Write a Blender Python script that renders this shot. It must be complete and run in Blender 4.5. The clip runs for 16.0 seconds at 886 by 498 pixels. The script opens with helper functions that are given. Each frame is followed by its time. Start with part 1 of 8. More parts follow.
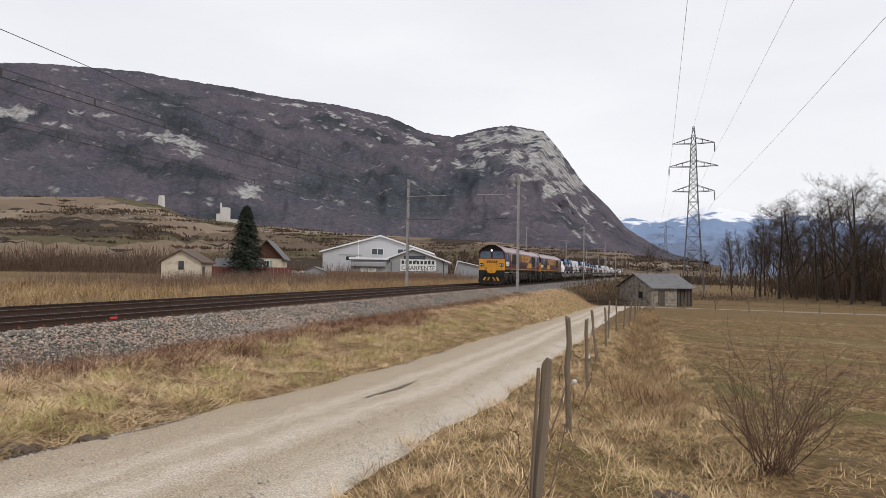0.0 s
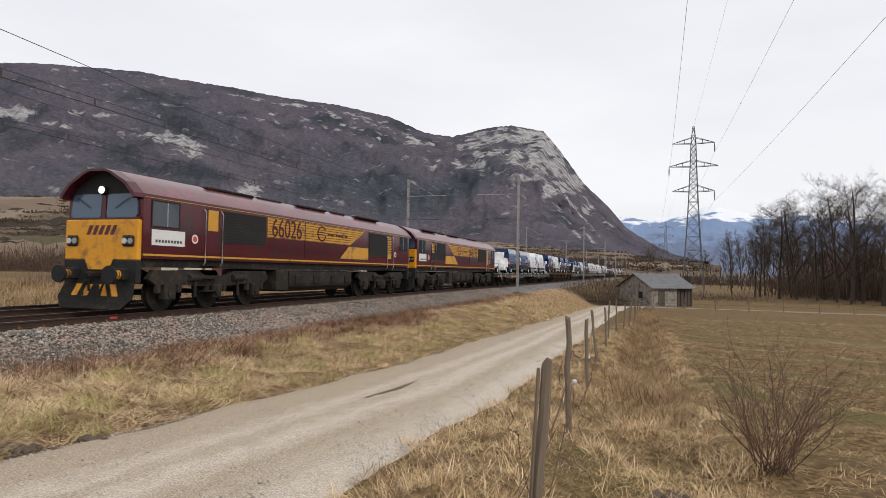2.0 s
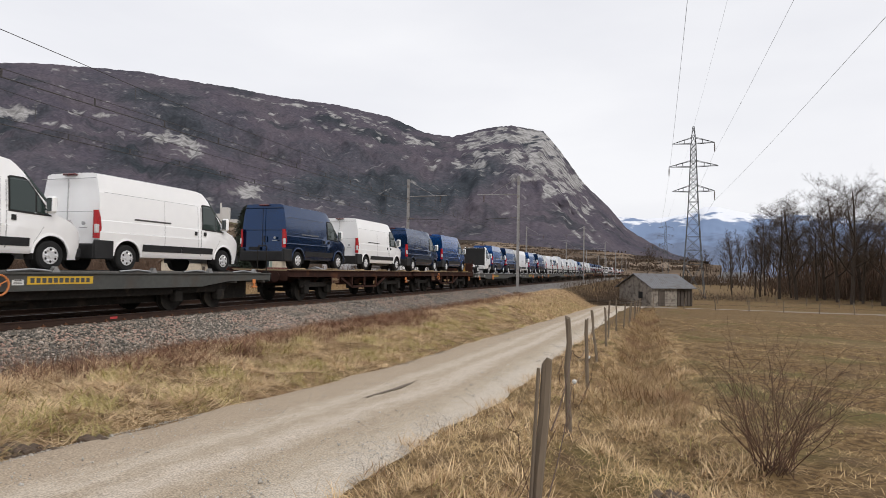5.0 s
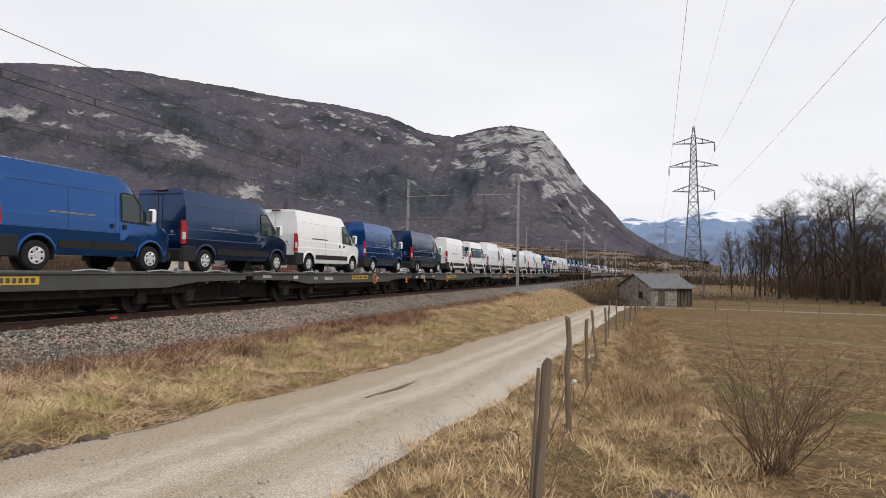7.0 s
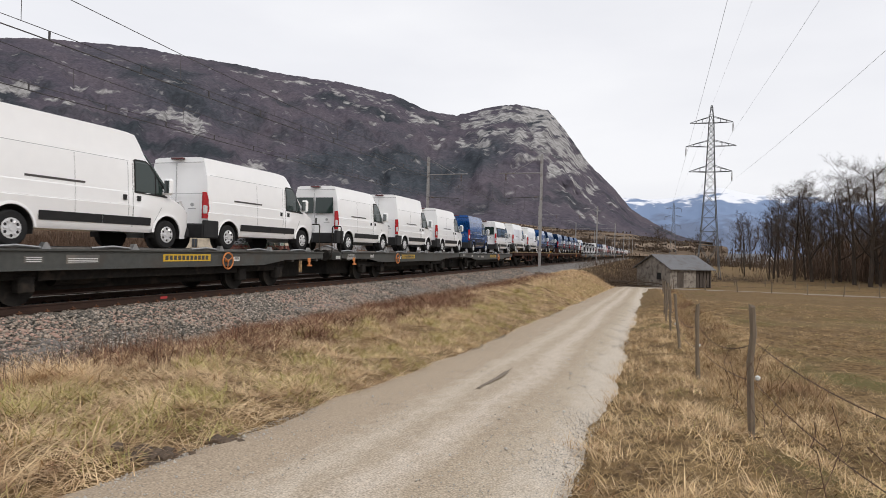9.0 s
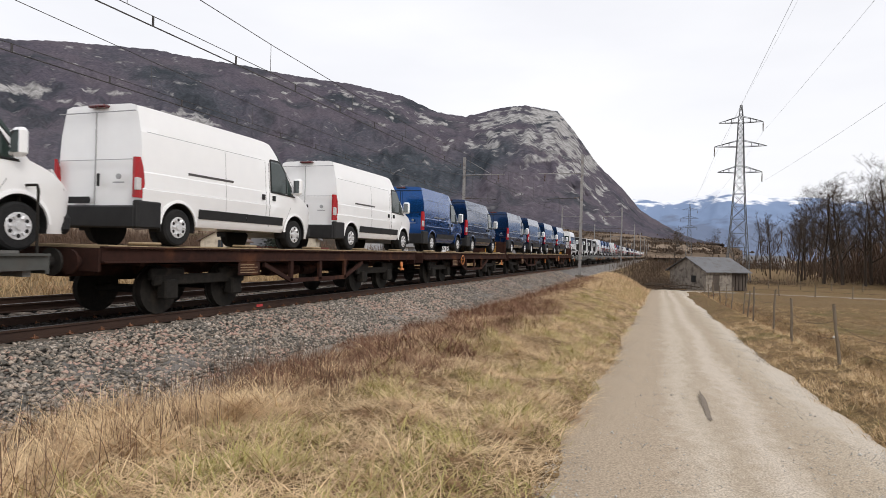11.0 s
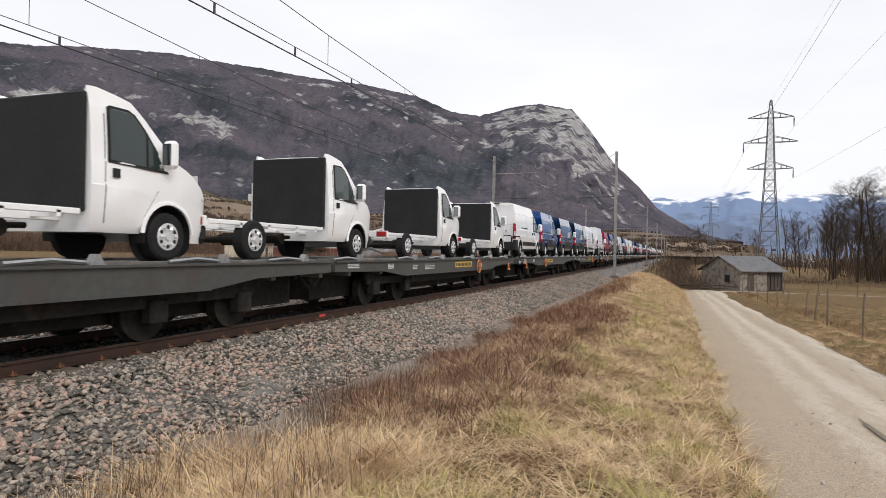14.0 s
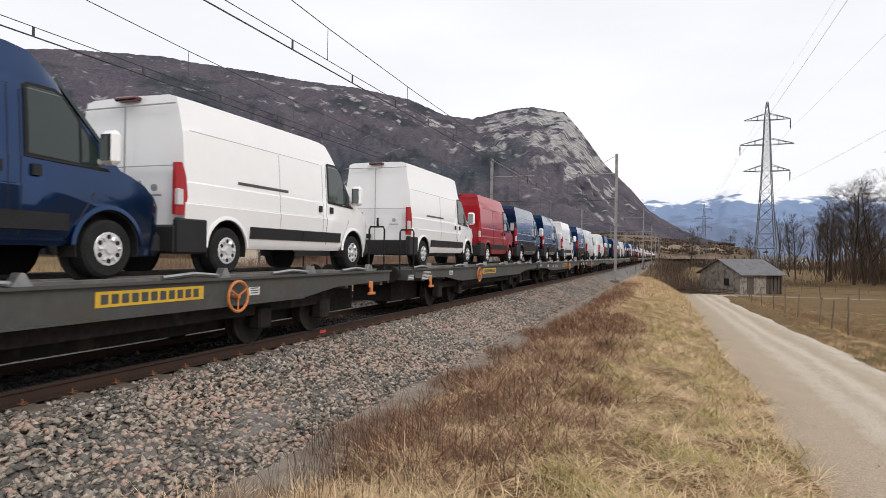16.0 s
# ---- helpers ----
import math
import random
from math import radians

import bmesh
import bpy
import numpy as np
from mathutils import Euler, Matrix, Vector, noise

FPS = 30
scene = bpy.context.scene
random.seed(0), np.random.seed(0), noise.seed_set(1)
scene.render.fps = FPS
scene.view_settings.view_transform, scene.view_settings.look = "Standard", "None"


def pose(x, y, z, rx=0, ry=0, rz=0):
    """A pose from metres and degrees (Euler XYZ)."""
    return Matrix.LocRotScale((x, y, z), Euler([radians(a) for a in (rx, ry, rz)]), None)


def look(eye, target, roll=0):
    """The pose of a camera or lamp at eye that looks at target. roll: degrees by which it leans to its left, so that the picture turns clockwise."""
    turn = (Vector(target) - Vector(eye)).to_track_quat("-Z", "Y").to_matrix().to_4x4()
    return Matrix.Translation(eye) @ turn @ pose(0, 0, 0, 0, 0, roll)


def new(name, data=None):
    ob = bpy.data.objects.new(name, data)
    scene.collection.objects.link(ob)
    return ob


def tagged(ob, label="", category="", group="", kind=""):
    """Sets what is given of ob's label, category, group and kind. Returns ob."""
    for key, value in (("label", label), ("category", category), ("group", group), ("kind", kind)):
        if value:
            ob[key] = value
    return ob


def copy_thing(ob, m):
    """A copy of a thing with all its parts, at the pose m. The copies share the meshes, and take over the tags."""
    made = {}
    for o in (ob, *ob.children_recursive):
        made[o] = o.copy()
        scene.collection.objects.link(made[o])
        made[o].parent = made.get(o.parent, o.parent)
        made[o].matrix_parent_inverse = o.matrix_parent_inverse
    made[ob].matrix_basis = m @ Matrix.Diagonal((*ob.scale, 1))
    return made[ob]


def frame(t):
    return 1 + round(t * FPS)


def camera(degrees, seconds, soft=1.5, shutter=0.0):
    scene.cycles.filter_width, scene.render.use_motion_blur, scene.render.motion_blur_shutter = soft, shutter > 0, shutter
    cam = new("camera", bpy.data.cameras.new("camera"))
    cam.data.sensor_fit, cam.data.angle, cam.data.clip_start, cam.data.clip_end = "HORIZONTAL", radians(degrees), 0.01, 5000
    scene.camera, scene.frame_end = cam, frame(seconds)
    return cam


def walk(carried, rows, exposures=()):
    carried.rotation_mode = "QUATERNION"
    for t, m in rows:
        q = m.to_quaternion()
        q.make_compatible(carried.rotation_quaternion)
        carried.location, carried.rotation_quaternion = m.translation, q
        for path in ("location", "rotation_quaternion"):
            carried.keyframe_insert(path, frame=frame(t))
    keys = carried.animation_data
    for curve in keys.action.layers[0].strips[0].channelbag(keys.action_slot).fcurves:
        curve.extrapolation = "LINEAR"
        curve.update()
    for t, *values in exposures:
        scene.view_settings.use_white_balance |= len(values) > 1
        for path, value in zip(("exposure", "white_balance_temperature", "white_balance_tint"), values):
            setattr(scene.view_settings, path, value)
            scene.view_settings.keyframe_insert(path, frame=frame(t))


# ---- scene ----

cam = camera(70.7, 16.0, soft=0.6, shutter=0.04)
PATH = [
    (0, (14.35, -12.923, 1.324), (13.729, -11.023, 1.394), 1.0),
    (7.0, (14.35, -12.923, 1.324), (13.729, -11.023, 1.394), 1.0),
    (7.5, (14.249, -12.949, 1.37), (13.642, -11.045, 1.432), 0.9),
    (8, (13.913, -12.936, 1.361), (13.302, -11.032, 1.4), 1.0),
    (8.5, (13.324, -12.77, 1.326), (12.712, -10.866, 1.341), 1.1),
    (9, (12.554, -12.625, 1.299), (11.925, -10.727, 1.303), 1.4),
    (11.5, (9.228, -12.244, 1.336), (8.571, -10.355, 1.344), 1.4),
    (12, (8.884, -12.182, 1.383), (8.222, -10.294, 1.392), 1.2),
    (12.5, (8.648, -12.121, 1.417), (7.969, -10.24, 1.432), 1.2),
    (13, (8.536, -12.065, 1.43), (7.857, -10.184, 1.448), 1.1),
    (13.5, (8.38, -11.909, 1.393), (7.695, -10.03, 1.411), 0.9),
    (14, (8.046, -11.675, 1.397), (7.348, -9.801, 1.402), 1.1),
    (14.5, (7.68, -11.422, 1.481), (6.982, -9.548, 1.486), 1.1),
    (15, (7.469, -11.164, 1.445), (6.783, -9.285, 1.455), 1.0),
    (15.5, (7.427, -10.946, 1.454), (6.75, -9.064, 1.464), 0.9),
    (16, (7.319, -10.785, 1.528), (6.642, -8.903, 1.543), 0.9),
]
walk(cam, [(t, look(eye, target, roll)) for t, eye, target, roll in PATH], exposures=[(0, 0.0), (9.5, 0.0), (11.2, 0.12), (16, 0.12)])

# ---- sky and sun: high overcast ----
SUN_EL, SUN_AZ = radians(38), radians(120)
world = bpy.data.worlds.new("overcast_sky")
scene.world = world
world.use_nodes = True
wn, wl = world.node_tree.nodes, world.node_tree.links
bg = wn["Background"]
sky = wn.new("ShaderNodeTexSky")
sky.sky_type, sky.sun_disc = "NISHITA", False
sky.sun_elevation, sky.sun_rotation = SUN_EL, SUN_AZ
sky.air_density, sky.dust_density, sky.ozone_density = 1.0, 4.0, 1.0
cloud = wn.new("ShaderNodeTexNoise")
cloud.inputs["Scale"].default_value, cloud.inputs["Detail"].default_value = 1.6, 5.0
cloud_map = wn.new("ShaderNodeMapping")
cloud_map.inputs["Scale"].default_value = (1, 1, 3.5)
cloud_xyz = wn.new("ShaderNodeTexCoord")
wl.new(cloud_xyz.outputs["Generated"], cloud_map.inputs["Vector"])
wl.new(cloud_map.outputs["Vector"], cloud.inputs["Vector"])
cloud_ramp = wn.new("ShaderNodeValToRGB")
cloud_ramp.color_ramp.elements[0].position, cloud_ramp.color_ramp.elements[0].color = 0.3, (7.35, 7.4, 7.85, 1)
cloud_ramp.color_ramp.elements[1].position, cloud_ramp.color_ramp.elements[1].color = 0.7, (8.75, 8.75, 9.0, 1)
wl.new(cloud.outputs["Fac"], cloud_ramp.inputs["Fac"])
sky_mix = wn.new("ShaderNodeMixRGB")
sky_mix.inputs["Fac"].default_value = 0.93
wl.new(sky.outputs["Color"], sky_mix.inputs["Color1"])
wl.new(cloud_ramp.outputs["Color"], sky_mix.inputs["Color2"])
wl.new(sky_mix.outputs["Color"], bg.inputs["Color"])
bg.inputs["Strength"].default_value = 0.113
sun_data = bpy.data.lights.new("sun", "SUN")
sun_data.energy, sun_data.angle, sun_data.color = 1.15, radians(25), (1.0, 0.96, 0.9)
sun = new("sun", sun_data)
sun.matrix_world = look((0, 0, 50), (-math.sin(SUN_AZ) * 10, -math.cos(SUN_AZ) * 10, 50 - 10 * math.tan(SUN_EL)))


# ---- material helpers ----
def material(name, a, b=None, rough=0.7, metal=0.0, scale=3.0, fine=40.0, bump=0.0, coat=0.0, island=0.0, dirt=None, dirt_amount=0.0, spec=0.5, stretch=(1, 1, 1), piece=0.0):
    """Base colour between a and b by two scales of noise, optional dirt and relief."""
    m = bpy.data.materials.new(name)
    m.use_nodes = True
    n, l = m.node_tree.nodes, m.node_tree.links
    p = n["Principled BSDF"]
    p.inputs["Roughness"].default_value, p.inputs["Metallic"].default_value = rough, metal
    p.inputs["Coat Weight"].default_value = coat
    p.inputs["Coat Roughness"].default_value = 0.05
    p.inputs["Specular IOR Level"].default_value = spec
    b = b or tuple(c * 0.8 for c in a)
    xyz = n.new("ShaderNodeTexCoord")
    mapping = n.new("ShaderNodeMapping")
    mapping.inputs["Scale"].default_value = stretch
    l.new(xyz.outputs["Object"], mapping.inputs["Vector"])
    big, small = n.new("ShaderNodeTexNoise"), n.new("ShaderNodeTexNoise")
    big.inputs["Scale"].default_value, small.inputs["Scale"].default_value = scale, fine
    big.inputs["Detail"].default_value, small.inputs["Detail"].default_value = 4, 3
    for t in (big, small):
        l.new(mapping.outputs["Vector"], t.inputs["Vector"])
    add = n.new("ShaderNodeMath")
    add.operation = "ADD"
    l.new(big.outputs["Fac"], add.inputs[0])
    l.new(small.outputs["Fac"], add.inputs[1])
    span = n.new("ShaderNodeMapRange")
    span.inputs["From Min"].default_value, span.inputs["From Max"].default_value = 0.72, 1.28
    l.new(add.outputs[0], span.inputs["Value"])
    mix = n.new("ShaderNodeMixRGB")
    mix.inputs["Color1"].default_value, mix.inputs["Color2"].default_value = (*a, 1), (*b, 1)
    fac = span.outputs[0]
    if island or piece:
        if island:
            src = n.new("ShaderNodeNewGeometry").outputs["Random Per Island"]
        else:
            src = n.new("ShaderNodeObjectInfo").outputs["Random"]
        blend = n.new("ShaderNodeMix")
        blend.inputs["Factor"].default_value = island or piece
        l.new(fac, blend.inputs["A"])
        l.new(src, blend.inputs["B"])
        fac = blend.outputs["Result"]
    l.new(fac, mix.inputs["Fac"])
    colour = mix.outputs["Color"]
    if dirt:
        spots = n.new("ShaderNodeTexNoise")
        spots.inputs["Scale"].default_value, spots.inputs["Detail"].default_value = scale * 2.3, 8
        l.new(mapping.outputs["Vector"], spots.inputs["Vector"])
        cut = n.new("ShaderNodeMapRange")
        cut.inputs["From Min"].default_value, cut.inputs["From Max"].default_value = 0.62 - dirt_amount * 0.3, 0.75 - dirt_amount * 0.2
        l.new(spots.outputs["Fac"], cut.inputs["Value"])
        over = n.new("ShaderNodeMixRGB")
        over.inputs["Color2"].default_value = (*dirt, 1)
        l.new(cut.outputs[0], over.inputs["Fac"])
        l.new(colour, over.inputs["Color1"])
        colour = over.outputs["Color"]
    l.new(colour, p.inputs["Base Color"])
    if bump:
        bn = n.new("ShaderNodeBump")
        bn.inputs["Strength"].default_value, bn.inputs["Distance"].default_value = min(1.0, bump * 10), bump
        l.new(small.outputs["Fac"], bn.inputs["Height"])
        l.new(bn.outputs["Normal"], p.inputs["Normal"])
    return m


def glass(name, tint, rough=0.03):
    m = bpy.data.materials.new(name)
    m.use_nodes = True
    p = m.node_tree.nodes["Principled BSDF"]
    p.inputs["Base Color"].default_value = (*tint, 1)
    p.inputs["Roughness"].default_value, p.inputs["IOR"].default_value = rough, 1.5
    p.inputs["Coat Weight"].default_value = 0.2
    return m


def glow(name, colour, power):
    m = bpy.data.materials.new(name)
    m.use_nodes = True
    p = m.node_tree.nodes["Principled BSDF"]
    p.inputs["Base Color"].default_value = (*colour, 1)
    p.inputs["Emission Color"].default_value = (*colour, 1)
    p.inputs["Emission Strength"].default_value = power
    return m


# ---- mesh helpers ----
def part(name, bm, mat, parent=None, label=""):
    me = bpy.data.meshes.new(name)
    bm.to_mesh(me)
    bm.free()
    me.materials.append(mat)
    ob = new(name, me)
    ob.parent = parent
    return tagged(ob, label)


def sheet(name, verts, faces, mat, parent=None, smooth=False):
    me = bpy.data.meshes.new(name)
    me.from_pydata([tuple(v) for v in verts], [], [tuple(f) for f in faces])
    me.materials.append(mat)
    if smooth:
        me.shade_smooth()
    ob = new(name, me)
    ob.parent = parent
    return ob


def quick_mesh(name, verts, faces, mat, parent=None, smooth=False):
    """A mesh from numpy arrays: verts (n, 3), faces (m, k)."""
    me = bpy.data.meshes.new(name)
    k = faces.shape[1]
    me.vertices.add(len(verts))
    me.vertices.foreach_set("co", verts.astype(np.float32).ravel())
    me.loops.add(faces.size)
    me.loops.foreach_set("vertex_index", faces.astype(np.int32).ravel())
    me.polygons.add(len(faces))
    me.polygons.foreach_set("loop_start", np.arange(0, faces.size, k, dtype=np.int32))
    me.update(calc_edges=True)
    if smooth:
        me.shade_smooth()
    me.materials.append(mat)
    ob = new(name, me)
    ob.parent = parent
    return ob


def shared(name, me, m, parent):
    ob = new(name, me)
    ob.parent = parent
    ob.matrix_basis = m
    return ob


def box(bm, x0, x1, y0, y1, z0, z1, bevel=0.0, turn=None):
    made = bmesh.ops.create_cube(bm, size=1.0)["verts"]
    for v in made:
        v.co = Vector(((x0 + x1) / 2 + v.co.x * (x1 - x0), (y0 + y1) / 2 + v.co.y * (y1 - y0), (z0 + z1) / 2 + v.co.z * (z1 - z0)))
    if bevel:
        edges = list({e for v in made for e in v.link_edges})
        made = bmesh.ops.bevel(bm, geom=edges, offset=bevel, segments=1, affect="EDGES")["verts"]
    if turn is not None:
        bmesh.ops.transform(bm, matrix=turn, verts=made)
    return made


def tube(bm, p0, p1, r0, r1=None, seg=8, caps=True):
    p0, p1 = Vector(p0), Vector(p1)
    r1 = r0 if r1 is None else r1
    d = p1 - p0
    q = d.to_track_quat("Z", "Y").to_matrix()
    rings = []
    for p, r in ((p0, r0), (p1, r1)):
        rings.append([bm.verts.new(p + q @ Vector((r * math.cos(a), r * math.sin(a), 0))) for a in [2 * math.pi * i / seg for i in range(seg)]])
    for i in range(seg):
        bm.faces.new((rings[0][i], rings[0][(i + 1) % seg], rings[1][(i + 1) % seg], rings[1][i]))
    if caps:
        bm.faces.new(rings[0][::-1])
        bm.faces.new(rings[1])


def path_tube(bm, pts, r, seg=6):
    """One bent tube through the points."""
    pts = [Vector(p) for p in pts]
    rings = []
    for i, p in enumerate(pts):
        d = pts[min(i + 1, len(pts) - 1)] - pts[max(i - 1, 0)]
        q = d.to_track_quat("Z", "Y").to_matrix()
        rr = r if not callable(r) else r(i / (len(pts) - 1))
        rings.append([bm.verts.new(p + q @ Vector((rr * math.cos(a), rr * math.sin(a), 0))) for a in [2 * math.pi * k / seg for k in range(seg)]])
    for a, b in zip(rings, rings[1:]):
        for k in range(seg):
            bm.faces.new((a[k], a[(k + 1) % seg], b[(k + 1) % seg], b[k]))
    bm.faces.new(rings[0][::-1])
    bm.faces.new(rings[-1])


def loft(bm, rings, closed=True, caps=True):
    """Skins rings of equally many points."""
    vs = [[bm.verts.new(p) for p in ring] for ring in rings]
    n = len(vs[0])
    for a, b in zip(vs, vs[1:]):
        for i in range(n if closed else n - 1):
            j = (i + 1) % n
            bm.faces.new((a[i], b[i], b[j], a[j]))
    if caps and closed:
        bm.faces.new(vs[0])
        bm.faces.new(vs[-1][::-1])
    bmesh.ops.recalc_face_normals(bm, faces=bm.faces)


def slab(bm, pts, d):
    """A plate: polygon pts, thickened by the vector d."""
    d = Vector(d)
    a = [bm.verts.new(p) for p in pts]
    b = [bm.verts.new(Vector(p) + d) for p in pts]
    bm.faces.new(a)
    bm.faces.new(b[::-1])
    n = len(pts)
    for i in range(n):
        bm.faces.new((a[i], b[i], b[(i + 1) % n], a[(i + 1) % n]))
    bmesh.ops.recalc_face_normals(bm, faces=bm.faces)


def smooth(ob, angle=35):
    ob.data.shade_smooth()
    ob.data.set_sharp_from_angle(angle=radians(angle))
    return ob


def empty(name, x=0, y=0, z=0, rz=0):
    ob = new(name)
    ob.matrix_basis = pose(x, y, z, 0, 0, rz)
    ob.empty_display_size = 0.2
    return ob


def lettering(name, text, size, m, mat, parent, depth=0.004, stretch=1.0):
    cu = bpy.data.curves.new(name, "FONT")
    cu.body, cu.size, cu.extrude, cu.align_x, cu.align_y = text, size, depth, "CENTER", "CENTER"
    tmp = bpy.data.objects.new(name, cu)
    me = bpy.data.meshes.new_from_object(tmp)
    bpy.data.objects.remove(tmp)
    me.transform(Matrix.Diagonal((stretch, 1, 1, 1)))
    me.materials.clear()
    me.materials.append(mat)
    ob = new(name, me)
    ob.parent = parent
    ob.matrix_basis = m
    return ob


# side plates that face +x: text and plates run along +y when seen from the +x side
SIDE = Matrix(((0, 0, 1, 0), (1, 0, 0, 0), (0, 1, 0, 0), (0, 0, 0, 1)))

# ---- materials ----
M_BALLAST = material("ballast_bed", (0.115, 0.108, 0.10), (0.24, 0.215, 0.195), 0.95, scale=0.8, fine=22, bump=0.03, dirt=(0.07, 0.06, 0.055), dirt_amount=0.4)


def stone_material():
    """Mixed crushed stone: grey, greenish, beige and pink pieces."""
    m = bpy.data.materials.new("ballast_stone")
    m.use_nodes = True
    n, l = m.node_tree.nodes, m.node_tree.links
    p = n["Principled BSDF"]
    p.inputs["Roughness"].default_value, p.inputs["Specular IOR Level"].default_value = 0.9, 0.25
    ramp = n.new("ShaderNodeValToRGB")
    ramp.color_ramp.interpolation = "CONSTANT"
    tones = [(0.0, (0.17, 0.155, 0.135)), (0.18, (0.32, 0.275, 0.23)), (0.34, (0.12, 0.112, 0.098)), (0.48, (0.42, 0.345, 0.28)), (0.62, (0.46, 0.315, 0.255)), (0.76, (0.21, 0.18, 0.15)), (0.90, (0.50, 0.43, 0.37))]
    for i, (at, c) in enumerate(tones):
        e = ramp.color_ramp.elements[i] if i < 2 else ramp.color_ramp.elements.new(at)
        e.position, e.color = at, (*c, 1)
    xyz = n.new("ShaderNodeTexCoord").outputs["Object"]
    patch = n.new("ShaderNodeTexNoise")
    patch.inputs["Scale"].default_value = 0.55
    l.new(xyz, patch.inputs["Vector"])
    pick = n.new("ShaderNodeMath")
    pick.operation = "MULTIPLY_ADD"
    l.new(patch.outputs["Fac"], pick.inputs[0])
    pick.inputs[1].default_value = 2.2
    part_way = n.new("ShaderNodeMath")
    part_way.operation = "MULTIPLY"
    part_way.inputs[1].default_value = 0.62
    l.new(n.new("ShaderNodeNewGeometry").outputs["Random Per Island"], part_way.inputs[0])
    l.new(part_way.outputs[0], pick.inputs[2])
    wrap = n.new("ShaderNodeMath")
    wrap.operation = "FRACT"
    l.new(pick.outputs[0], wrap.inputs[0])
    l.new(wrap.outputs[0], ramp.inputs["Fac"])
    grain = n.new("ShaderNodeTexNoise")
    grain.inputs["Scale"].default_value, grain.inputs["Detail"].default_value = 45, 5
    l.new(xyz, grain.inputs["Vector"])
    mul = n.new("ShaderNodeMixRGB")
    mul.blend_type = "MULTIPLY"
    mul.inputs["Fac"].default_value = 0.7
    l.new(ramp.outputs["Color"], mul.inputs["Color1"])
    shade = n.new("ShaderNodeMapRange")
    shade.inputs["From Min"].default_value, shade.inputs["From Max"].default_value, shade.inputs["To Min"].default_value, shade.inputs["To Max"].default_value = 0.3, 0.7, 0.55, 1.35
    l.new(grain.outputs["Fac"], shade.inputs["Value"])
    l.new(shade.outputs[0], mul.inputs["Color2"])
    l.new(mul.outputs["Color"], p.inputs["Base Color"])
    return m


M_STONE = stone_material()
# oil stain taken nearly black, with the shade under the train in its colour
M_OILY_SHADED = material("oily_shaded_ballast", (0.020, 0.018, 0.017), (0.050, 0.045, 0.042), 0.95, scale=0.5, fine=30, island=0.6, spec=0.2)
M_RAIL = material("rusty_rail", (0.066, 0.034, 0.022), (0.040, 0.023, 0.017), 0.75, 0.3, scale=2, fine=60, bump=0.002)
M_RAILTOP = material("worn_rail_head", (0.20, 0.18, 0.165), (0.13, 0.115, 0.105), 0.4, 0.9, scale=3, fine=60)
M_SLEEPER = material("concrete_sleeper", (0.20, 0.165, 0.13), (0.13, 0.108, 0.088), 0.9, scale=3, fine=50, bump=0.004, dirt=(0.16, 0.11, 0.08), dirt_amount=0.5)
M_CLIP = material("rusty_clip", (0.26, 0.115, 0.06), (0.15, 0.075, 0.045), 0.7, 0.4, scale=9, fine=70)


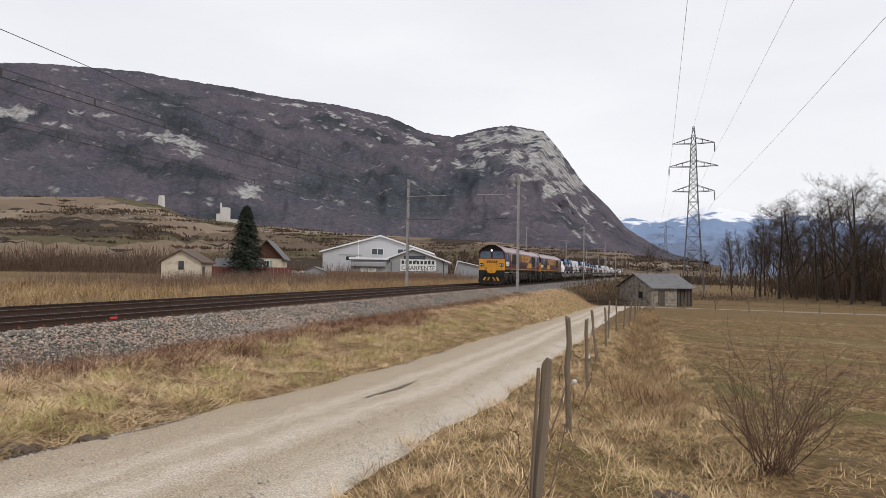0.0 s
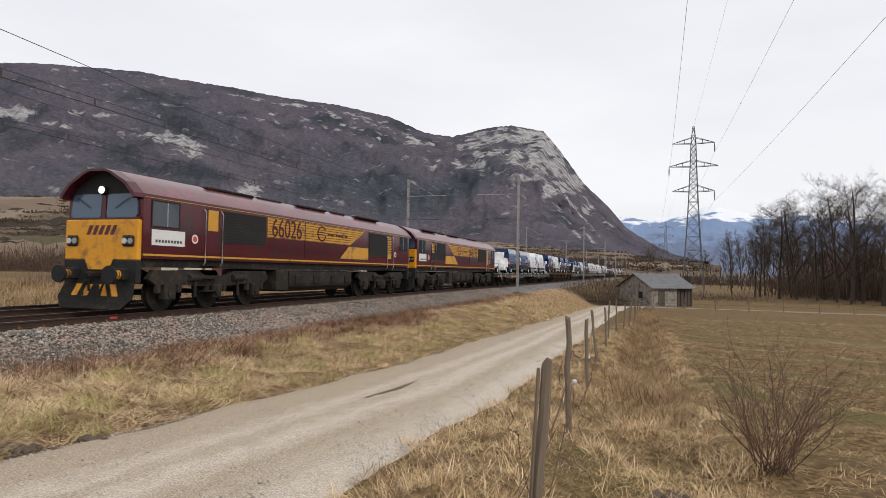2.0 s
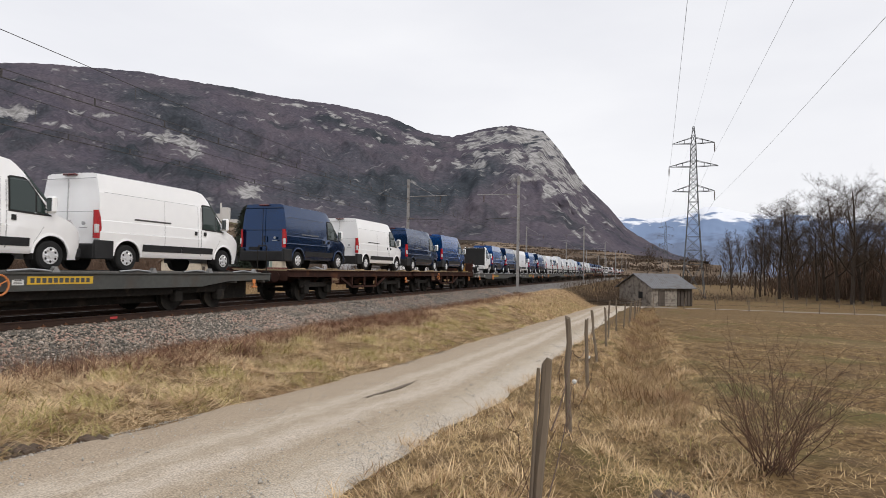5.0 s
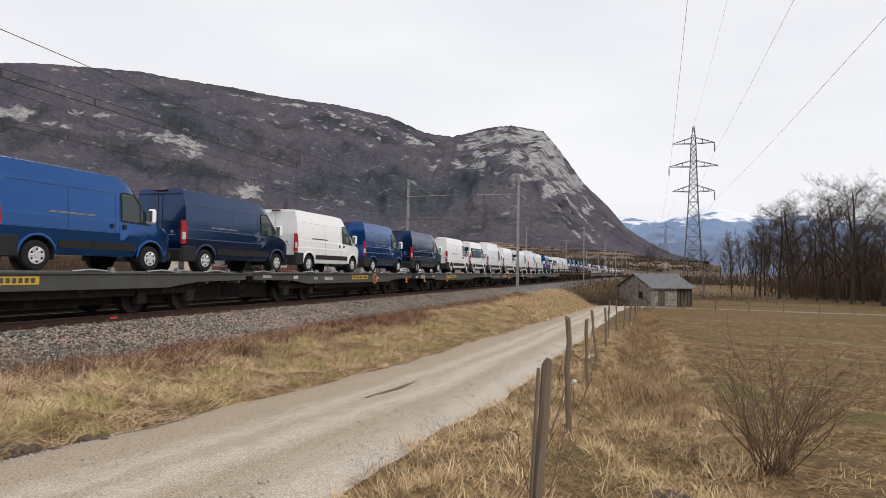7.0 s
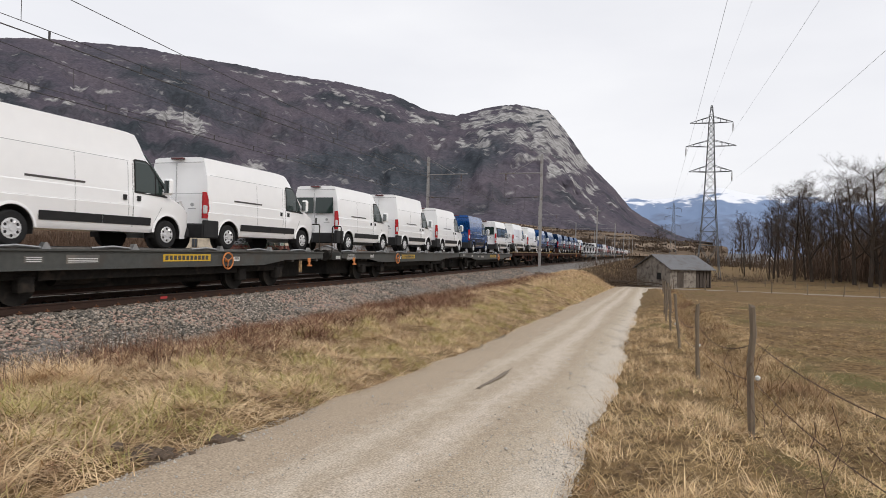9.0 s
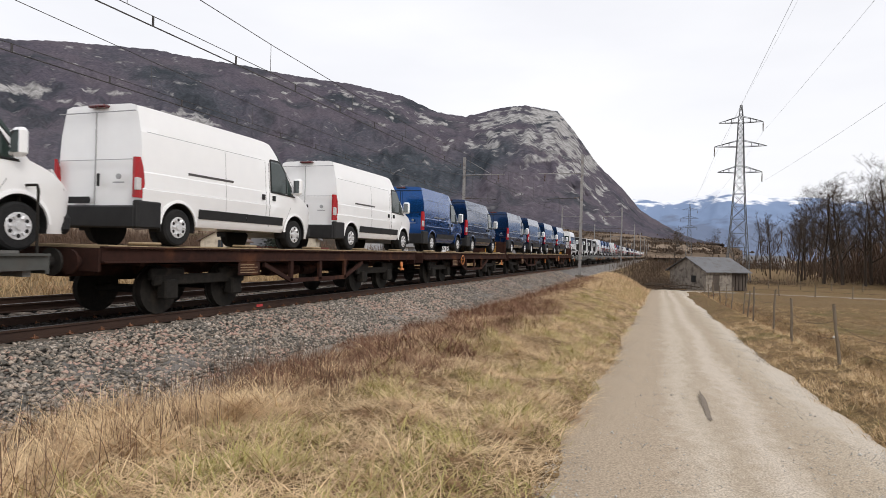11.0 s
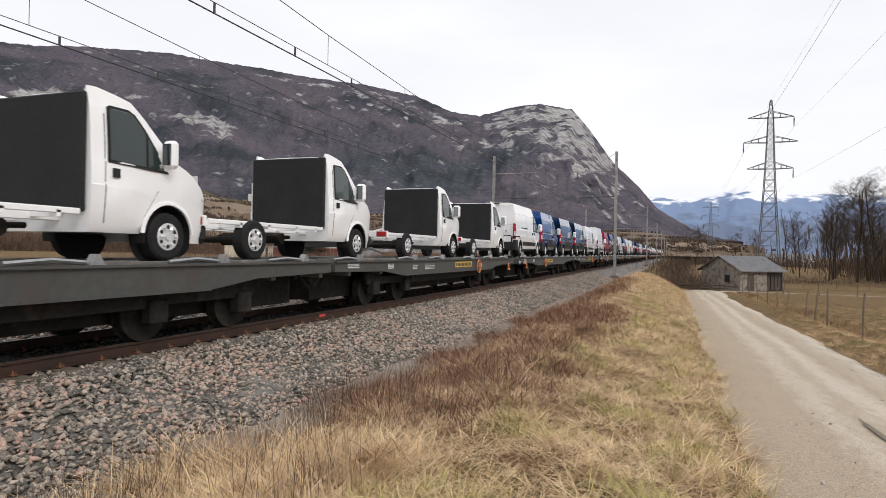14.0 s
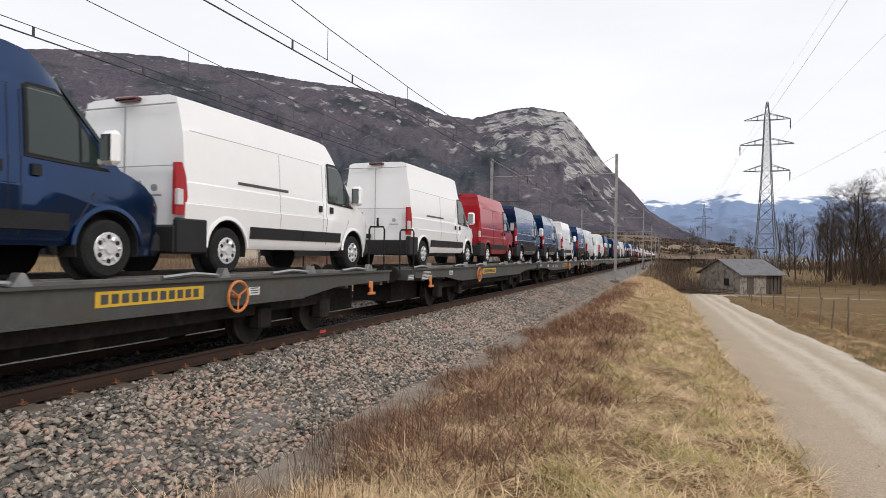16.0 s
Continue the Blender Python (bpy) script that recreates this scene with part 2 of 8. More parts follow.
def road_material():
    """Gravel track: brown compacted wheel ruts, pale loose gravel between and at the right edge."""
    m = bpy.data.materials.new("gravel_road")
    m.use_nodes = True
    n, l = m.node_tree.nodes, m.node_tree.links
    p = n["Principled BSDF"]
    p.inputs["Roughness"].default_value, p.inputs["Specular IOR Level"].default_value = 0.95, 0.2
    xyz = n.new("ShaderNodeTexCoord").outputs["Object"]
    sep = n.new("ShaderNodeSeparateXYZ")
    l.new(xyz, sep.inputs[0])

    def tex(scale, detail, stretch):
        mp = n.new("ShaderNodeMapping")
        mp.inputs["Scale"].default_value = stretch
        l.new(xyz, mp.inputs["Vector"])
        t = n.new("ShaderNodeTexNoise")
        t.inputs["Scale"].default_value, t.inputs["Detail"].default_value = scale, detail
        l.new(mp.outputs["Vector"], t.inputs["Vector"])
        return t.outputs["Fac"]

    wander = n.new("ShaderNodeMath")
    wander.operation = "MULTIPLY_ADD"
    l.new(tex(1.1, 4, (1, 0.16, 1)), wander.inputs[0])
    wander.inputs[1].default_value = 0.7
    l.new(sep.outputs["X"], wander.inputs[2])
    fray = n.new("ShaderNodeMath")
    fray.operation = "MULTIPLY_ADD"
    l.new(tex(7.0, 10, (1, 0.45, 1)), fray.inputs[0])
    fray.inputs[1].default_value = 0.65
    l.new(wander.outputs[0], fray.inputs[2])
    u = n.new("ShaderNodeMapRange")
    u.inputs["From Min"].default_value, u.inputs["From Max"].default_value = 9.38, 12.88
    l.new(fray.outputs[0], u.inputs["Value"])
    ramp = n.new("ShaderNodeValToRGB")
    stops = [(0.0, (0.41, 0.33, 0.24)), (0.12, (0.37, 0.295, 0.215)), (0.30, (0.38, 0.305, 0.225)), (0.40, (0.49, 0.42, 0.335)), (0.49, (0.39, 0.32, 0.24)), (0.58, (0.51, 0.44, 0.36)), (0.70, (0.37, 0.30, 0.22)), (0.80, (0.43, 0.36, 0.275)), (0.90, (0.50, 0.44, 0.365)), (1.0, (0.44, 0.375, 0.30))]
    for i, (at, c) in enumerate(stops):
        e = ramp.color_ramp.elements[i] if i < 2 else ramp.color_ramp.elements.new(at)
        e.position, e.color = at, (*c, 1)
    l.new(u.outputs[0], ramp.inputs["Fac"])
    fleck = n.new("ShaderNodeMapRange")
    fleck.inputs["From Min"].default_value, fleck.inputs["From Max"].default_value, fleck.inputs["To Min"].default_value, fleck.inputs["To Max"].default_value = 0.34, 0.66, 0.70, 1.38
    l.new(tex(60, 8, (1, 1, 1)), fleck.inputs["Value"])
    mul = n.new("ShaderNodeMixRGB")
    mul.blend_type = "MULTIPLY"
    mul.inputs["Fac"].default_value = 1.0
    l.new(ramp.outputs["Color"], mul.inputs["Color1"])
    l.new(fleck.outputs[0], mul.inputs["Color2"])
    l.new(mul.outputs["Color"], p.inputs["Base Color"])
    bn = n.new("ShaderNodeBump")
    bn.inputs["Strength"].default_value, bn.inputs["Distance"].default_value = 0.5, 0.012
    l.new(tex(48, 6, (1, 1, 1)), bn.inputs["Height"])
    l.new(bn.outputs["Normal"], p.inputs["Normal"])
    return m


M_ROAD = road_material()
M_GRIT = material("pale_grit", (0.30, 0.27, 0.235), (0.58, 0.55, 0.50), 0.95, scale=2, fine=40, island=0.8)
M_MUD = material("dark_mud", (0.07, 0.05, 0.035), (0.14, 0.10, 0.07), 0.9, scale=6, fine=40, bump=0.02)
M_RUT = material("damp_rut", (0.15, 0.118, 0.088), (0.22, 0.175, 0.13), 0.85, scale=8, fine=50, bump=0.01)
M_PATH = material("cinder_path", (0.21, 0.175, 0.14), (0.29, 0.25, 0.205), 0.95, scale=1.2, fine=30, bump=0.01, dirt=(0.19, 0.14, 0.10), dirt_amount=0.5)
M_BLADE = material("dry_grass_blade", (0.33, 0.195, 0.090), (1.0, 0.77, 0.47), 0.85, scale=1.6, fine=7, island=0.45, dirt=(0.24, 0.125, 0.062), dirt_amount=0.35)
M_PASTURE = material("trampled_pasture_blade", (0.17, 0.100, 0.036), (0.84, 0.61, 0.32), 0.9, scale=1.2, fine=7, island=0.4, dirt=(0.15, 0.086, 0.042), dirt_amount=0.4)
M_GREEN = material("green_grass_blade", (0.22, 0.205, 0.05), (0.60, 0.50, 0.20), 0.8, scale=1.2, fine=8, island=0.45)
M_STRAW = material("tall_straw", (0.26, 0.165, 0.078), (0.46, 0.325, 0.17), 0.9, scale=0.12, fine=3, island=0.6, dirt=(0.22, 0.12, 0.065), dirt_amount=0.4)
M_STEM = material("dead_weed_stem", (0.06, 0.035, 0.025), (0.17, 0.095, 0.06), 0.9, scale=1, fine=8, island=0.8)
M_BRAMBLE = material("red_brown_bramble", (0.09, 0.040, 0.024), (0.27, 0.135, 0.075), 0.9, scale=0.6, fine=8, island=0.8)
M_TWIG = material("bare_twig", (0.038, 0.025, 0.016), (0.088, 0.058, 0.036), 0.9, scale=0.3, fine=4, island=0.7)
M_TWIG_RED = material("reddish_scrub", (0.115, 0.068, 0.048), (0.185, 0.125, 0.088), 0.9, scale=0.05, fine=1.2, island=0.7)
M_THICKET = material("grey_brown_thicket", (0.048, 0.032, 0.022), (0.112, 0.074, 0.047), 0.95, scale=0.05, fine=1, island=0.7)
M_SCRUB = material("rust_brown_scrub", (0.078, 0.047, 0.031), (0.155, 0.098, 0.066), 0.95, scale=0.05, fine=1, island=0.7)
M_BARK = material("tree_bark", (0.036, 0.026, 0.019), (0.075, 0.055, 0.040), 0.95, scale=1.2, fine=14, bump=0.02, stretch=(1, 1, 0.25))
M_NEEDLE = material("spruce_needles", (0.012, 0.019, 0.010), (0.026, 0.036, 0.019), 0.85, scale=0.4, fine=5, island=0.7)
M_POST = material("weathered_post", (0.21, 0.165, 0.12), (0.11, 0.085, 0.062), 0.95, scale=3, fine=26, bump=0.008, stretch=(1, 1, 0.15), piece=0.4)
M_WIRE = material("dark_wire", (0.05, 0.048, 0.05), (0.09, 0.08, 0.075), 0.6, 0.5, scale=3, fine=20)
M_RUSTWIRE = material("rusty_wire", (0.13, 0.075, 0.05), (0.08, 0.05, 0.04), 0.8, 0.4, scale=8, fine=60)
M_MAST = material("galvanised_mast", (0.36, 0.35, 0.345), (0.26, 0.25, 0.245), 0.65, 0.35, scale=0.8, fine=14, dirt=(0.16, 0.12, 0.10), dirt_amount=0.25)
M_PYLON = material("painted_pylon_steel", (0.085, 0.088, 0.092), (0.15, 0.154, 0.158), 0.6, 0.4, scale=0.4, fine=6)
M_PORCELAIN = material("insulator_porcelain", (0.10, 0.07, 0.055), (0.16, 0.12, 0.10), 0.25)
M_RED = material("red_marking", (0.62, 0.06, 0.06), (0.5, 0.05, 0.05), 0.6)


def ground_material():
    """Dry pasture: straw, sparse green and brown earth at several scales; ploughland and thatch far off."""
    m = bpy.data.materials.new("dry_pasture")
    m.use_nodes = True
    n, l = m.node_tree.nodes, m.node_tree.links
    p = n["Principled BSDF"]
    p.inputs["Roughness"].default_value = 0.95
    p.inputs["Specular IOR Level"].default_value = 0.15
    xyz = n.new("ShaderNodeTexCoord").outputs["Object"]

    def tex(scale, detail=5, dist=0.0):
        t = n.new("ShaderNodeTexNoise")
        t.inputs["Scale"].default_value, t.inputs["Detail"].default_value, t.inputs["Distortion"].default_value = scale, detail, dist
        l.new(xyz, t.inputs["Vector"])
        return t.outputs["Fac"]

    def cut(v, lo, hi):
        r = n.new("ShaderNodeMapRange")
        r.inputs["From Min"].default_value, r.inputs["From Max"].default_value = lo, hi
        l.new(v, r.inputs["Value"])
        return r.outputs[0]

    def over(c, colour, f):
        x = n.new("ShaderNodeMixRGB")
        x.inputs["Color2"].default_value = (*colour, 1)
        if isinstance(c, tuple):
            x.inputs["Color1"].default_value = (*c, 1)
        else:
            l.new(c, x.inputs["Color1"])
        l.new(f, x.inputs["Fac"])
        return x.outputs["Color"]

    c = over((0.095, 0.058, 0.026), (0.26, 0.170, 0.080), cut(tex(9, 8, 0.5), 0.38, 0.64))
    c = over(c, (0.135, 0.112, 0.042), cut(tex(0.35), 0.54, 0.72))
    c = over(c, (0.135, 0.088, 0.048), cut(tex(1.3, 8), 0.58, 0.72))
    c = over(c, (0.10, 0.063, 0.036), cut(tex(24, 4, 1.0), 0.60, 0.72))
    c = over(c, (0.20, 0.145, 0.075), cut(tex(0.05), 0.55, 0.7))
    l.new(c, p.inputs["Base Color"])
    bn = n.new("ShaderNodeBump")
    bn.inputs["Strength"].default_value, bn.inputs["Distance"].default_value = 0.8, 0.05
    l.new(tex(18, 6, 1.0), bn.inputs["Height"])
    l.new(bn.outputs["Normal"], p.inputs["Normal"])
    return m


M_GROUND = ground_material()


# ---- the lie of the land; the running line goes along +y, its near rail's sleepers count from y = 0 ----
ROAD_L, ROAD_R = 8.75, 12.15
FIELD_Y = [-300, -20, -13, -8.5, -5.8, -3, 0, 10, 30, 67, 120, 6000]
FIELD_Z = [-0.1, -0.15, -0.26, -0.42, -0.56, -0.72, -0.82, -1.08, -1.58, -2.5, -2.6, -2.6]


def field_z(y):
    return np.interp(y, FIELD_Y, FIELD_Z)


def bumpy(x, y, amp=1.0):
    return amp * (0.05 * np.sin(x * 1.7 + 1.3 * np.sin(y * 0.9)) * np.cos(y * 1.3 + x * 0.4) + 0.03 * np.sin(x * 3.9 + y * 2.3) + 0.02 * np.sin(y * 5.1 - x * 4.4))


def ground_z(x, y):
    x, y = np.asarray(x, float), np.asarray(y, float)
    f = field_z(y)
    side = np.interp(x, [-60, -12, -8, -7], [-0.25, -0.55, -0.85, -0.95])
    u = np.clip((x - 4.1) / (ROAD_L - 0.2 - 4.1), 0, 1)
    bank = -0.68 + (f + 0.68) * (u ** 1.5) + 0.28 * np.sin(np.pi * u) * (1 - u * 0.4)
    ditch = -0.38 * np.exp(-((x - 14.3) / 0.55) ** 2) * np.clip((y + 3) / 6, 0.15, 1) * np.clip((62 - y) / 6, 0, 1)
    verge = 0.10 * np.exp(-((x - 13.1) / 0.6) ** 2) * np.clip((60 - y) / 6, 0, 1)
    right = f + ditch + verge
    z = np.where(x < 3.4, np.where(x < -7, side, -0.95), np.where(x < ROAD_L - 0.2, bank, right))
    rough = np.clip((x - 4.2) / 0.8, 0, 1) * np.where((x > ROAD_L - 0.5) & (x < ROAD_R + 0.5), 0.0, 1.0) * np.clip((150 - np.abs(y)) / 60, 0, 1)
    z = z + bumpy(x, y) * rough
    # under the road and the crossing lane the ground lies a little lower
    z = np.where((x > ROAD_L - 0.25) & (x < ROAD_R + 0.25) & (y < 62), z - 0.05, z)
    return z


def make_ground():
    xs = np.unique(np.concatenate([np.array([-4500, -2500, -1200, -600, -300, -150, -90, -60, -40, -28, -20, -15]), np.arange(-12, 3, 1.5), np.arange(3, 19, 0.25), np.arange(19, 40, 1.5), np.array([45, 55, 70, 100, 160, 300, 600, 1200, 2500, 4500])]))
    ys = np.unique(np.concatenate([np.array([-1500, -600, -250, -120, -70, -45, -30]), np.arange(-22, 30, 0.33), np.arange(30, 80, 1.2), np.arange(80, 160, 6), np.array([170, 200, 260, 350, 500, 800, 1400, 2500, 4900])]))
    X, Y = np.meshgrid(xs, ys)
    Z = ground_z(X, Y)
    nx, ny = len(xs), len(ys)
    i = np.arange((ny - 1) * nx).reshape(ny - 1, nx)[:, :-1].ravel()
    F = np.stack([i, i + 1, i + nx + 1, i + nx], 1)
    ob = quick_mesh("ground", np.stack([X.ravel(), Y.ravel(), Z.ravel()], 1), F, M_GROUND, smooth=True)
    tagged(ob, "dry straw-coloured winter pasture with sparse green patches", "ground", kind="structure")


make_ground()


def strip(name, rows, mat, label, category, kind="structure"):
    """A strip of ground: rows of points across it."""
    rows = np.array(rows)
    r, c = rows.shape[:2]
    i = np.arange((r - 1) * c).reshape(r - 1, c)[:, :-1].ravel()
    F = np.stack([i, i + 1, i + c + 1, i + c], 1)
    ob = quick_mesh(name, rows.reshape(-1, 3), F, mat, smooth=True)
    return tagged(ob, label, category, kind=kind)


def make_road():
    rows = []
    for y in np.concatenate([np.arange(-40, 64, 0.5)]):
        e0 = 0.08 * math.sin(y * 0.6) + 0.05 * math.sin(y * 1.7 + 1)
        e1 = 0.08 * math.sin(y * 0.5 + 2) + 0.05 * math.sin(y * 1.4)
        bend = -0.9 * max(0, -y - 9) ** 1.6 * 0.06
        wide = max(0, y - 44) * 0.12
        xs = np.linspace(ROAD_L + e0 + bend, ROAD_R + e1 + bend * 0.5 + wide, 15)
        u = np.linspace(0, 1, 15)
        rut = -0.025 * np.exp(-((u - 0.27) / 0.09) ** 2) - 0.025 * np.exp(-((u - 0.73) / 0.09) ** 2)
        z = field_z(y) + 0.035 - 0.10 * (np.abs(u - 0.5) * 2) ** 6 + rut + 0.012 * np.sin(xs * 5 + y * 3.1)
        rows.append(np.stack([xs, np.full(15, y), z], 1))
    strip("road", rows, M_ROAD, "pale grey gravel farm track with worn wheel ruts", "road")
    # lane that crosses at the far end of the pasture
    rows = []
    for x in np.arange(12.0, 140, 2.0):
        y0 = 60.0 + 2.5 * math.exp(-(x - 12) / 5)
        ys = np.linspace(y0 - 1.2, y0 + 2.0, 7)
        rows.append(np.stack([np.full(7, x), ys, field_z(ys) + 0.05 - 0.06 * np.linspace(-1, 1, 7) ** 4], 1))
    strip("lane", [r[::-1] for r in rows], M_PATH, "pale gravel lane crossing behind the pasture", "road")
    # cinder path at the foot of the ballast
    rows = []
    for y in np.arange(-30, 120, 0.6):
        w = 0.12 * math.sin(y * 0.8) + 0.08 * math.sin(y * 2.1)
        xs = np.linspace(3.0, 4.35 + w, 6)
        z = np.maximum(ground_z(xs, np.full(6, y)) + 0.03, -0.70 + 0.02 * np.sin(xs * 3 + y))
        z[0] = -0.75
        z[-1] -= 0.12
        rows.append(np.stack([xs, np.full(6, y), z], 1))
    strip("path", rows, M_PATH, "grey cinder path along the foot of the ballast", "path")
    # worn pothole streak and mud scrapes
    rng = np.random.default_rng(5)
    for x, y, lx, ly, name, label in ((10.34, -3.1, 0.04, 1.3, "pothole", "dark worn streak in the gravel track"), (8.72, -8.45, 0.42, 0.26, "mud_patch", "dark churned mud at the grass edge"), (14.55, -7.6, 0.22, 0.22, "mud_patch", "dark churned mud in the grass"), (8.95, -7.9, 0.2, 0.12, "mud_patch", "dark churned mud at the grass edge")):
        bm = bmesh.new()
        z = float(field_z(y)) + (0.054 if name == "pothole" else 0.07)
        if name == "mud_patch":
            z = float(ground_z(x, y)) + 0.02
        c = bm.verts.new((x, y, z + (0.0 if name == "pothole" else 0.03)))
        ring = []
        for i in range(22):
            a = 2 * math.pi * i / 22
            k = rng.uniform(0.65, 1.15)
            px, py = x + lx * k * math.cos(a), y + ly * k * math.sin(a)
            ring.append(bm.verts.new((px, py, float(field_z(py)) + 0.050 if name == "pothole" else float(ground_z(px, py)) - 0.01)))
        for i in range(22):
            bm.faces.new((c, ring[i], ring[(i + 1) % 22]))
        if name == "mud_patch":
            for k in range(26):
                a, r = rng.uniform(0, 6.28), rng.uniform(0, 0.9)
                px, py = x + lx * r * math.cos(a), y + ly * r * math.sin(a)
                s = rng.uniform(0.02, 0.055)
                bmesh.ops.create_icosphere(bm, subdivisions=1, radius=s, matrix=Matrix.Translation((px, py, float(ground_z(px, py)) + 0.03)))
        ob = part(name, bm, M_RUT if name == "pothole" else M_MUD)
        tagged(ob, label, "mud", kind="structure")


make_road()

# ---- railway ----
TRACKS = (0.0, -3.6)


def make_ballast():
    prof = [(-7.2, -1.0), (-5.5, -0.24), (-5.2, -0.2), (-2.9, -0.2), (-2.4, -0.28), (-1.3, -0.28), (-0.85, -0.2), (0.3, -0.23), (1.35, -0.2), (1.75, -0.24), (2.2, -0.36), (2.8, -0.56), (3.5, -0.82), (3.8, -1.0)]
    rows = []
    for y in np.concatenate([np.arange(-60, 60, 0.4), np.arange(60, 300, 6), np.arange(300, 1500, 100)]):
        row = []
        for i, (x, z) in enumerate(prof):
            d = 0.03 * math.sin(y * 3.1 + i * 2) + 0.02 * math.sin(y * 7.7 + i)
            row.append((x + (0.1 * math.sin(y * 0.7 + i) if i > 10 else 0), y, z + d * 0.6))
        rows.append(row)
    strip("ballast_bed", rows, M_BALLAST, "grey and pinkish crushed-stone railway ballast", "ballast")


make_ballast()


def make_stones():
    """Loose crushed stones on the near shoulder and between the rails, more of them where they lie near."""
    rng = np.random.default_rng(3)
    px = [1.75, 2.2, 2.8, 3.3, 4.3]
    pz = [-0.22, -0.36, -0.56, -0.70, -0.70]
    n1, n2, n3 = 32000, 16000, 18000
    x = np.concatenate([0.95 + 3.3 * rng.random(n1) ** 1.12, rng.uniform(0.95, 3.5, n2), rng.uniform(-5.2, 0.66, n3)])
    y = np.concatenate([rng.uniform(-11, 8, n1), 8 + 34 * rng.random(n2) ** 1.4, rng.uniform(-9, 26, n3)])
    z = np.interp(x, px, pz)
    z = np.where(x < 1.75, -0.2, z)
    z = np.where(np.abs(x) < 0.7, -0.165, np.where(x < -0.9, -0.22, z))
    s = rng.uniform(0.024, 0.056, len(x)) * np.where(x > 3.6, 0.6, 1.0)
    # sleeper ends stay clear
    z = np.where((x > 0.7) & (x < 1.2) & (np.abs((y + 0.3) % 0.6 - 0.3) < 0.15), -0.6, z)
    base = np.array([(1, 0, 0), (-1, 0, 0), (0, 1, 0), (0, -1, 0), (0, 0, 1), (0, 0, -1)], float)
    tri = np.array([(0, 2, 4), (2, 1, 4), (1, 3, 4), (3, 0, 4), (2, 0, 5), (1, 2, 5), (3, 1, 5), (0, 3, 5)])
    n = len(x)
    V = base[None] * rng.uniform(0.55, 1.25, (n, 6, 3)) + rng.normal(0, 0.22, (n, 6, 3))
    a = rng.uniform(0, 6.28, n)
    ca, sa = np.cos(a), np.sin(a)
    V[..., 2] *= 0.68
    V[..., 0] *= 1.2
    b = rng.uniform(-0.7, 0.7, n)
    Vx = V[..., 0] * ca[:, None] - V[..., 1] * sa[:, None]
    Vy = V[..., 0] * sa[:, None] + V[..., 1] * ca[:, None]
    Vz = V[..., 2] * np.cos(b)[:, None] + Vx * np.sin(b)[:, None]
    P = np.stack([Vx, Vy, Vz], -1) * s[:, None, None] + np.stack([x, y, z + s * 0.45], -1)[:, None]
    F = (tri[None] + 6 * np.arange(n)[:, None, None]).reshape(-1, 3)
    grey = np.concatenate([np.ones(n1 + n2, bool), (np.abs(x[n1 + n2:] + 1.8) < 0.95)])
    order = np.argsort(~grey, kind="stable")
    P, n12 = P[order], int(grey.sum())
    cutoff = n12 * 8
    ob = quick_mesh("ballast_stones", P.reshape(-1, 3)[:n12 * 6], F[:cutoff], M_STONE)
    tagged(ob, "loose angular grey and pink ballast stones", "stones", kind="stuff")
    ob = quick_mesh("track_stones", P.reshape(-1, 3)[n12 * 6:], F[cutoff:] - n12 * 6, M_OILY_SHADED)
    tagged(ob, "oily ballast stones between the rails, darkened for shade under the train", "stones", kind="stuff")
    # strip over the sleepers carries oil and painted shade between the rails
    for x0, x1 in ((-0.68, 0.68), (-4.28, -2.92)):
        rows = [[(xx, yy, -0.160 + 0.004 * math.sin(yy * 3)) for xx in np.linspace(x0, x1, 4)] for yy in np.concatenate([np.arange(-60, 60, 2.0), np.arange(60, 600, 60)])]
        strip("four_foot", rows, M_OILY_SHADED, "oily ballast between the rails, darkened for shade under the train", "ballast")
    # grit along the gravel track
    n = 26000
    side = rng.random(n)
    y = -9.5 + 34 * rng.random(n) ** 1.7
    x = np.where(side < 0.55, ROAD_R + rng.normal(-0.08, 0.34, n), np.where(side < 0.8, rng.uniform(ROAD_L, ROAD_R, n), ROAD_L + rng.normal(0.1, 0.15, n)))
    s = rng.uniform(0.003, 0.010, n) * np.where(rng.random(n) < 0.03, 2.2, 1.0)
    V = base[None] * rng.uniform(0.6, 1.2, (n, 6, 3)) + rng.normal(0, 0.25, (n, 6, 3))
    P = V * s[:, None, None] + np.stack([x, y, field_z(y) + 0.025 - 0.10 * (np.abs((x - ROAD_L) / 3.4 - 0.5) * 2) ** 6], -1)[:, None]
    ob = quick_mesh("road_grit", P.reshape(-1, 3), (tri[None] + 6 * np.arange(n)[:, None, None]).reshape(-1, 3), M_GRIT)
    tagged(ob, "pale loose grit on the gravel track", "gravel", kind="stuff")


make_stones()


def rail_profile(side):
    h = [(-0.075, -0.172), (0.075, -0.172), (0.075, -0.160), (0.012, -0.135), (0.010, -0.045), (0.036, -0.035), (0.036, -0.004), (-0.036, -0.004), (-0.036, -0.035), (-0.010, -0.045), (-0.012, -0.135), (-0.075, -0.160)]
    return [(x + side, z) for x, z in h]


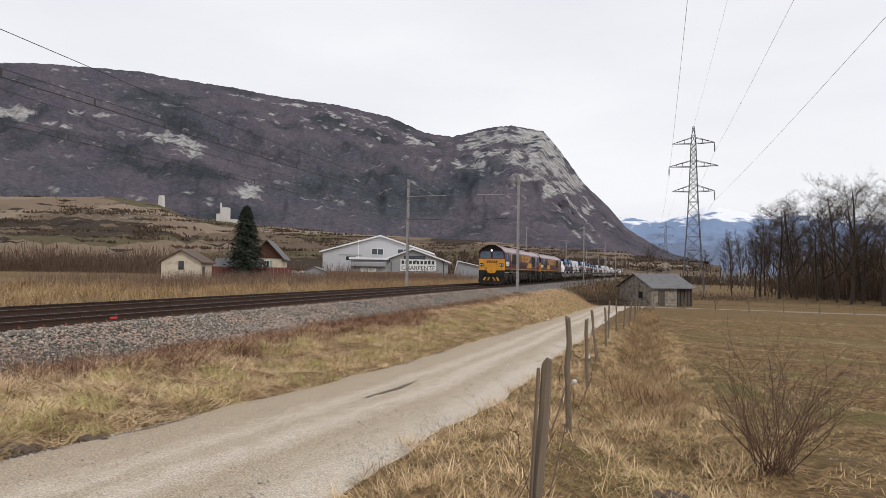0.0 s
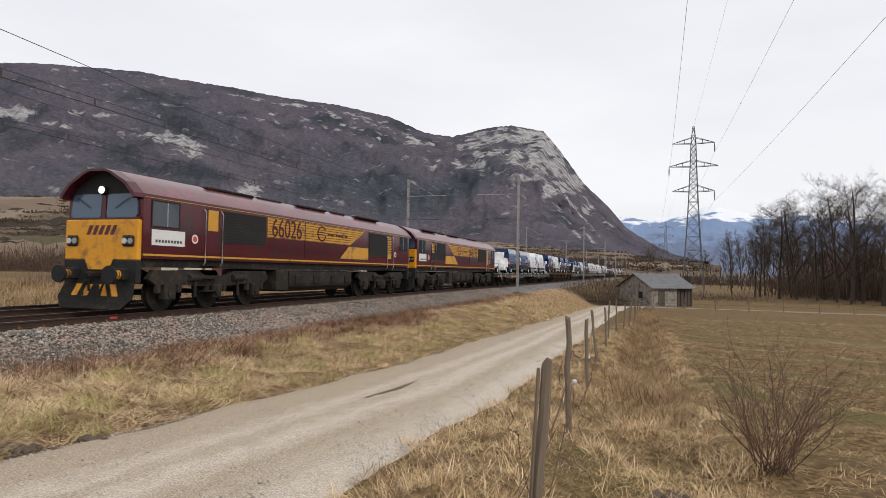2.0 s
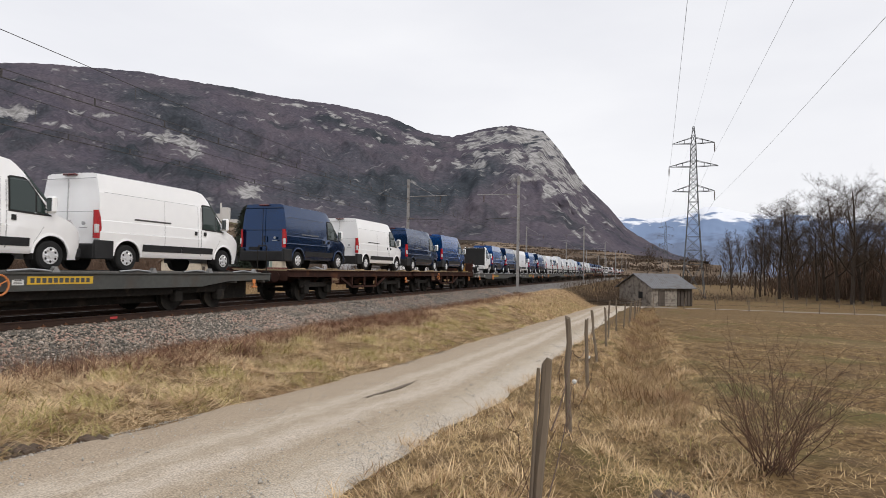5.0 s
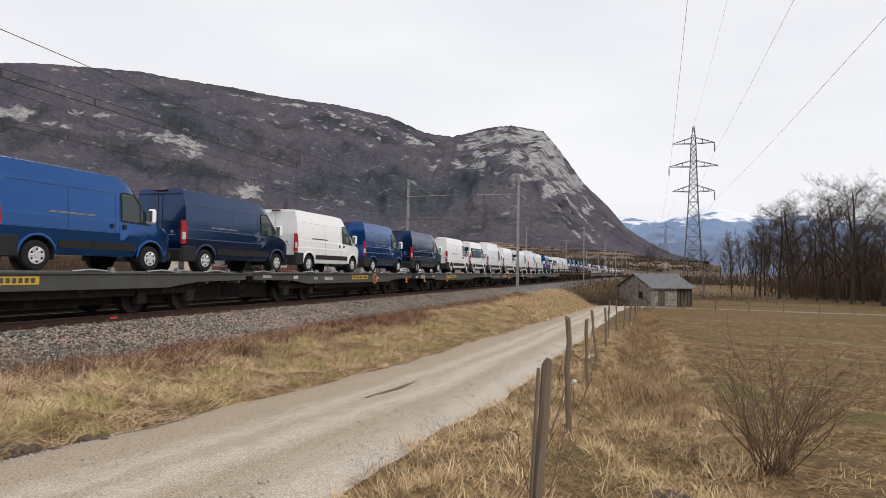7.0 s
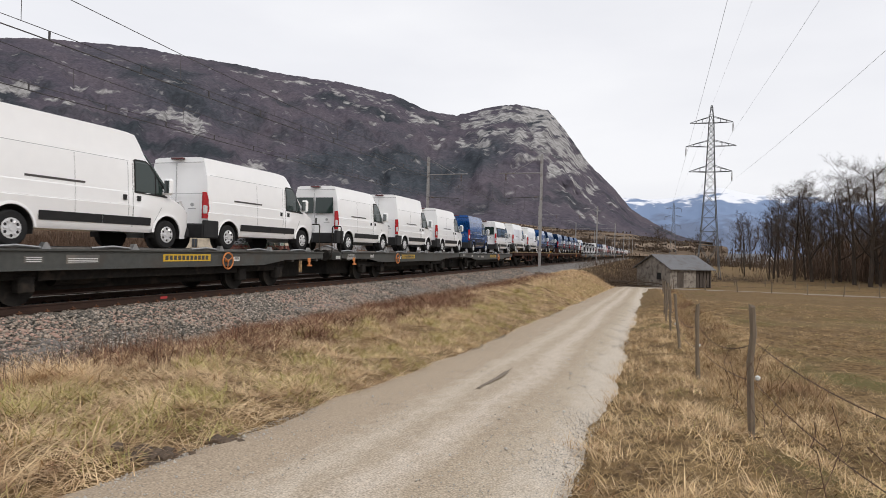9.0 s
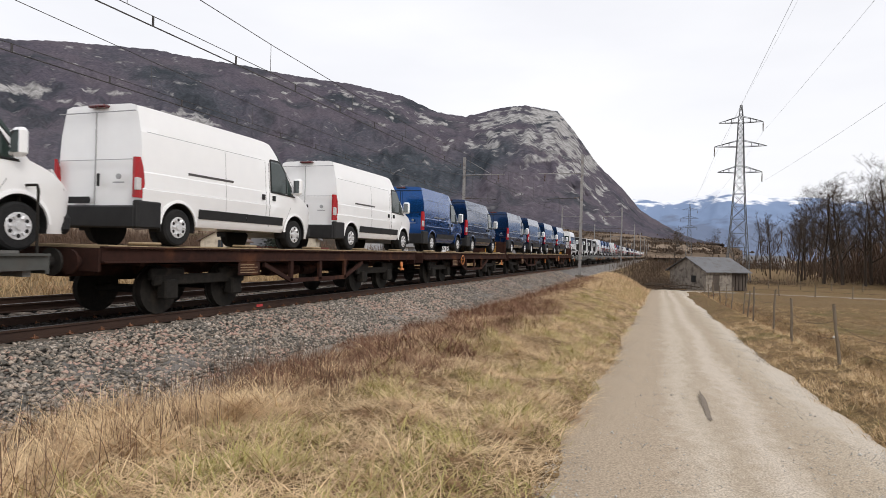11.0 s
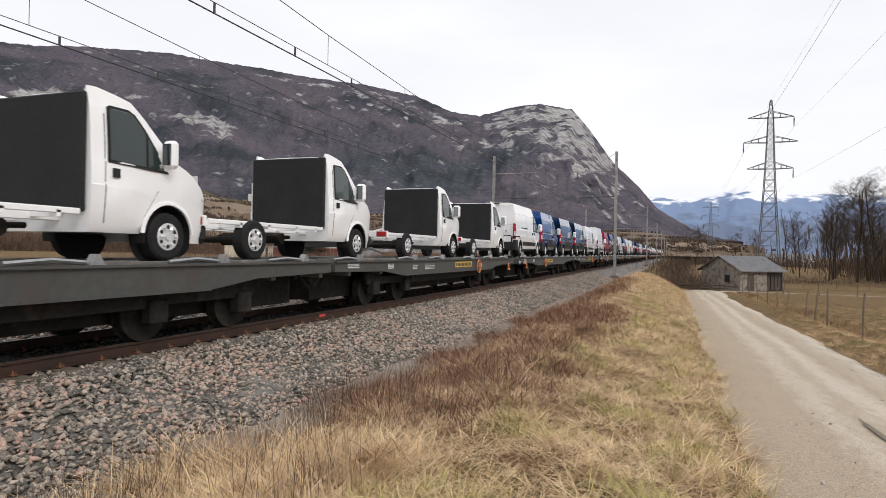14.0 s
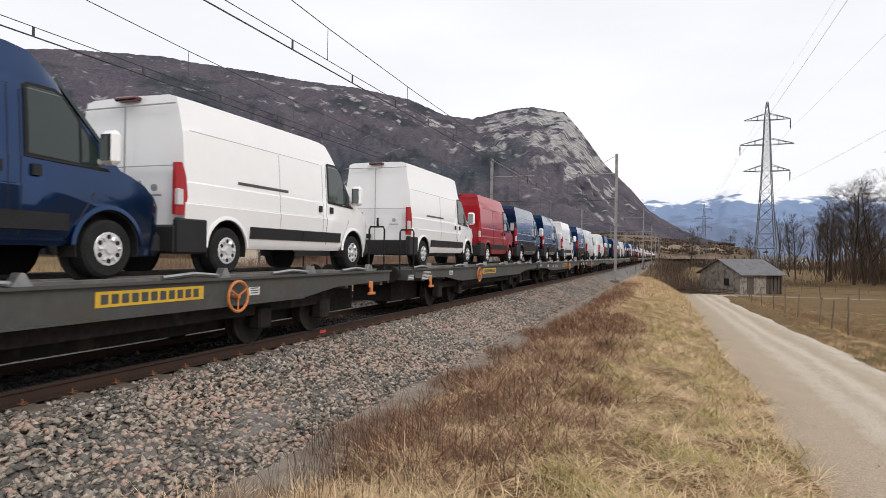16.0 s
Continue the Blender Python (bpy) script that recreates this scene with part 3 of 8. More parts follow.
def make_track(x0, label):
    track = tagged(empty("railway_track", x0), label, "railway track", "running lines", kind="structure")
    for side in (0.7535, -0.7535):
        bm = bmesh.new()
        prof = rail_profile(side)
        loft(bm, [[(x, y, z) for x, z in prof] for y in (-60, 1500)])
        rail = part("rail", bm, M_RAIL, track, "rust-brown steel rail")
        bm = bmesh.new()
        box(bm, side - 0.03, side + 0.03, -60, 1500, -0.004, 0.0)
        part("rail_head", bm, M_RAILTOP, rail, "worn running surface")
    bm = bmesh.new()
    loft(bm, [[(-1.15, y, -0.24), (-1.15, y, -0.19), (-1.10, y, -0.172), (1.10, y, -0.172), (1.15, y, -0.19), (1.15, y, -0.24)] for y in (-0.13, 0.13)])
    sleeper = part("sleeper", bm, M_SLEEPER, track)
    mesh = sleeper.data
    bm = bmesh.new()
    for side in (0.7535, -0.7535):
        for s in (-1, 1):
            cx = side + s * 0.085
            tube(bm, (cx, 0, -0.172), (cx, 0, -0.10), 0.016, 0.014, 6)
            box(bm, cx - 0.045, cx + 0.045, -0.035, 0.035, -0.160, -0.142, 0.004)
            path_tube(bm, [(cx + s * 0.03, -0.04, -0.145), (cx + s * 0.05, 0, -0.125), (cx + s * 0.03, 0.04, -0.145)], 0.010, 4)
    clips = part("rail_fastening", bm, M_CLIP, track, "rust-orange rail fastenings")
    clip_mesh = clips.data
    first, count = (-16, 300) if x0 == 0 else (-10, 150)
    sleeper.matrix_basis = pose(0, first * 0.6, 0)
    clips.matrix_basis = pose(0, first * 0.6, 0)
    for k in range(1, count):
        shared("sleeper", mesh, pose(0, (first + k) * 0.6, 0), track)
        if k < 110 and x0 == 0:
            shared("rail_fastening", clip_mesh, pose(0, (first + k) * 0.6, 0), track)
    return track


near_track = make_track(0.0, "rust-brown rails on concrete sleepers in stone ballast")
make_track(TRACKS[1], "second line of rust-brown rails beside the first")
bm = bmesh.new()
box(bm, 0.766, 0.772, 0.20, 0.44, -0.115, -0.055, 0.002)
part("rail_mark", bm, M_RED, near_track, "red painted mark on the rail web")


# ---- distance: hills, mountains ----
EYE = (14.0, -13.0)


def terrain_material(name, c1, c2, c3, rock, haze_fleck, scale, fields=False):
    """Leafless forest and meadows, with pale limestone where the mesh carries the rock mask."""
    m = bpy.data.materials.new(name)
    m.use_nodes = True
    n, l = m.node_tree.nodes, m.node_tree.links
    p = n["Principled BSDF"]
    p.inputs["Roughness"].default_value = 1.0
    p.inputs["Specular IOR Level"].default_value = 0.0
    xyz = n.new("ShaderNodeTexCoord").outputs["Object"]

    def tex(s, detail=6, dist=0.0):
        t = n.new("ShaderNodeTexNoise")
        t.inputs["Scale"].default_value, t.inputs["Detail"].default_value, t.inputs["Distortion"].default_value = s * scale, detail, dist
        l.new(xyz, t.inputs["Vector"])
        return t.outputs["Fac"]

    def ramp(v, lo, hi):
        r = n.new("ShaderNodeMapRange")
        r.inputs["From Min"].default_value, r.inputs["From Max"].default_value = lo, hi
        l.new(v, r.inputs["Value"])
        return r.outputs[0]

    def over(c, colour, f):
        x = n.new("ShaderNodeMixRGB")
        x.inputs["Color2"].default_value = (*colour, 1)
        if isinstance(c, tuple):
            x.inputs["Color1"].default_value = (*c, 1)
        else:
            l.new(c, x.inputs["Color1"])
        l.new(f, x.inputs["Fac"])
        return x.outputs["Color"]

    c = over(c1, c2, ramp(tex(0.004), 0.4, 0.62))
    c = over(c, c3, ramp(tex(0.0016, 8), 0.52, 0.66))
    c = over(c, haze_fleck, ramp(tex(0.07, 4), 0.50, 0.86))
    ribs = n.new("ShaderNodeTexNoise")
    ribs.inputs["Scale"].default_value, ribs.inputs["Detail"].default_value, ribs.inputs["Distortion"].default_value = 0.006 * scale, 6, 0.0
    rib_map = n.new("ShaderNodeMapping")
    rib_map.inputs["Rotation"].default_value, rib_map.inputs["Scale"].default_value = (0, 0.5, 0.3), (1, 1, 0.28)
    l.new(xyz, rib_map.inputs["Vector"])
    l.new(rib_map.outputs["Vector"], ribs.inputs["Vector"])
    c = over(c, tuple(k * 0.72 for k in c3), ramp(ribs.outputs["Fac"], 0.50, 0.68))
    crowns = n.new("ShaderNodeMixRGB")
    crowns.blend_type = "MULTIPLY"
    crowns.inputs["Fac"].default_value = 1.0
    shade = n.new("ShaderNodeMapRange")
    shade.inputs["From Min"].default_value, shade.inputs["From Max"].default_value, shade.inputs["To Min"].default_value, shade.inputs["To Max"].default_value = 0.30, 0.70, 0.80, 1.20
    l.new(tex(0.10, 2), shade.inputs["Value"])
    l.new(c, crowns.inputs["Color1"])
    l.new(shade.outputs[0], crowns.inputs["Color2"])
    c = crowns.outputs["Color"]
    if fields:
        plots = n.new("ShaderNodeTexVoronoi")
        plots.inputs["Scale"].default_value = 1.0
        warp = n.new("ShaderNodeMapping")
        warp.inputs["Scale"].default_value, warp.inputs["Rotation"].default_value = (0.016, 0.010, 0.040), (0, 0.05, 0.4)
        drift = n.new("ShaderNodeTexNoise")
        drift.inputs["Scale"].default_value, drift.inputs["Detail"].default_value = 0.02, 4
        l.new(xyz, drift.inputs["Vector"])
        shift = n.new("ShaderNodeVectorMath")
        shift.operation = "MULTIPLY_ADD"
        shift.inputs[1].default_value = (45, 45, 9)
        l.new(drift.outputs["Color"], shift.inputs[0])
        l.new(xyz, shift.inputs[2])
        l.new(shift.outputs[0], warp.inputs["Vector"])
        l.new(warp.outputs["Vector"], plots.inputs["Vector"])
        pick = n.new("ShaderNodeSeparateColor")
        l.new(plots.outputs["Color"], pick.inputs[0])
        tones = n.new("ShaderNodeValToRGB")
        tones.color_ramp.interpolation = "CONSTANT"
        for i, (at, tone) in enumerate([(0.0, (0.22, 0.165, 0.122)), (0.18, (0.150, 0.112, 0.082)), (0.34, (0.115, 0.098, 0.060)), (0.46, (0.27, 0.21, 0.160)), (0.62, (0.135, 0.100, 0.075)), (0.76, (0.055, 0.044, 0.037)), (0.88, (0.19, 0.145, 0.11))]):
            e = tones.color_ramp.elements[i] if i < 2 else tones.color_ramp.elements.new(at)
            e.position, e.color = at, (*tone, 1)
        l.new(pick.outputs[0], tones.inputs["Fac"])
        field = n.new("ShaderNodeMixRGB")
        field.blend_type = "MIX"
        field.inputs["Fac"].default_value = 0.85
        l.new(c, field.inputs["Color1"])
        l.new(tones.outputs["Color"], field.inputs["Color2"])
        c = field.outputs["Color"]
        c = over(c, (0.040, 0.033, 0.029), ramp(tex(0.006, 8, 0.0), 0.60, 0.65))
    mask = n.new("ShaderNodeAttribute")
    mask.attribute_name = "rock"
    wob = n.new("ShaderNodeMath")
    wob.operation = "MULTIPLY_ADD"
    l.new(tex(0.024, 9, 0.0), wob.inputs[0])
    wob.inputs[1].default_value = 1.9
    l.new(mask.outputs["Fac"], wob.inputs[2])
    streak = n.new("ShaderNodeTexNoise")
    streak.inputs["Scale"].default_value, streak.inputs["Detail"].default_value = 0.045 * scale, 10
    st = n.new("ShaderNodeMapping")
    st.inputs["Scale"].default_value = (1, 1, 0.7)
    l.new(xyz, st.inputs["Vector"])
    l.new(st.outputs["Vector"], streak.inputs["Vector"])
    rc = n.new("ShaderNodeMixRGB")
    rc.inputs["Color1"].default_value, rc.inputs["Color2"].default_value = (*rock, 1), (*[k * 0.50 for k in rock], 1)
    l.new(ramp(streak.outputs["Fac"], 0.42, 0.62), rc.inputs["Fac"])
    x = n.new("ShaderNodeMixRGB")
    l.new(ramp(wob.outputs[0], 1.20, 1.50), x.inputs["Fac"])
    l.new(c, x.inputs["Color1"])
    l.new(rc.outputs["Color"], x.inputs["Color2"])
    l.new(x.outputs["Color"], p.inputs["Base Color"])
    bn = n.new("ShaderNodeBump")
    bn.inputs["Strength"].default_value, bn.inputs["Distance"].default_value = 0.7, 6.0 / scale
    l.new(tex(0.012, 6), bn.inputs["Height"])
    l.new(bn.outputs["Normal"], p.inputs["Normal"])
    return m


# mountain forest tones lifted and blued to carry the valley haze
M_MOUNTAIN = terrain_material("bare_forest_mountain", (0.082, 0.074, 0.092), (0.106, 0.092, 0.108), (0.060, 0.068, 0.079), (0.36, 0.35, 0.345), (0.120, 0.108, 0.122), 1.0)
M_HILL = terrain_material("vineyard_hill", (0.105, 0.080, 0.062), (0.135, 0.110, 0.080), (0.082, 0.072, 0.045), (0.24, 0.20, 0.16), (0.06, 0.048, 0.038), 6.0, True)


def mountain(name, az, el, r0, r1, foot_el, mat, label, rough, patches=(), rows=70, step=0.22, strata=(), thin=0.0):
    """A range seen from the valley: its ridge rises to the elevation el at each azimuth az (degrees left of the line)."""
    A = np.arange(min(az), max(az) + step, step)
    order = np.argsort(az)
    E = np.interp(A, np.array(az)[order], np.array(el)[order])
    V = np.concatenate([np.linspace(0, 1, rows), np.linspace(1.05, 1.5, 6)])
    verts, rock = np.zeros((len(V), len(A), 3)), np.zeros((len(V), len(A)))
    zr = np.tan(np.radians(E)) * r1
    for j, a in enumerate(A):
        zr[j] += rough * 0.06 * noise.noise((a * 2.2, 3.3, 0)) + rough * 0.035 * noise.noise((a * 7.0, 1.3, 0))
    for i, v in enumerate(V):
        for j, a in enumerate(A):
            zf = math.tan(radians(foot_el)) * r0
            if v <= 1:
                z = zf + (zr[j] - zf) * (0.82 * v + 0.18 * v * v)
                r = r0 + (r1 - r0) * v
                k = math.sin(math.pi * min(v, 1)) ** 0.7
                g = noise.fractal((a * 0.16 + v * 1.1, v * 3.2 - a * 0.05, 7.7), 0.9, 2.1, 7) + 0.25 * (1 - abs(noise.noise((a * 0.3 - v * 2.0, v * 1.2, 2.2))) * 2)
                r -= rough * 1.6 * g * k
                z += rough * 0.22 * noise.fractal((a * 0.9, v * 5, 1.1), 0.8, 2.0, 5) * k
            else:
                r = r1 + (v - 1) * 1200
                z = zr[j] * (1 - (v - 1) * 0.7)
            if z > 2:
                z = min(z, math.tan(radians(E[j])) * r + rough * 0.05) if v < 1 else z
            rad = radians(a)
            verts[i, j] = (EYE[0] - math.sin(rad) * r, EYE[1] + math.cos(rad) * r, z + 2)
            e = math.degrees(math.atan2(z, r))
            w = 0.0
            for pa, pe, sa, se, power in patches:
                w += power * math.exp(-((a - pa) / sa) ** 2 - ((e - pe) / se) ** 2)
            for off, wid, a0, a1, power in strata:
                if a0 < a < a1:
                    d = E[j] - e - off - 0.25 * noise.noise((a * 0.6, off, 4.0)) - 0.10 * noise.noise((a * 2.5, off, 1.0))
                    w += power * math.exp(-(d / wid) ** 2) * (0.55 + 0.9 * noise.noise((a * 0.9, off * 3, 9.0)))
            fine = noise.fractal((a * 1.1, e * 2.6, 5.5), 0.9, 2.0, 4)
            rock[i, j] = min(1.0, max(0.0, w * (0.75 + 0.75 * fine) + 0.10 * max(0.0, fine)))
    nx = len(A)
    i = np.arange((len(V) - 1) * nx).reshape(-1, nx)[:, :-1].ravel()
    F = np.stack([i, i + 1, i + nx + 1, i + nx], 1)[:, ::-1]
    ob = quick_mesh(name, verts.reshape(-1, 3), F, mat, smooth=True)
    att = ob.data.attributes.new("rock", "FLOAT", "POINT")
    att.data.foreach_set("value", rock.astype(np.float32).ravel())
    return tagged(ob, label, "mountain", kind="structure")


RIDGE_AZ = [110, 80, 62, 53.9, 51.8, 48.8, 44.3, 41.3, 36.7, 32.8, 27.8, 23.2, 20.0, 17.4, 14.3, 12.0, 9.1, 7.6, 5.6, 3.1, 1.7, -0.7, -2.6, -5]
RIDGE_EL = [11, 13, 14.2, 14.7, 15.1, 15.4, 15.7, 15.5, 15.3, 14.9, 14.6, 13.8, 12.5, 12.2, 13.0, 13.2, 12.7, 11.0, 8.2, 5.7, 4.0, 2.5, 1.6, 1.0]
mountain("mountain_near", RIDGE_AZ, RIDGE_EL, 1250, 2700, 1.2, M_MOUNTAIN, "steep leafless forested mountain with pale limestone cliffs", 60,
         patches=((42.5, 10.6, 2.2, 0.35, 1.0), (40.0, 9.9, 1.2, 0.7, 0.9), (35.6, 6.6, 1.3, 0.9, 0.9), (53.0, 11.2, 1.8, 0.5, 0.8), (49.5, 10.8, 1.0, 0.25, 0.7),
                  (8.6, 11.2, 1.1, 0.8, 0.95), (10.5, 12.1, 1.8, 0.4, 1.1), (7.6, 9.9, 0.6, 0.6, 0.8), (6.2, 7.9, 0.7, 0.8, 0.8), (8.4, 7.5, 0.5, 0.6, 0.7), (5.0, 6.0, 0.5, 0.5, 0.7), (12.0, 12.2, 2.0, 0.35, 0.9), (11.0, 10.4, 1.0, 0.3, 0.8), (10.0, 8.3, 0.6, 0.3, 0.6),
                  (20.5, 11.6, 1.2, 0.3, 0.55), (15.2, 9.6, 1.1, 0.3, 0.6), (28.6, 6.0, 1.0, 0.5, 0.45), (3.4, 4.4, 0.5, 0.5, 0.5), (9.5, 10.0, 3.6, 2.2, 0.34), (7.0, 7.6, 1.6, 1.6, 0.34), (15.5, 11.0, 2.2, 1.2, 0.3)),
         strata=((0.55, 0.16, 22, 40, 0.85), (1.0, 0.18, 19, 30, 0.8), (0.35, 0.2, 8, 16, 1.0), (1.15, 0.22, 7, 17, 1.0), (2.3, 0.2, 5, 20, 0.8), (3.3, 0.15, 4, 13, 0.7), (1.6, 0.12, 20, 34, 0.6), (4.3, 0.2, 3, 12, 0.6), (0.3, 0.1, 40, 56, 0.5), (2.2, 0.12, 24, 44, 0.45), (3.6, 0.16, 44, 56, 0.5), (5.2, 0.25, 3, 9, 0.55), (2.9, 0.12, 16, 27, 0.5)), rows=90, step=0.17)
hill = mountain("hill_near", [110, 80, 62, 53.9, 50, 46, 42.7, 40.3, 37.7, 32.8, 27.8, 22.6, 14.8, 7.1, 2.1, -2.6, -6], [3, 4, 4.6, 4.9, 5.2, 5.5, 5.1, 4.1, 3.9, 3.6, 3.2, 3.05, 2.8, 2.1, 1.8, 1.2, 0.8], 330, 800, -0.2, M_HILL,
         "terraced vineyard hillside with dry grass and scrub", 14, patches=((46, 3.9, 5, 0.5, 0.5), (18, 2.2, 4, 0.3, 0.5), (25, 2.4, 2, 0.3, 0.5)), rows=40, step=0.4)


def snow_range():
    m = bpy.data.materials.new("haze_blue_snow_range")
    m.use_nodes = True
    n, l = m.node_tree.nodes, m.node_tree.links
    p = n["Principled BSDF"]
    p.inputs["Roughness"].default_value, p.inputs["Specular IOR Level"].default_value = 1.0, 0.0
    xyz = n.new("ShaderNodeTexCoord").outputs["Object"]
    sep = n.new("ShaderNodeSeparateXYZ")
    l.new(xyz, sep.inputs[0])
    t = n.new("ShaderNodeTexNoise")
    t.inputs["Scale"].default_value, t.inputs["Detail"].default_value = 0.009, 10
    mp = n.new("ShaderNodeMapping")
    mp.inputs["Rotation"].default_value, mp.inputs["Scale"].default_value = (0, 0.6, 0), (1, 1, 2.2)
    l.new(xyz, mp.inputs["Vector"])
    l.new(mp.outputs["Vector"], t.inputs["Vector"])
    add = n.new("ShaderNodeMath")
    add.operation = "MULTIPLY_ADD"
    l.new(t.outputs["Fac"], add.inputs[0])
    add.inputs[1].default_value = 330
    l.new(sep.outputs["Z"], add.inputs[2])
    r = n.new("ShaderNodeMapRange")
    r.inputs["From Min"].default_value, r.inputs["From Max"].default_value = 500, 535
    l.new(add.outputs[0], r.inputs["Value"])
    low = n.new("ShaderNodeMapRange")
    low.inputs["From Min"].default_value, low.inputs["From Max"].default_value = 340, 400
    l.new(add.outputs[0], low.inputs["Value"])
    # distance haze is put into the colour: slopes below the snow tinted blue
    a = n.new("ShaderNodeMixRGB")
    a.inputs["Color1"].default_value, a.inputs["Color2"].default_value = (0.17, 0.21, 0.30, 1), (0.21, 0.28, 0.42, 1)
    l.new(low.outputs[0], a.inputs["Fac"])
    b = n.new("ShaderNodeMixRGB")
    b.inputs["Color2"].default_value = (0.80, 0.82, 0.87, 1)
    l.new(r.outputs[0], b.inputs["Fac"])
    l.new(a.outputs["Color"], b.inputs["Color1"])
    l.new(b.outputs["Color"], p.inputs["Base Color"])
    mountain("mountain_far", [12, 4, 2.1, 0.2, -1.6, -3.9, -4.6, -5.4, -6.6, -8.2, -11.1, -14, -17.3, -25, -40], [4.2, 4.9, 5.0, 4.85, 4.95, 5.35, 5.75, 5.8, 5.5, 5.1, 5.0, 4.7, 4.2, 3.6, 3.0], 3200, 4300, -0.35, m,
             "distant mountain range tinted haze-blue, with snow on its crest", 45, rows=40, step=0.2)


snow_range()

# ---- train materials ----
M_MAROON = material("maroon_loco_paint", (0.090, 0.010, 0.016), (0.062, 0.009, 0.013), 0.36, scale=0.6, fine=9, coat=0.25, dirt=(0.045, 0.022, 0.020), dirt_amount=0.25, spec=0.25)
# roof maroon lightened in its base colour for the sky's pinkish sheen
M_MAROON_ROOF = material("sky_paled_maroon_roof", (0.20, 0.062, 0.066), (0.12, 0.028, 0.032), 0.33, scale=0.7, fine=6, coat=0.3, dirt=(0.09, 0.06, 0.056), dirt_amount=0.4)
M_GOLD = material("golden_yellow_paint", (0.60, 0.31, 0.030), (0.50, 0.25, 0.025), 0.5, scale=0.8, fine=10, dirt=(0.22, 0.12, 0.04), dirt_amount=0.2)
M_WARN = material("warning_yellow_paint", (0.72, 0.33, 0.012), (0.60, 0.26, 0.012), 0.5, scale=1.1, fine=12, dirt=(0.22, 0.10, 0.03), dirt_amount=0.3)
M_GRIME = material("grimy_underframe", (0.013, 0.012, 0.011), (0.026, 0.023, 0.020), 0.85, scale=1.3, fine=12, bump=0.004, dirt=(0.045, 0.036, 0.028), dirt_amount=0.2, spec=0.2)
M_BOGIE = material("dusty_bogie_steel", (0.032, 0.027, 0.023), (0.016, 0.014, 0.012), 0.8, scale=1.3, fine=14, bump=0.004, dirt=(0.050, 0.039, 0.029), dirt_amount=0.3, spec=0.25)
M_BLACK = material("matt_black", (0.016, 0.016, 0.017), (0.026, 0.025, 0.025), 0.65, scale=2, fine=20, spec=0.2)
M_GRILLE = material("dark_grille_mesh", (0.020, 0.018, 0.018), (0.032, 0.028, 0.027), 0.7, scale=4, fine=60, bump=0.004, spec=0.2)
M_WHITE = material("white_plate", (0.72, 0.72, 0.70), (0.62, 0.62, 0.60), 0.5, scale=3, fine=30)
M_INK = material("printed_dark", (0.05, 0.045, 0.045), (0.08, 0.07, 0.07), 0.6)
M_GLASS = glass("cab_glass", (0.035, 0.045, 0.055))
M_GLASS_PALE = glass("sky_lit_windscreen", (0.055, 0.095, 0.150), 0.04)
M_VAN_GLASS = glass("green_van_glass", (0.020, 0.034, 0.030))
M_LAMP = glow("lit_headlamp", (1.0, 0.97, 0.88), 1.3)
M_STEEL = material("bare_steel", (0.45, 0.45, 0.45), (0.33, 0.33, 0.33), 0.4, 0.8, scale=6, fine=40)
M_WAGON = material("grey_green_wagon_paint", (0.072, 0.074, 0.068), (0.050, 0.052, 0.049), 0.6, scale=0.6, fine=8, bump=0.003, dirt=(0.062, 0.052, 0.044), dirt_amount=0.4)
M_DECK = material("scuffed_wagon_deck", (0.14, 0.135, 0.125), (0.09, 0.085, 0.08), 0.7, scale=0.7, fine=9, dirt=(0.21, 0.18, 0.15), dirt_amount=0.4)
M_BROWN = material("rusty_brown_wagon_paint", (0.046, 0.021, 0.016), (0.026, 0.014, 0.012), 0.8, scale=0.7, fine=9, bump=0.004, dirt=(0.095, 0.040, 0.022), dirt_amount=0.3, spec=0.1)
M_PLANK = material("wagon_deck_plank", (0.36, 0.27, 0.16), (0.22, 0.155, 0.09), 0.85, scale=1.5, fine=20, piece=0.5)
M_ORANGE = material("orange_handwheel", (0.62, 0.22, 0.06), (0.5, 0.17, 0.05), 0.55, scale=4, fine=30)
M_SIGN = material("yellow_sign_paint", (0.66, 0.42, 0.03), (0.55, 0.34, 0.03), 0.6, scale=3, fine=20)
M_TYRE = material("tyre_rubber", (0.014, 0.014, 0.015), (0.026, 0.026, 0.026), 0.85, scale=5, fine=40, spec=0.2)
M_RIM = material("silver_steel_rim", (0.78, 0.78, 0.79), (0.66, 0.66, 0.67), 0.32, 0.5, scale=6, fine=40)
M_CLAD = material("black_plastic_cladding", (0.018, 0.018, 0.019), (0.028, 0.028, 0.029), 0.6, scale=4, fine=60, bump=0.0015, spec=0.2)
M_TAIL = material("red_tail_lamp", (0.42, 0.008, 0.012), (0.30, 0.006, 0.010), 0.25, scale=3, fine=30, coat=0.2, spec=0.3)
M_BRAKE = material("dark_red_lens", (0.10, 0.006, 0.008), (0.06, 0.005, 0.006), 0.2, coat=0.5)
M_TAIL_W = material("clear_lamp_lens", (0.62, 0.60, 0.60), (0.5, 0.48, 0.48), 0.15, scale=3, fine=30, coat=0.8)
M_WRAP = material("white_plastic_wrap", (0.88, 0.88, 0.88), (0.80, 0.80, 0.81), 0.35, scale=2.5, fine=14, bump=0.02)
M_MIRROR = material("mirror_glass", (0.86, 0.87, 0.88), (0.82, 0.83, 0.84), 0.03, 1.0)
M_SEAM = material("shaded_panel_gap", (0.36, 0.36, 0.365), (0.30, 0.30, 0.305), 0.6)
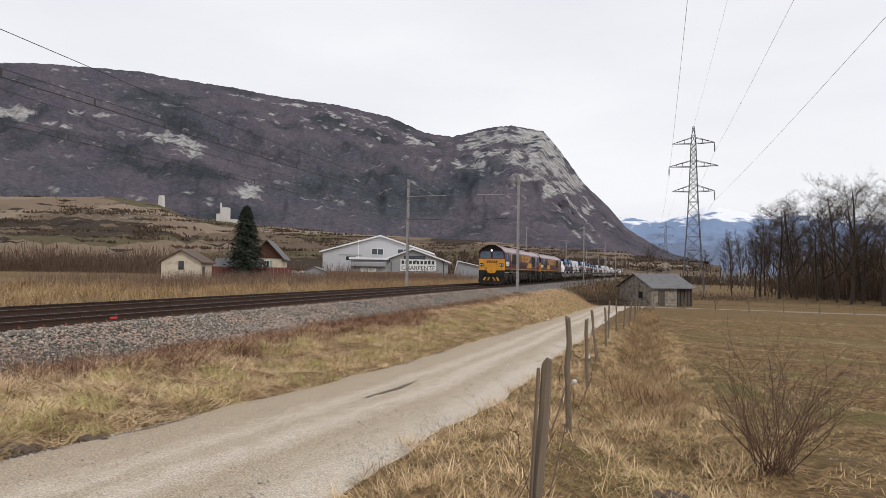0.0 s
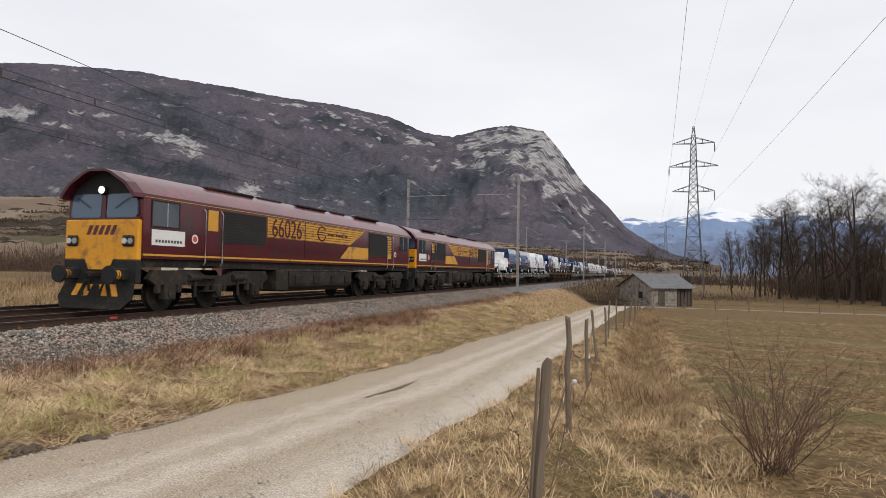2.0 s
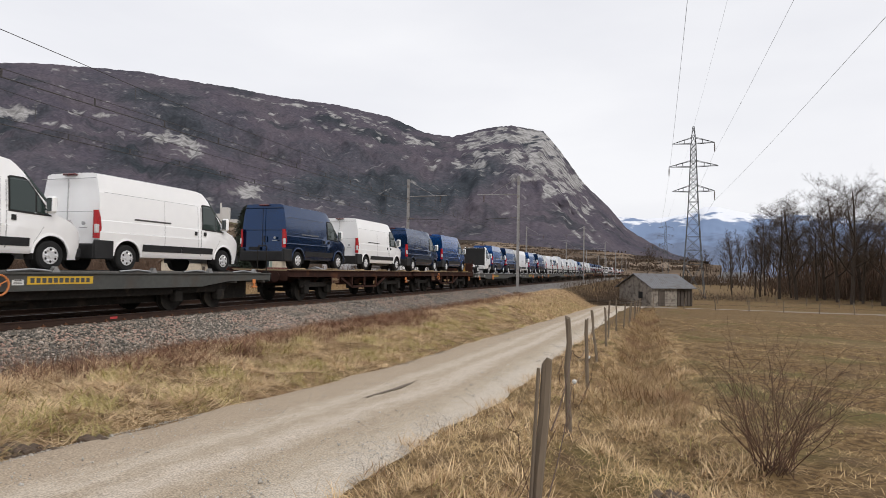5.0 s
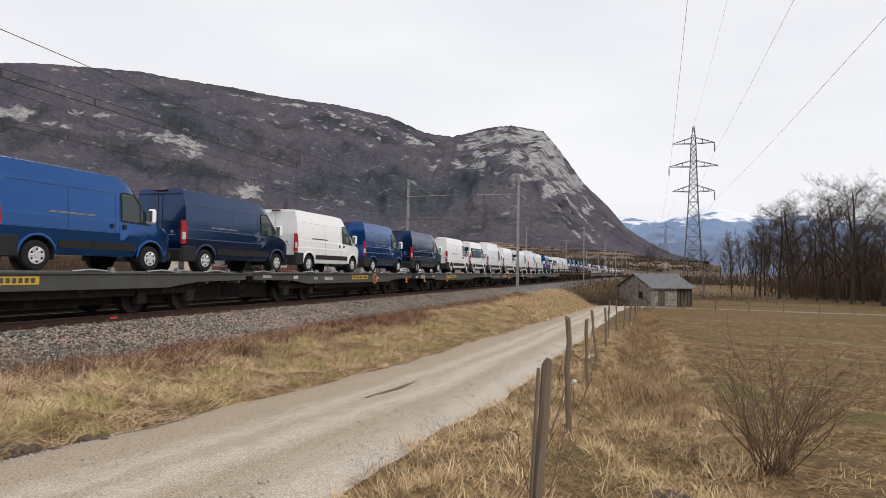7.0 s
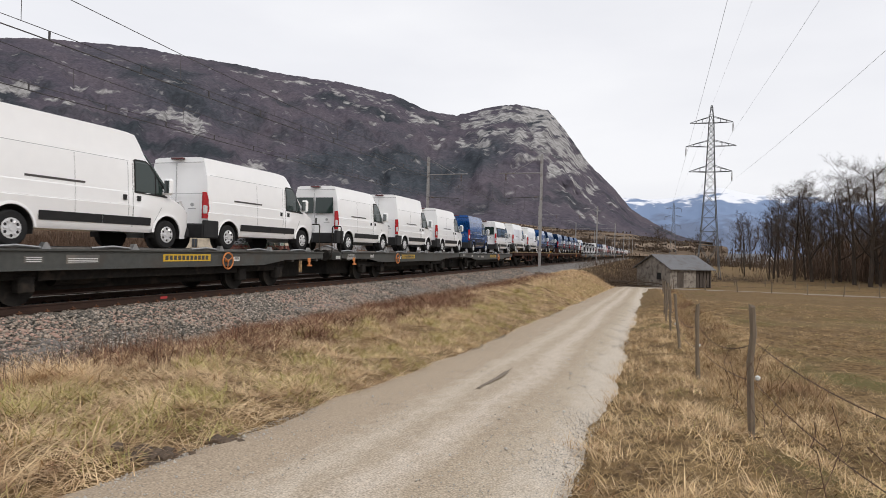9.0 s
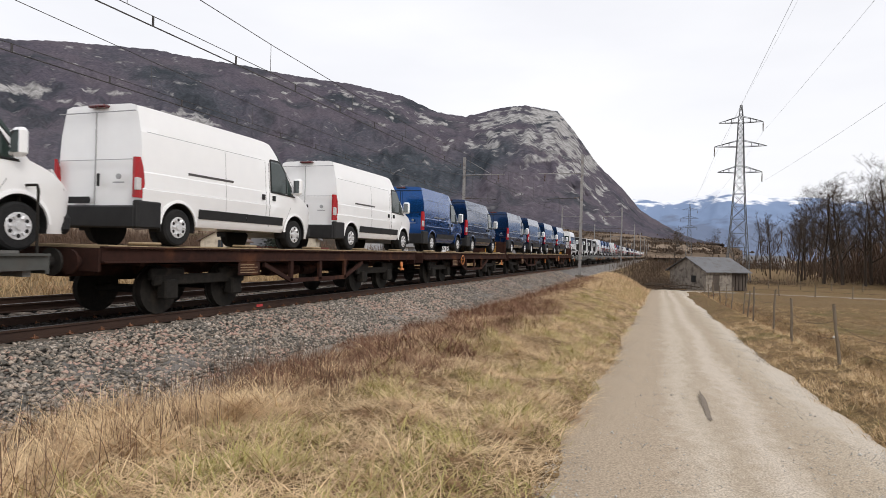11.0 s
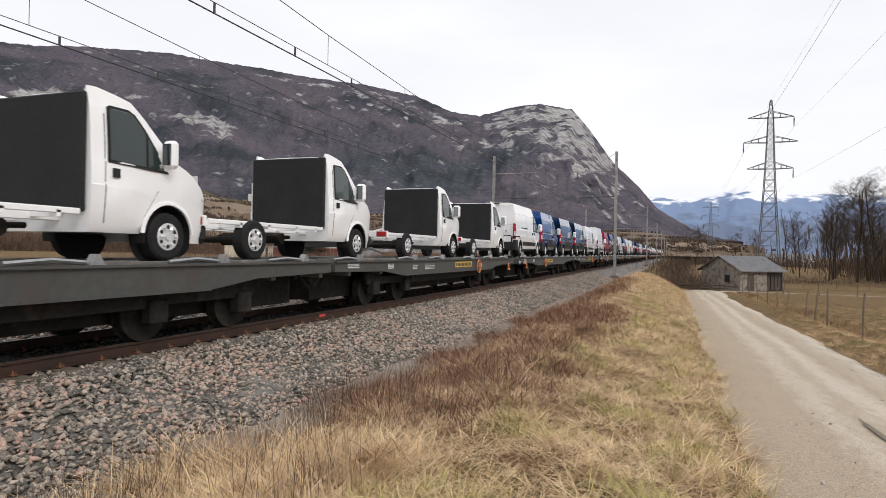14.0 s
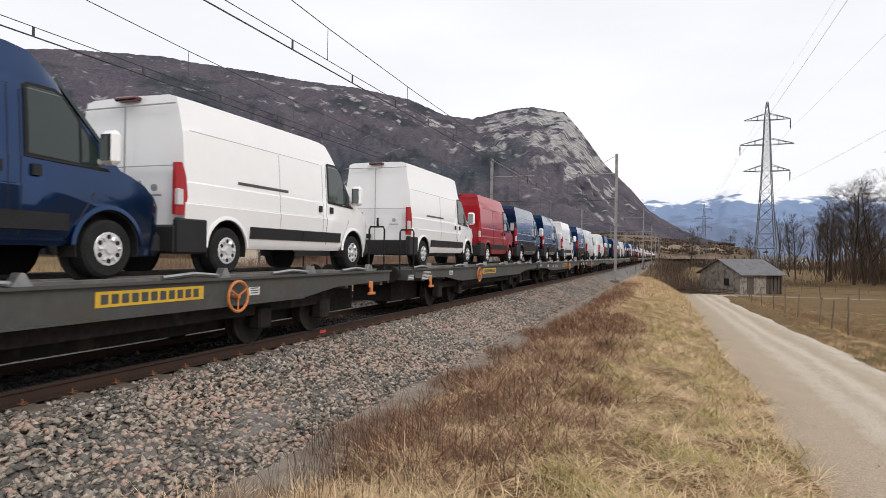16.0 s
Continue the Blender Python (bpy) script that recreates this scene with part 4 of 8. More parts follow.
PAINT = {
    "white": material("white_van_paint", (0.90, 0.90, 0.90), (0.87, 0.87, 0.875), 0.3, scale=0.5, fine=4, coat=0.6),
    "navy": material("navy_van_paint", (0.0045, 0.029, 0.095), (0.0055, 0.034, 0.110), 0.2, 0.75, scale=0.5, fine=4, coat=0.7, spec=0.2),
    "blue": material("bright_blue_van_paint", (0.004, 0.066, 0.245), (0.005, 0.076, 0.275), 0.2, 0.75, scale=0.5, fine=4, coat=0.7, spec=0.2),
    "red": material("red_van_paint", (0.46, 0.014, 0.024), (0.40, 0.012, 0.020), 0.36, 0.4, scale=0.5, fine=4, coat=0.6, spec=0.2),
}

# ---- train timetable: distance s behind the leading locomotive's face, that face at y = 46.3 m at the start, 22.87 m/s ----
SPEED, START = 22.87, 46.3
RIDERS = []


def ride(ob, s, z=0.0, x=0.0):
    ob.matrix_basis = pose(x, START + s, z)
    RIDERS.append((ob, s, z, x))


def plate(name, poly, x, mat, parent, label="", t=0.006):
    """A thin plate on the side x (x > 0 faces +x) from (y, z) points."""
    bm = bmesh.new()
    slab(bm, [(x, y, z) for y, z in poly], (math.copysign(t, x), 0, 0))
    return part(name, bm, mat, parent, label)


def stuffed(name, bm, mat, parent, label=""):
    """Small repeated marks that stay one part."""
    return tagged(part(name, bm, mat, parent, label), kind="stuff")


def rect(y0, y1, z0, z1):
    return [(y0, z0), (y1, z0), (y1, z1), (y0, z1)]


def wheelset(bm, y, r, half=0.7535):
    for s in (1, -1):
        tube(bm, (s * (half - 0.06), y, r), (s * (half + 0.07), y, r), r, r, 20)
        tube(bm, (s * (half - 0.09), y, r), (s * (half - 0.06), y, r), r + 0.03, r + 0.03, 20)
        tube(bm, (s * (half + 0.07), y, r), (s * (half + 0.16), y, r), 0.13, 0.10, 10)
    tube(bm, (-half, y, r), (half, y, r), 0.08, 0.08, 8)


LOCO_L = 20.15
LOCO_RING = [(1.30, 1.52), (1.32, 1.60), (1.32, 3.18), (1.28, 3.30), (1.0, 3.60), (0.46, 3.90), (0.28, 3.96)]


def loco(number, flip, label):
    t = tagged(empty("locomotive"), label, "locomotive", "locomotives")
    L = LOCO_L
    # body side below the cant rail, and the roof above it
    low = [(x, z) for x, z in LOCO_RING[:4]]
    ring = low + [(-x, z) for x, z in low[::-1]]
    bm = bmesh.new()
    loft(bm, [[(x, y, z) for x, z in ring] for y in (0.10, L - 0.10)])
    smooth(part("body", bm, M_MAROON, t))
    top = LOCO_RING[3:]
    ring = top + [(-x, z) for x, z in top[::-1]]
    bm = bmesh.new()
    loft(bm, [[(x, y, z + 0.004) for x, z in ring] for y in (0.12, 3.3, 8.5, 13.9, L - 0.12)])
    roof = smooth(part("roof", bm, M_MAROON_ROOF, t, "maroon roof paled for sky sheen, with dark exhaust panels"))
    for y0, y1, w in ((3.6, 6.2, 0.55), (6.6, 8.2, 0.45), (9.2, 11.6, 0.6), (12.3, 13.6, 0.5), (14.6, 17.2, 0.7)):
        bm = bmesh.new()
        ya, yb = (L - y1, L - y0) if flip else (y0, y1)
        box(bm, -w, w, ya, yb, 3.88, 3.975, 0.03)
        for k in range(6):
            yy = ya + (k + 0.5) * (yb - ya) / 6
            box(bm, -w * 0.9, w * 0.9, yy - 0.03, yy + 0.03, 3.97, 3.99)
        stuffed("roof_hatch", bm, M_GRIME, roof)
    for sx in (1, -1):
        bm = bmesh.new()
        slab(bm, [(sx * 1.323, y, z) for y, z in rect(0.12, L - 0.12, 3.205, 3.222)], (sx * 0.006, 0, 0))
        part("cantrail_line", bm, M_GOLD, t, "orange cant rail line")
        plate("sill_stripe", rect(0.12, L - 0.12, 1.60, 1.655), sx * 1.322, M_GOLD, t, "orange-yellow sill stripe", 0.008)

        def yy(a):
            return L - a if flip else a
        up = [(yy(a), z) for a, z in ((5.95, 2.42), (12.55, 2.42), (14.1, 3.16), (5.95, 3.16))]
        plate("yellow_panel", up, sx * 1.322, M_GOLD, t, "golden yellow livery band")
        lo = [(yy(a), z) for a, z in ((11.6, 1.80), (14.55, 1.80), (14.55, 2.36), (12.45, 2.36))]
        plate("yellow_panel", lo, sx * 1.322, M_GOLD, t, "golden yellow livery band")
        bm = bmesh.new()
        for k in range(14):
            z = 1.83 + k * 0.1
            a1 = 11.5 if z < 2.4 else 12.5 + (z - 2.42) * 2.0
            slab(bm, [(sx * 1.328, yy(a), zz) for a, zz in ((6.0, z), (a1, z), (a1, z + 0.018), (6.0, z + 0.018))], (sx * 0.010, 0, 0))
        part("side_ribs", bm, M_MAROON, t, "horizontal pressed ribs")
        for a0, a1 in ((3.42, 5.85), (14.65, 17.5)):
            g = plate("grille", [(yy(a), z) for a, z in rect(a0, a1, 2.02 if a0 > 9 else 2.1, 3.14)], sx * 1.323, M_GRILLE, t, "dark radiator grille", 0.012)
            bm = bmesh.new()
            for k in range(11):
                z = 2.16 + k * 0.09
                slab(bm, [(sx * 1.334, yy(a), zz) for a, zz in rect(a0 + 0.04, a1 - 0.04, z, z + 0.03)], (sx * 0.012, 0, 0))
            part("slats", bm, M_BLACK, g)
        plate("panel_joint", [(yy(a), z) for a, z in rect(8.52, 8.56, 1.74, 3.2)], sx * 1.333, M_BLACK, t)
        plate("panel_joint", [(yy(a), z) for a, z in rect(14.58, 14.62, 1.74, 3.2)], sx * 1.333, M_BLACK, t)
        # company roundel as a plain ring, and a bar for its lettering
        bm = bmesh.new()
        c = yy(9.9 if not flip else 11.3)
        ringp = []
        for i in range(24):
            a = 2 * math.pi * i / 24
            if abs(math.cos(a)) > 0.93 and math.cos(a) * sx > 0:
                continue
            ringp.append(a)
        for a in ringp:
            b = a + 2 * math.pi / 24
            slab(bm, [(sx * 1.337, c + r * math.cos(q), 2.79 + r * 0.85 * math.sin(q)) for r, q in ((0.30, a), (0.38, a), (0.38, b), (0.30, b))], (sx * 0.006, 0, 0))
        for dz in (-0.06, 0.04):
            slab(bm, [(sx * 1.337, c + q, 2.79 + z) for q, z in rect(-0.42, 0.22, dz, dz + 0.04)], (sx * 0.006, 0, 0))
        part("company_roundel", bm, M_MAROON, t, "maroon ring emblem")
        bm = bmesh.new()
        for k in range(13):
            if k not in (4, 10):
                slab(bm, [(sx * 1.337, c + 0.5 + k * 0.145 + q, 2.76 + z) for q, z in rect(0, 0.11, 0, 0.065)], (sx * 0.006, 0, 0))
        stuffed("company_lettering", bm, M_MAROON, t, "row of small maroon lettering bars")
        spin = SIDE if sx > 0 else SIDE @ pose(0, 0, 0, 0, 180, 0)
        lettering("fleet_number", number, 0.98, pose(sx * 1.340, yy(7.25) if not flip else yy(7.3), 2.77) @ spin, M_MAROON, t, 0.004, 0.86)
        for end in (0, 1):
            def ye(a, end=end):
                return L - a if end else a
            w = plate("cab_side_window", [(ye(a), z) for a, z in rect(0.42, 1.45, 2.44, 3.12)], sx * 1.322, M_GLASS, t, "dark cab side window", 0.010)
            plate("window_bar", [(ye(a), z) for a, z in rect(0.97, 1.01, 2.44, 3.12)], sx * 1.332, M_STEEL, w)
            bm = bmesh.new()
            for a0, a1, z0, z1 in ((0.38, 1.49, 3.12, 3.16), (0.38, 1.49, 2.40, 2.44), (0.38, 0.42, 2.44, 3.12), (1.45, 1.49, 2.44, 3.12)):
                slab(bm, [(sx * 1.322, ye(a), z) for a, z in rect(a0, a1, z0, z1)], (sx * 0.018, 0, 0))
            part("window_surround", bm, M_BLACK, w)
            d = plate("cab_door", [(ye(a), z) for a, z in rect(2.62, 3.28, 1.74, 3.16)], sx * 1.322, M_MAROON if end == 0 else M_MAROON, t, "", 0.012)
            plate("door_panel", [(ye(a), z) for a, z in rect(2.72, 3.2, 2.45 if end == 0 else 1.9, 3.1)], sx * 1.335, M_GOLD, d, "golden yellow door panel")
            bm = bmesh.new()
            for a in (2.55, 3.36):
                path_tube(bm, [(sx * 1.33, ye(a), 1.35), (sx * 1.40, ye(a), 1.45), (sx * 1.40, ye(a), 3.0), (sx * 1.33, ye(a), 3.1)], 0.018, 6)
            part("handrail", bm, M_STEEL, t, "pale cab handrails")
            bm = bmesh.new()
            for z in (0.55, 0.95, 1.35):
                box(bm, min(sx * 1.1, sx * 1.36), max(sx * 1.1, sx * 1.36), min(ye(2.6), ye(3.3)), max(ye(2.6), ye(3.3)), z, z + 0.03)
            stuffed("step", bm, M_GRIME, t)
            b = plate("data_panel", [(ye(a), z) for a, z in rect(0.42, 1.72, 1.90, 2.34)], sx * 1.322, M_WHITE, t, "white data panel with unreadable print", 0.008) if end == 0 else None
            if b:
                bm = bmesh.new()
                for k in range(9):
                    slab(bm, [(sx * 1.331, ye(a), z) for a, z in rect(0.55 + k * 0.12, 0.63 + k * 0.12, 1.98, 2.06)], (sx * 0.003, 0, 0))
                stuffed("print", bm, M_INK, b)
            bm = bmesh.new()
            tube(bm, (sx * 1.325, ye(2.15), 2.15), (sx * 1.334, ye(2.15), 2.15), 0.14, 0.14, 16)
            em = part("round_badge", bm, M_WHITE, t, "small round white badge")
            bm = bmesh.new()
            tube(bm, (sx * 1.334, ye(2.15), 2.15), (sx * 1.338, ye(2.15), 2.15), 0.09, 0.09, 16)
            part("badge_centre", bm, M_RED, em)
    # cab ends
    for end in (0, 1):
        fy = (lambda a: L - a) if end else (lambda a: a)
        bm = bmesh.new()
        box(bm, -1.29, 1.29, min(fy(-0.03), fy(0.12)), max(fy(-0.03), fy(0.12)), 1.46, 2.58, 0.03)
        face = part("cab_face", bm, M_WARN, t, "warning yellow cab face")
        bm = bmesh.new()
        for k in range(5):
            x = -0.52 + k * 0.21
            slab(bm, [(x + q, fy(-0.031), z) for q, z in ((0, 2.16), (0.13, 2.16), (0.25, 2.42), (0.12, 2.42))], (0, -0.006 if not end else 0.006, 0))
        part("emblem_bars", bm, M_MAROON, face, "slanted maroon emblem bars")
        for sx in (1, -1):
            bm = bmesh.new()
            slab(bm, [(sx * x, fy(y), z) for x, y, z in ((0.10, 0.03, 2.70), (0.14, 0.03, 2.64), (1.10, 0.03, 2.64), (1.17, 0.03, 2.72), (1.13, 0.06, 3.24), (1.05, 0.06, 3.30), (0.16, 0.06, 3.30), (0.10, 0.06, 3.24))], (0, 0.05 if not end else -0.05, 0))
            w = part("windscreen", bm, M_GLASS_PALE, t, "windscreen reflecting the sky")
            bm = bmesh.new()
            path_tube(bm, [(sx * 0.9, fy(0.02), 3.18), (sx * 0.45, fy(0.0), 2.9)], 0.012, 4)
            part("wiper", bm, M_BLACK, w)
            bm = bmesh.new()
            box(bm, sx * 0.98 - 0.2, sx * 0.98 + 0.2, min(fy(-0.09), fy(-0.02)), max(fy(-0.09), fy(-0.02)), 1.84, 2.14, 0.04)
            lamp = part("lamp_cluster", bm, M_BLACK, t)
            for dx, lit in ((-0.10, True), (0.10, False)):
                bm = bmesh.new()
                tube(bm, (sx * 0.98 + dx, fy(-0.085), 1.99), (sx * 0.98 + dx, fy(-0.105), 1.99), 0.085, 0.08, 14)
                part("lamp", bm, M_TAIL_W if lit else M_STEEL, lamp)
            bm = bmesh.new()
            box(bm, sx * 0.87 - 0.16, sx * 0.87 + 0.16, min(fy(-0.25), fy(0.1)), max(fy(-0.25), fy(0.1)), 0.92, 1.24, 0.03)
            tube(bm, (sx * 0.87, fy(-0.2), 1.07), (sx * 0.87, fy(-0.52), 1.07), 0.12, 0.12, 14)
            tube(bm, (sx * 0.87, fy(-0.52), 1.07), (sx * 0.87, fy(-0.58), 1.07), 0.25, 0.24, 18)
            buf = part("buffer", bm, M_BLACK, t, "black buffer with yellow bands")
            bm = bmesh.new()
            for k in range(3):
                tube(bm, (sx * 0.87, fy(-0.26 - k * 0.08), 1.07), (sx * 0.87, fy(-0.30 - k * 0.08), 1.07), 0.126, 0.126, 14)
            part("buffer_band", bm, M_WARN, buf)
            for ex in (0.25, 0.62):
                bm = bmesh.new()
                slab(bm, [(sx * (ex + q), fy(-0.125 + (0.8 - z) * -0.18), z) for q, z in ((0, 0.48), (0.2, 0.48), (0.06, 0.80), (-0.14, 0.80))], (0, -0.012 if not end else 0.012, 0))
                part("chevron", bm, M_WARN, t, "yellow warning chevron")
        bm = bmesh.new()
        box(bm, -1.28, 1.28, min(fy(-0.04), fy(0.14)), max(fy(-0.04), fy(0.14)), 0.82, 1.46, 0.02)
        part("buffer_beam", bm, M_BLACK, t)
        bm = bmesh.new()
        slab(bm, [(-0.36, fy(-0.06), 1.2), (0.36, fy(-0.06), 1.2), (0.5, fy(-0.06), 1.5), (-0.5, fy(-0.06), 1.5)], (0, -0.02 if not end else 0.02, 0))
        part("coupler_plate", bm, M_WARN, t)
        bm = bmesh.new()
        box(bm, -0.09, 0.09, min(fy(-0.45), fy(0)), max(fy(-0.45), fy(0)), 0.98, 1.14, 0.03)
        tube(bm, (0, fy(-0.4), 1.0), (0, fy(-0.36), 0.62), 0.035, 0.035, 8)
        path_tube(bm, [(0.3, fy(-0.08), 1.0), (0.34, fy(-0.25), 0.75), (0.3, fy(-0.3), 0.5)], 0.03, 6)
        path_tube(bm, [(-0.3, fy(-0.08), 1.0), (-0.34, fy(-0.25), 0.75), (-0.3, fy(-0.3), 0.5)], 0.03, 6)
        part("coupling", bm, M_GRIME, t)
        bm = bmesh.new()
        slab(bm, [(-1.22, fy(-0.04), 0.86), (1.22, fy(-0.04), 0.86), (1.30, fy(-0.20), 0.42), (1.05, fy(-0.34), 0.14), (-1.05, fy(-0.34), 0.14), (-1.30, fy(-0.20), 0.42)], (0, 0.03 if not end else -0.03, 0))
        part("snowplough", bm, M_GRIME, t, "dusty black snowplough")
        # roof visor over the windscreens
        top = LOCO_RING[2:]
        outer = top + [(-x, z) for x, z in top[::-1]]
        inner = [(x * 0.94, 3.14 if i in (0, len(outer) - 1) else z - 0.06) for i, (x, z) in enumerate(outer)]
        bm = bmesh.new()
        vs = [[bm.verts.new((x, fy(y), z)) for x, z in prof] for prof, y in ((outer, 0.13), (outer, -0.24), (inner, -0.24), (inner, 0.13))]
        for a, b in zip(vs, vs[1:]):
            for i in range(len(outer) - 1):
                bm.faces.new((a[i], a[i + 1], b[i + 1], b[i]))
        bmesh.ops.recalc_face_normals(bm, faces=bm.faces)
        part("visor", bm, M_MAROON, t, "roof visor above the windscreens")
        bm = bmesh.new()
        slab(bm, [(x * 0.97, fy(0.10), z - 0.03) for x, z in LOCO_RING[3:]] + [(-x * 0.97, fy(0.10), z - 0.03) for x, z in LOCO_RING[3:][::-1]], (0, -0.03 if not end else 0.03, 0))
        part("hood_face", bm, M_BLACK, t)
        bm = bmesh.new()
        tube(bm, (0, fy(0.08), 3.40), (0, fy(-0.06), 3.40), 0.13, 0.12, 16)
        head = part("head_lamp", bm, M_BLACK, t)
        bm = bmesh.new()
        tube(bm, (0, fy(-0.06), 3.40), (0, fy(-0.075), 3.40), 0.10, 0.10, 16)
        part("lens", bm, M_LAMP if end == 0 and not flip else M_TAIL_W, head, "round head lamp")
        bm = bmesh.new()
        box(bm, -0.07, 0.07, min(fy(0.03), fy(0.1)), max(fy(0.03), fy(0.1)), 2.58, 3.25)
        box(bm, -1.26, 1.26, min(fy(0.04), fy(0.1)), max(fy(0.04), fy(0.1)), 2.58, 2.66)
        part("window_pillar", bm, M_MAROON, t)
    # underframe, tank and bogies
    bm = bmesh.new()
    box(bm, -1.2, 1.2, 0.1, L - 0.1, 1.28, 1.52)
    part("underframe", bm, M_GRIME, t)
    bm = bmesh.new()
    ring = [(1.22, 0.62), (1.25, 0.75), (1.25, 1.2), (-1.25, 1.2), (-1.25, 0.75), (-1.22, 0.62), (-0.95, 0.42), (0.95, 0.42)]
    loft(bm, [[(x, y, z) for x, z in ring] for y in (7.6, 12.9)])
    tank = part("fuel_tank", bm, M_BOGIE, t, "dusty dark fuel tank")
    bm = bmesh.new()
    for y in (8.0, 9.4, 10.9, 12.2):
        box(bm, 1.24, 1.30, y, y + 0.5, 0.7, 1.05, 0.02)
    stuffed("tank_fitting", bm, M_GRIME, tank)
    bm = bmesh.new()
    box(bm, -1.24, 1.24, 6.75, 7.55, 0.48, 1.25, 0.03)
    part("battery_box", bm, M_BOGIE, t)
    bm = bmesh.new()
    for y in (9.6, 11.0):
        tube(bm, (1.05, y, 1.38), (1.05, y + 1.0, 1.38), 0.12, 0.12, 12)
    path_tube(bm, [(1.18, 6.2, 1.3), (1.2, 8.0, 1.22), (1.2, 12.5, 1.24), (1.18, 14.3, 1.34)], 0.035, 6)
    part("air_reservoir", bm, M_BOGIE, t)
    for yc in (3.42, L - 3.42):
        for dy in (-2.08, 0, 2.08):
            bm = bmesh.new()
            wheelset(bm, yc + dy, 0.53)
            smooth(part("wheelset", bm, M_GRIME, t))
        bm = bmesh.new()
        for sx in (1, -1):
            x0, x1 = (0.98, 1.16) if sx > 0 else (-1.16, -0.98)
            pts = [(-2.9, 0.95), (-2.7, 1.2), (-0.9, 1.2), (-0.5, 1.05), (0.5, 1.05), (0.9, 1.2), (2.7, 1.2), (2.9, 0.95), (2.6, 0.78), (1.6, 0.78), (0.7, 0.72), (-0.7, 0.72), (-1.6, 0.78), (-2.6, 0.78)]
            slab(bm, [(x0, yc + y, z) for y, z in pts], (x1 - x0, 0, 0))
            for dy in (-2.08, 0, 2.08):
                xa = 0.95 if sx > 0 else -1.22
                box(bm, xa, xa + 0.27, yc + dy - 0.22, yc + dy + 0.22, 0.34, 0.78, 0.03)
                tube(bm, (sx * 1.16, yc + dy, 0.53), (sx * 1.26, yc + dy, 0.53), 0.14, 0.12, 10)
                for q in (-0.42, 0.42):
                    tube(bm, (sx * 1.1, yc + dy + q, 0.55), (sx * 1.1, yc + dy + q, 0.92), 0.10, 0.10, 8)
            for q in (-1.05, 1.05):
                tube(bm, (sx * 1.2, yc + q - 0.3, 0.98), (sx * 1.2, yc + q + 0.3, 0.98), 0.11, 0.11, 10)
                path_tube(bm, [(sx * 1.2, yc + q, 0.95), (sx * 1.2, yc + q, 0.4)], 0.05, 6)
        part("bogie_frame", bm, M_BOGIE, t, "dusty grey-brown bogie frame")
    return t


# ---- wagons ----
def axle_boxes(bm, y, r, sx):
    if sx:
        xa = 0.92 if sx > 0 else -1.14
        box(bm, xa, xa + 0.22, y - 0.17, y + 0.17, r - 0.16, r + 0.2, 0.03)
        box(bm, xa + 0.02, xa + 0.12, y - 0.42, y + 0.42, r + 0.2, r + 0.42, 0.02)


def wagon_base(L, label, body_mat, group, deck_z, bogies, wheel_r):
    t = tagged(empty("flat_wagon"), label, "wagon", group)
    for yc in bogies:
        for dy in (-0.95, 0.95):
            bm = bmesh.new()
            wheelset(bm, yc + dy, wheel_r)
            smooth(part("wheelset", bm, M_GRIME, t))
        for sx in (1, -1):
            bm = bmesh.new()
            for dy in (-0.95, 0.95):
                axle_boxes(bm, yc + dy, wheel_r, sx)
            xa = 0.95 if sx > 0 else -1.05
            box(bm, xa, xa + 0.10, yc - 1.3, yc + 1.3, wheel_r + 0.10, wheel_r + 0.30, 0.02)
            part("bogie_frame", bm, M_GRIME, t)
    return t


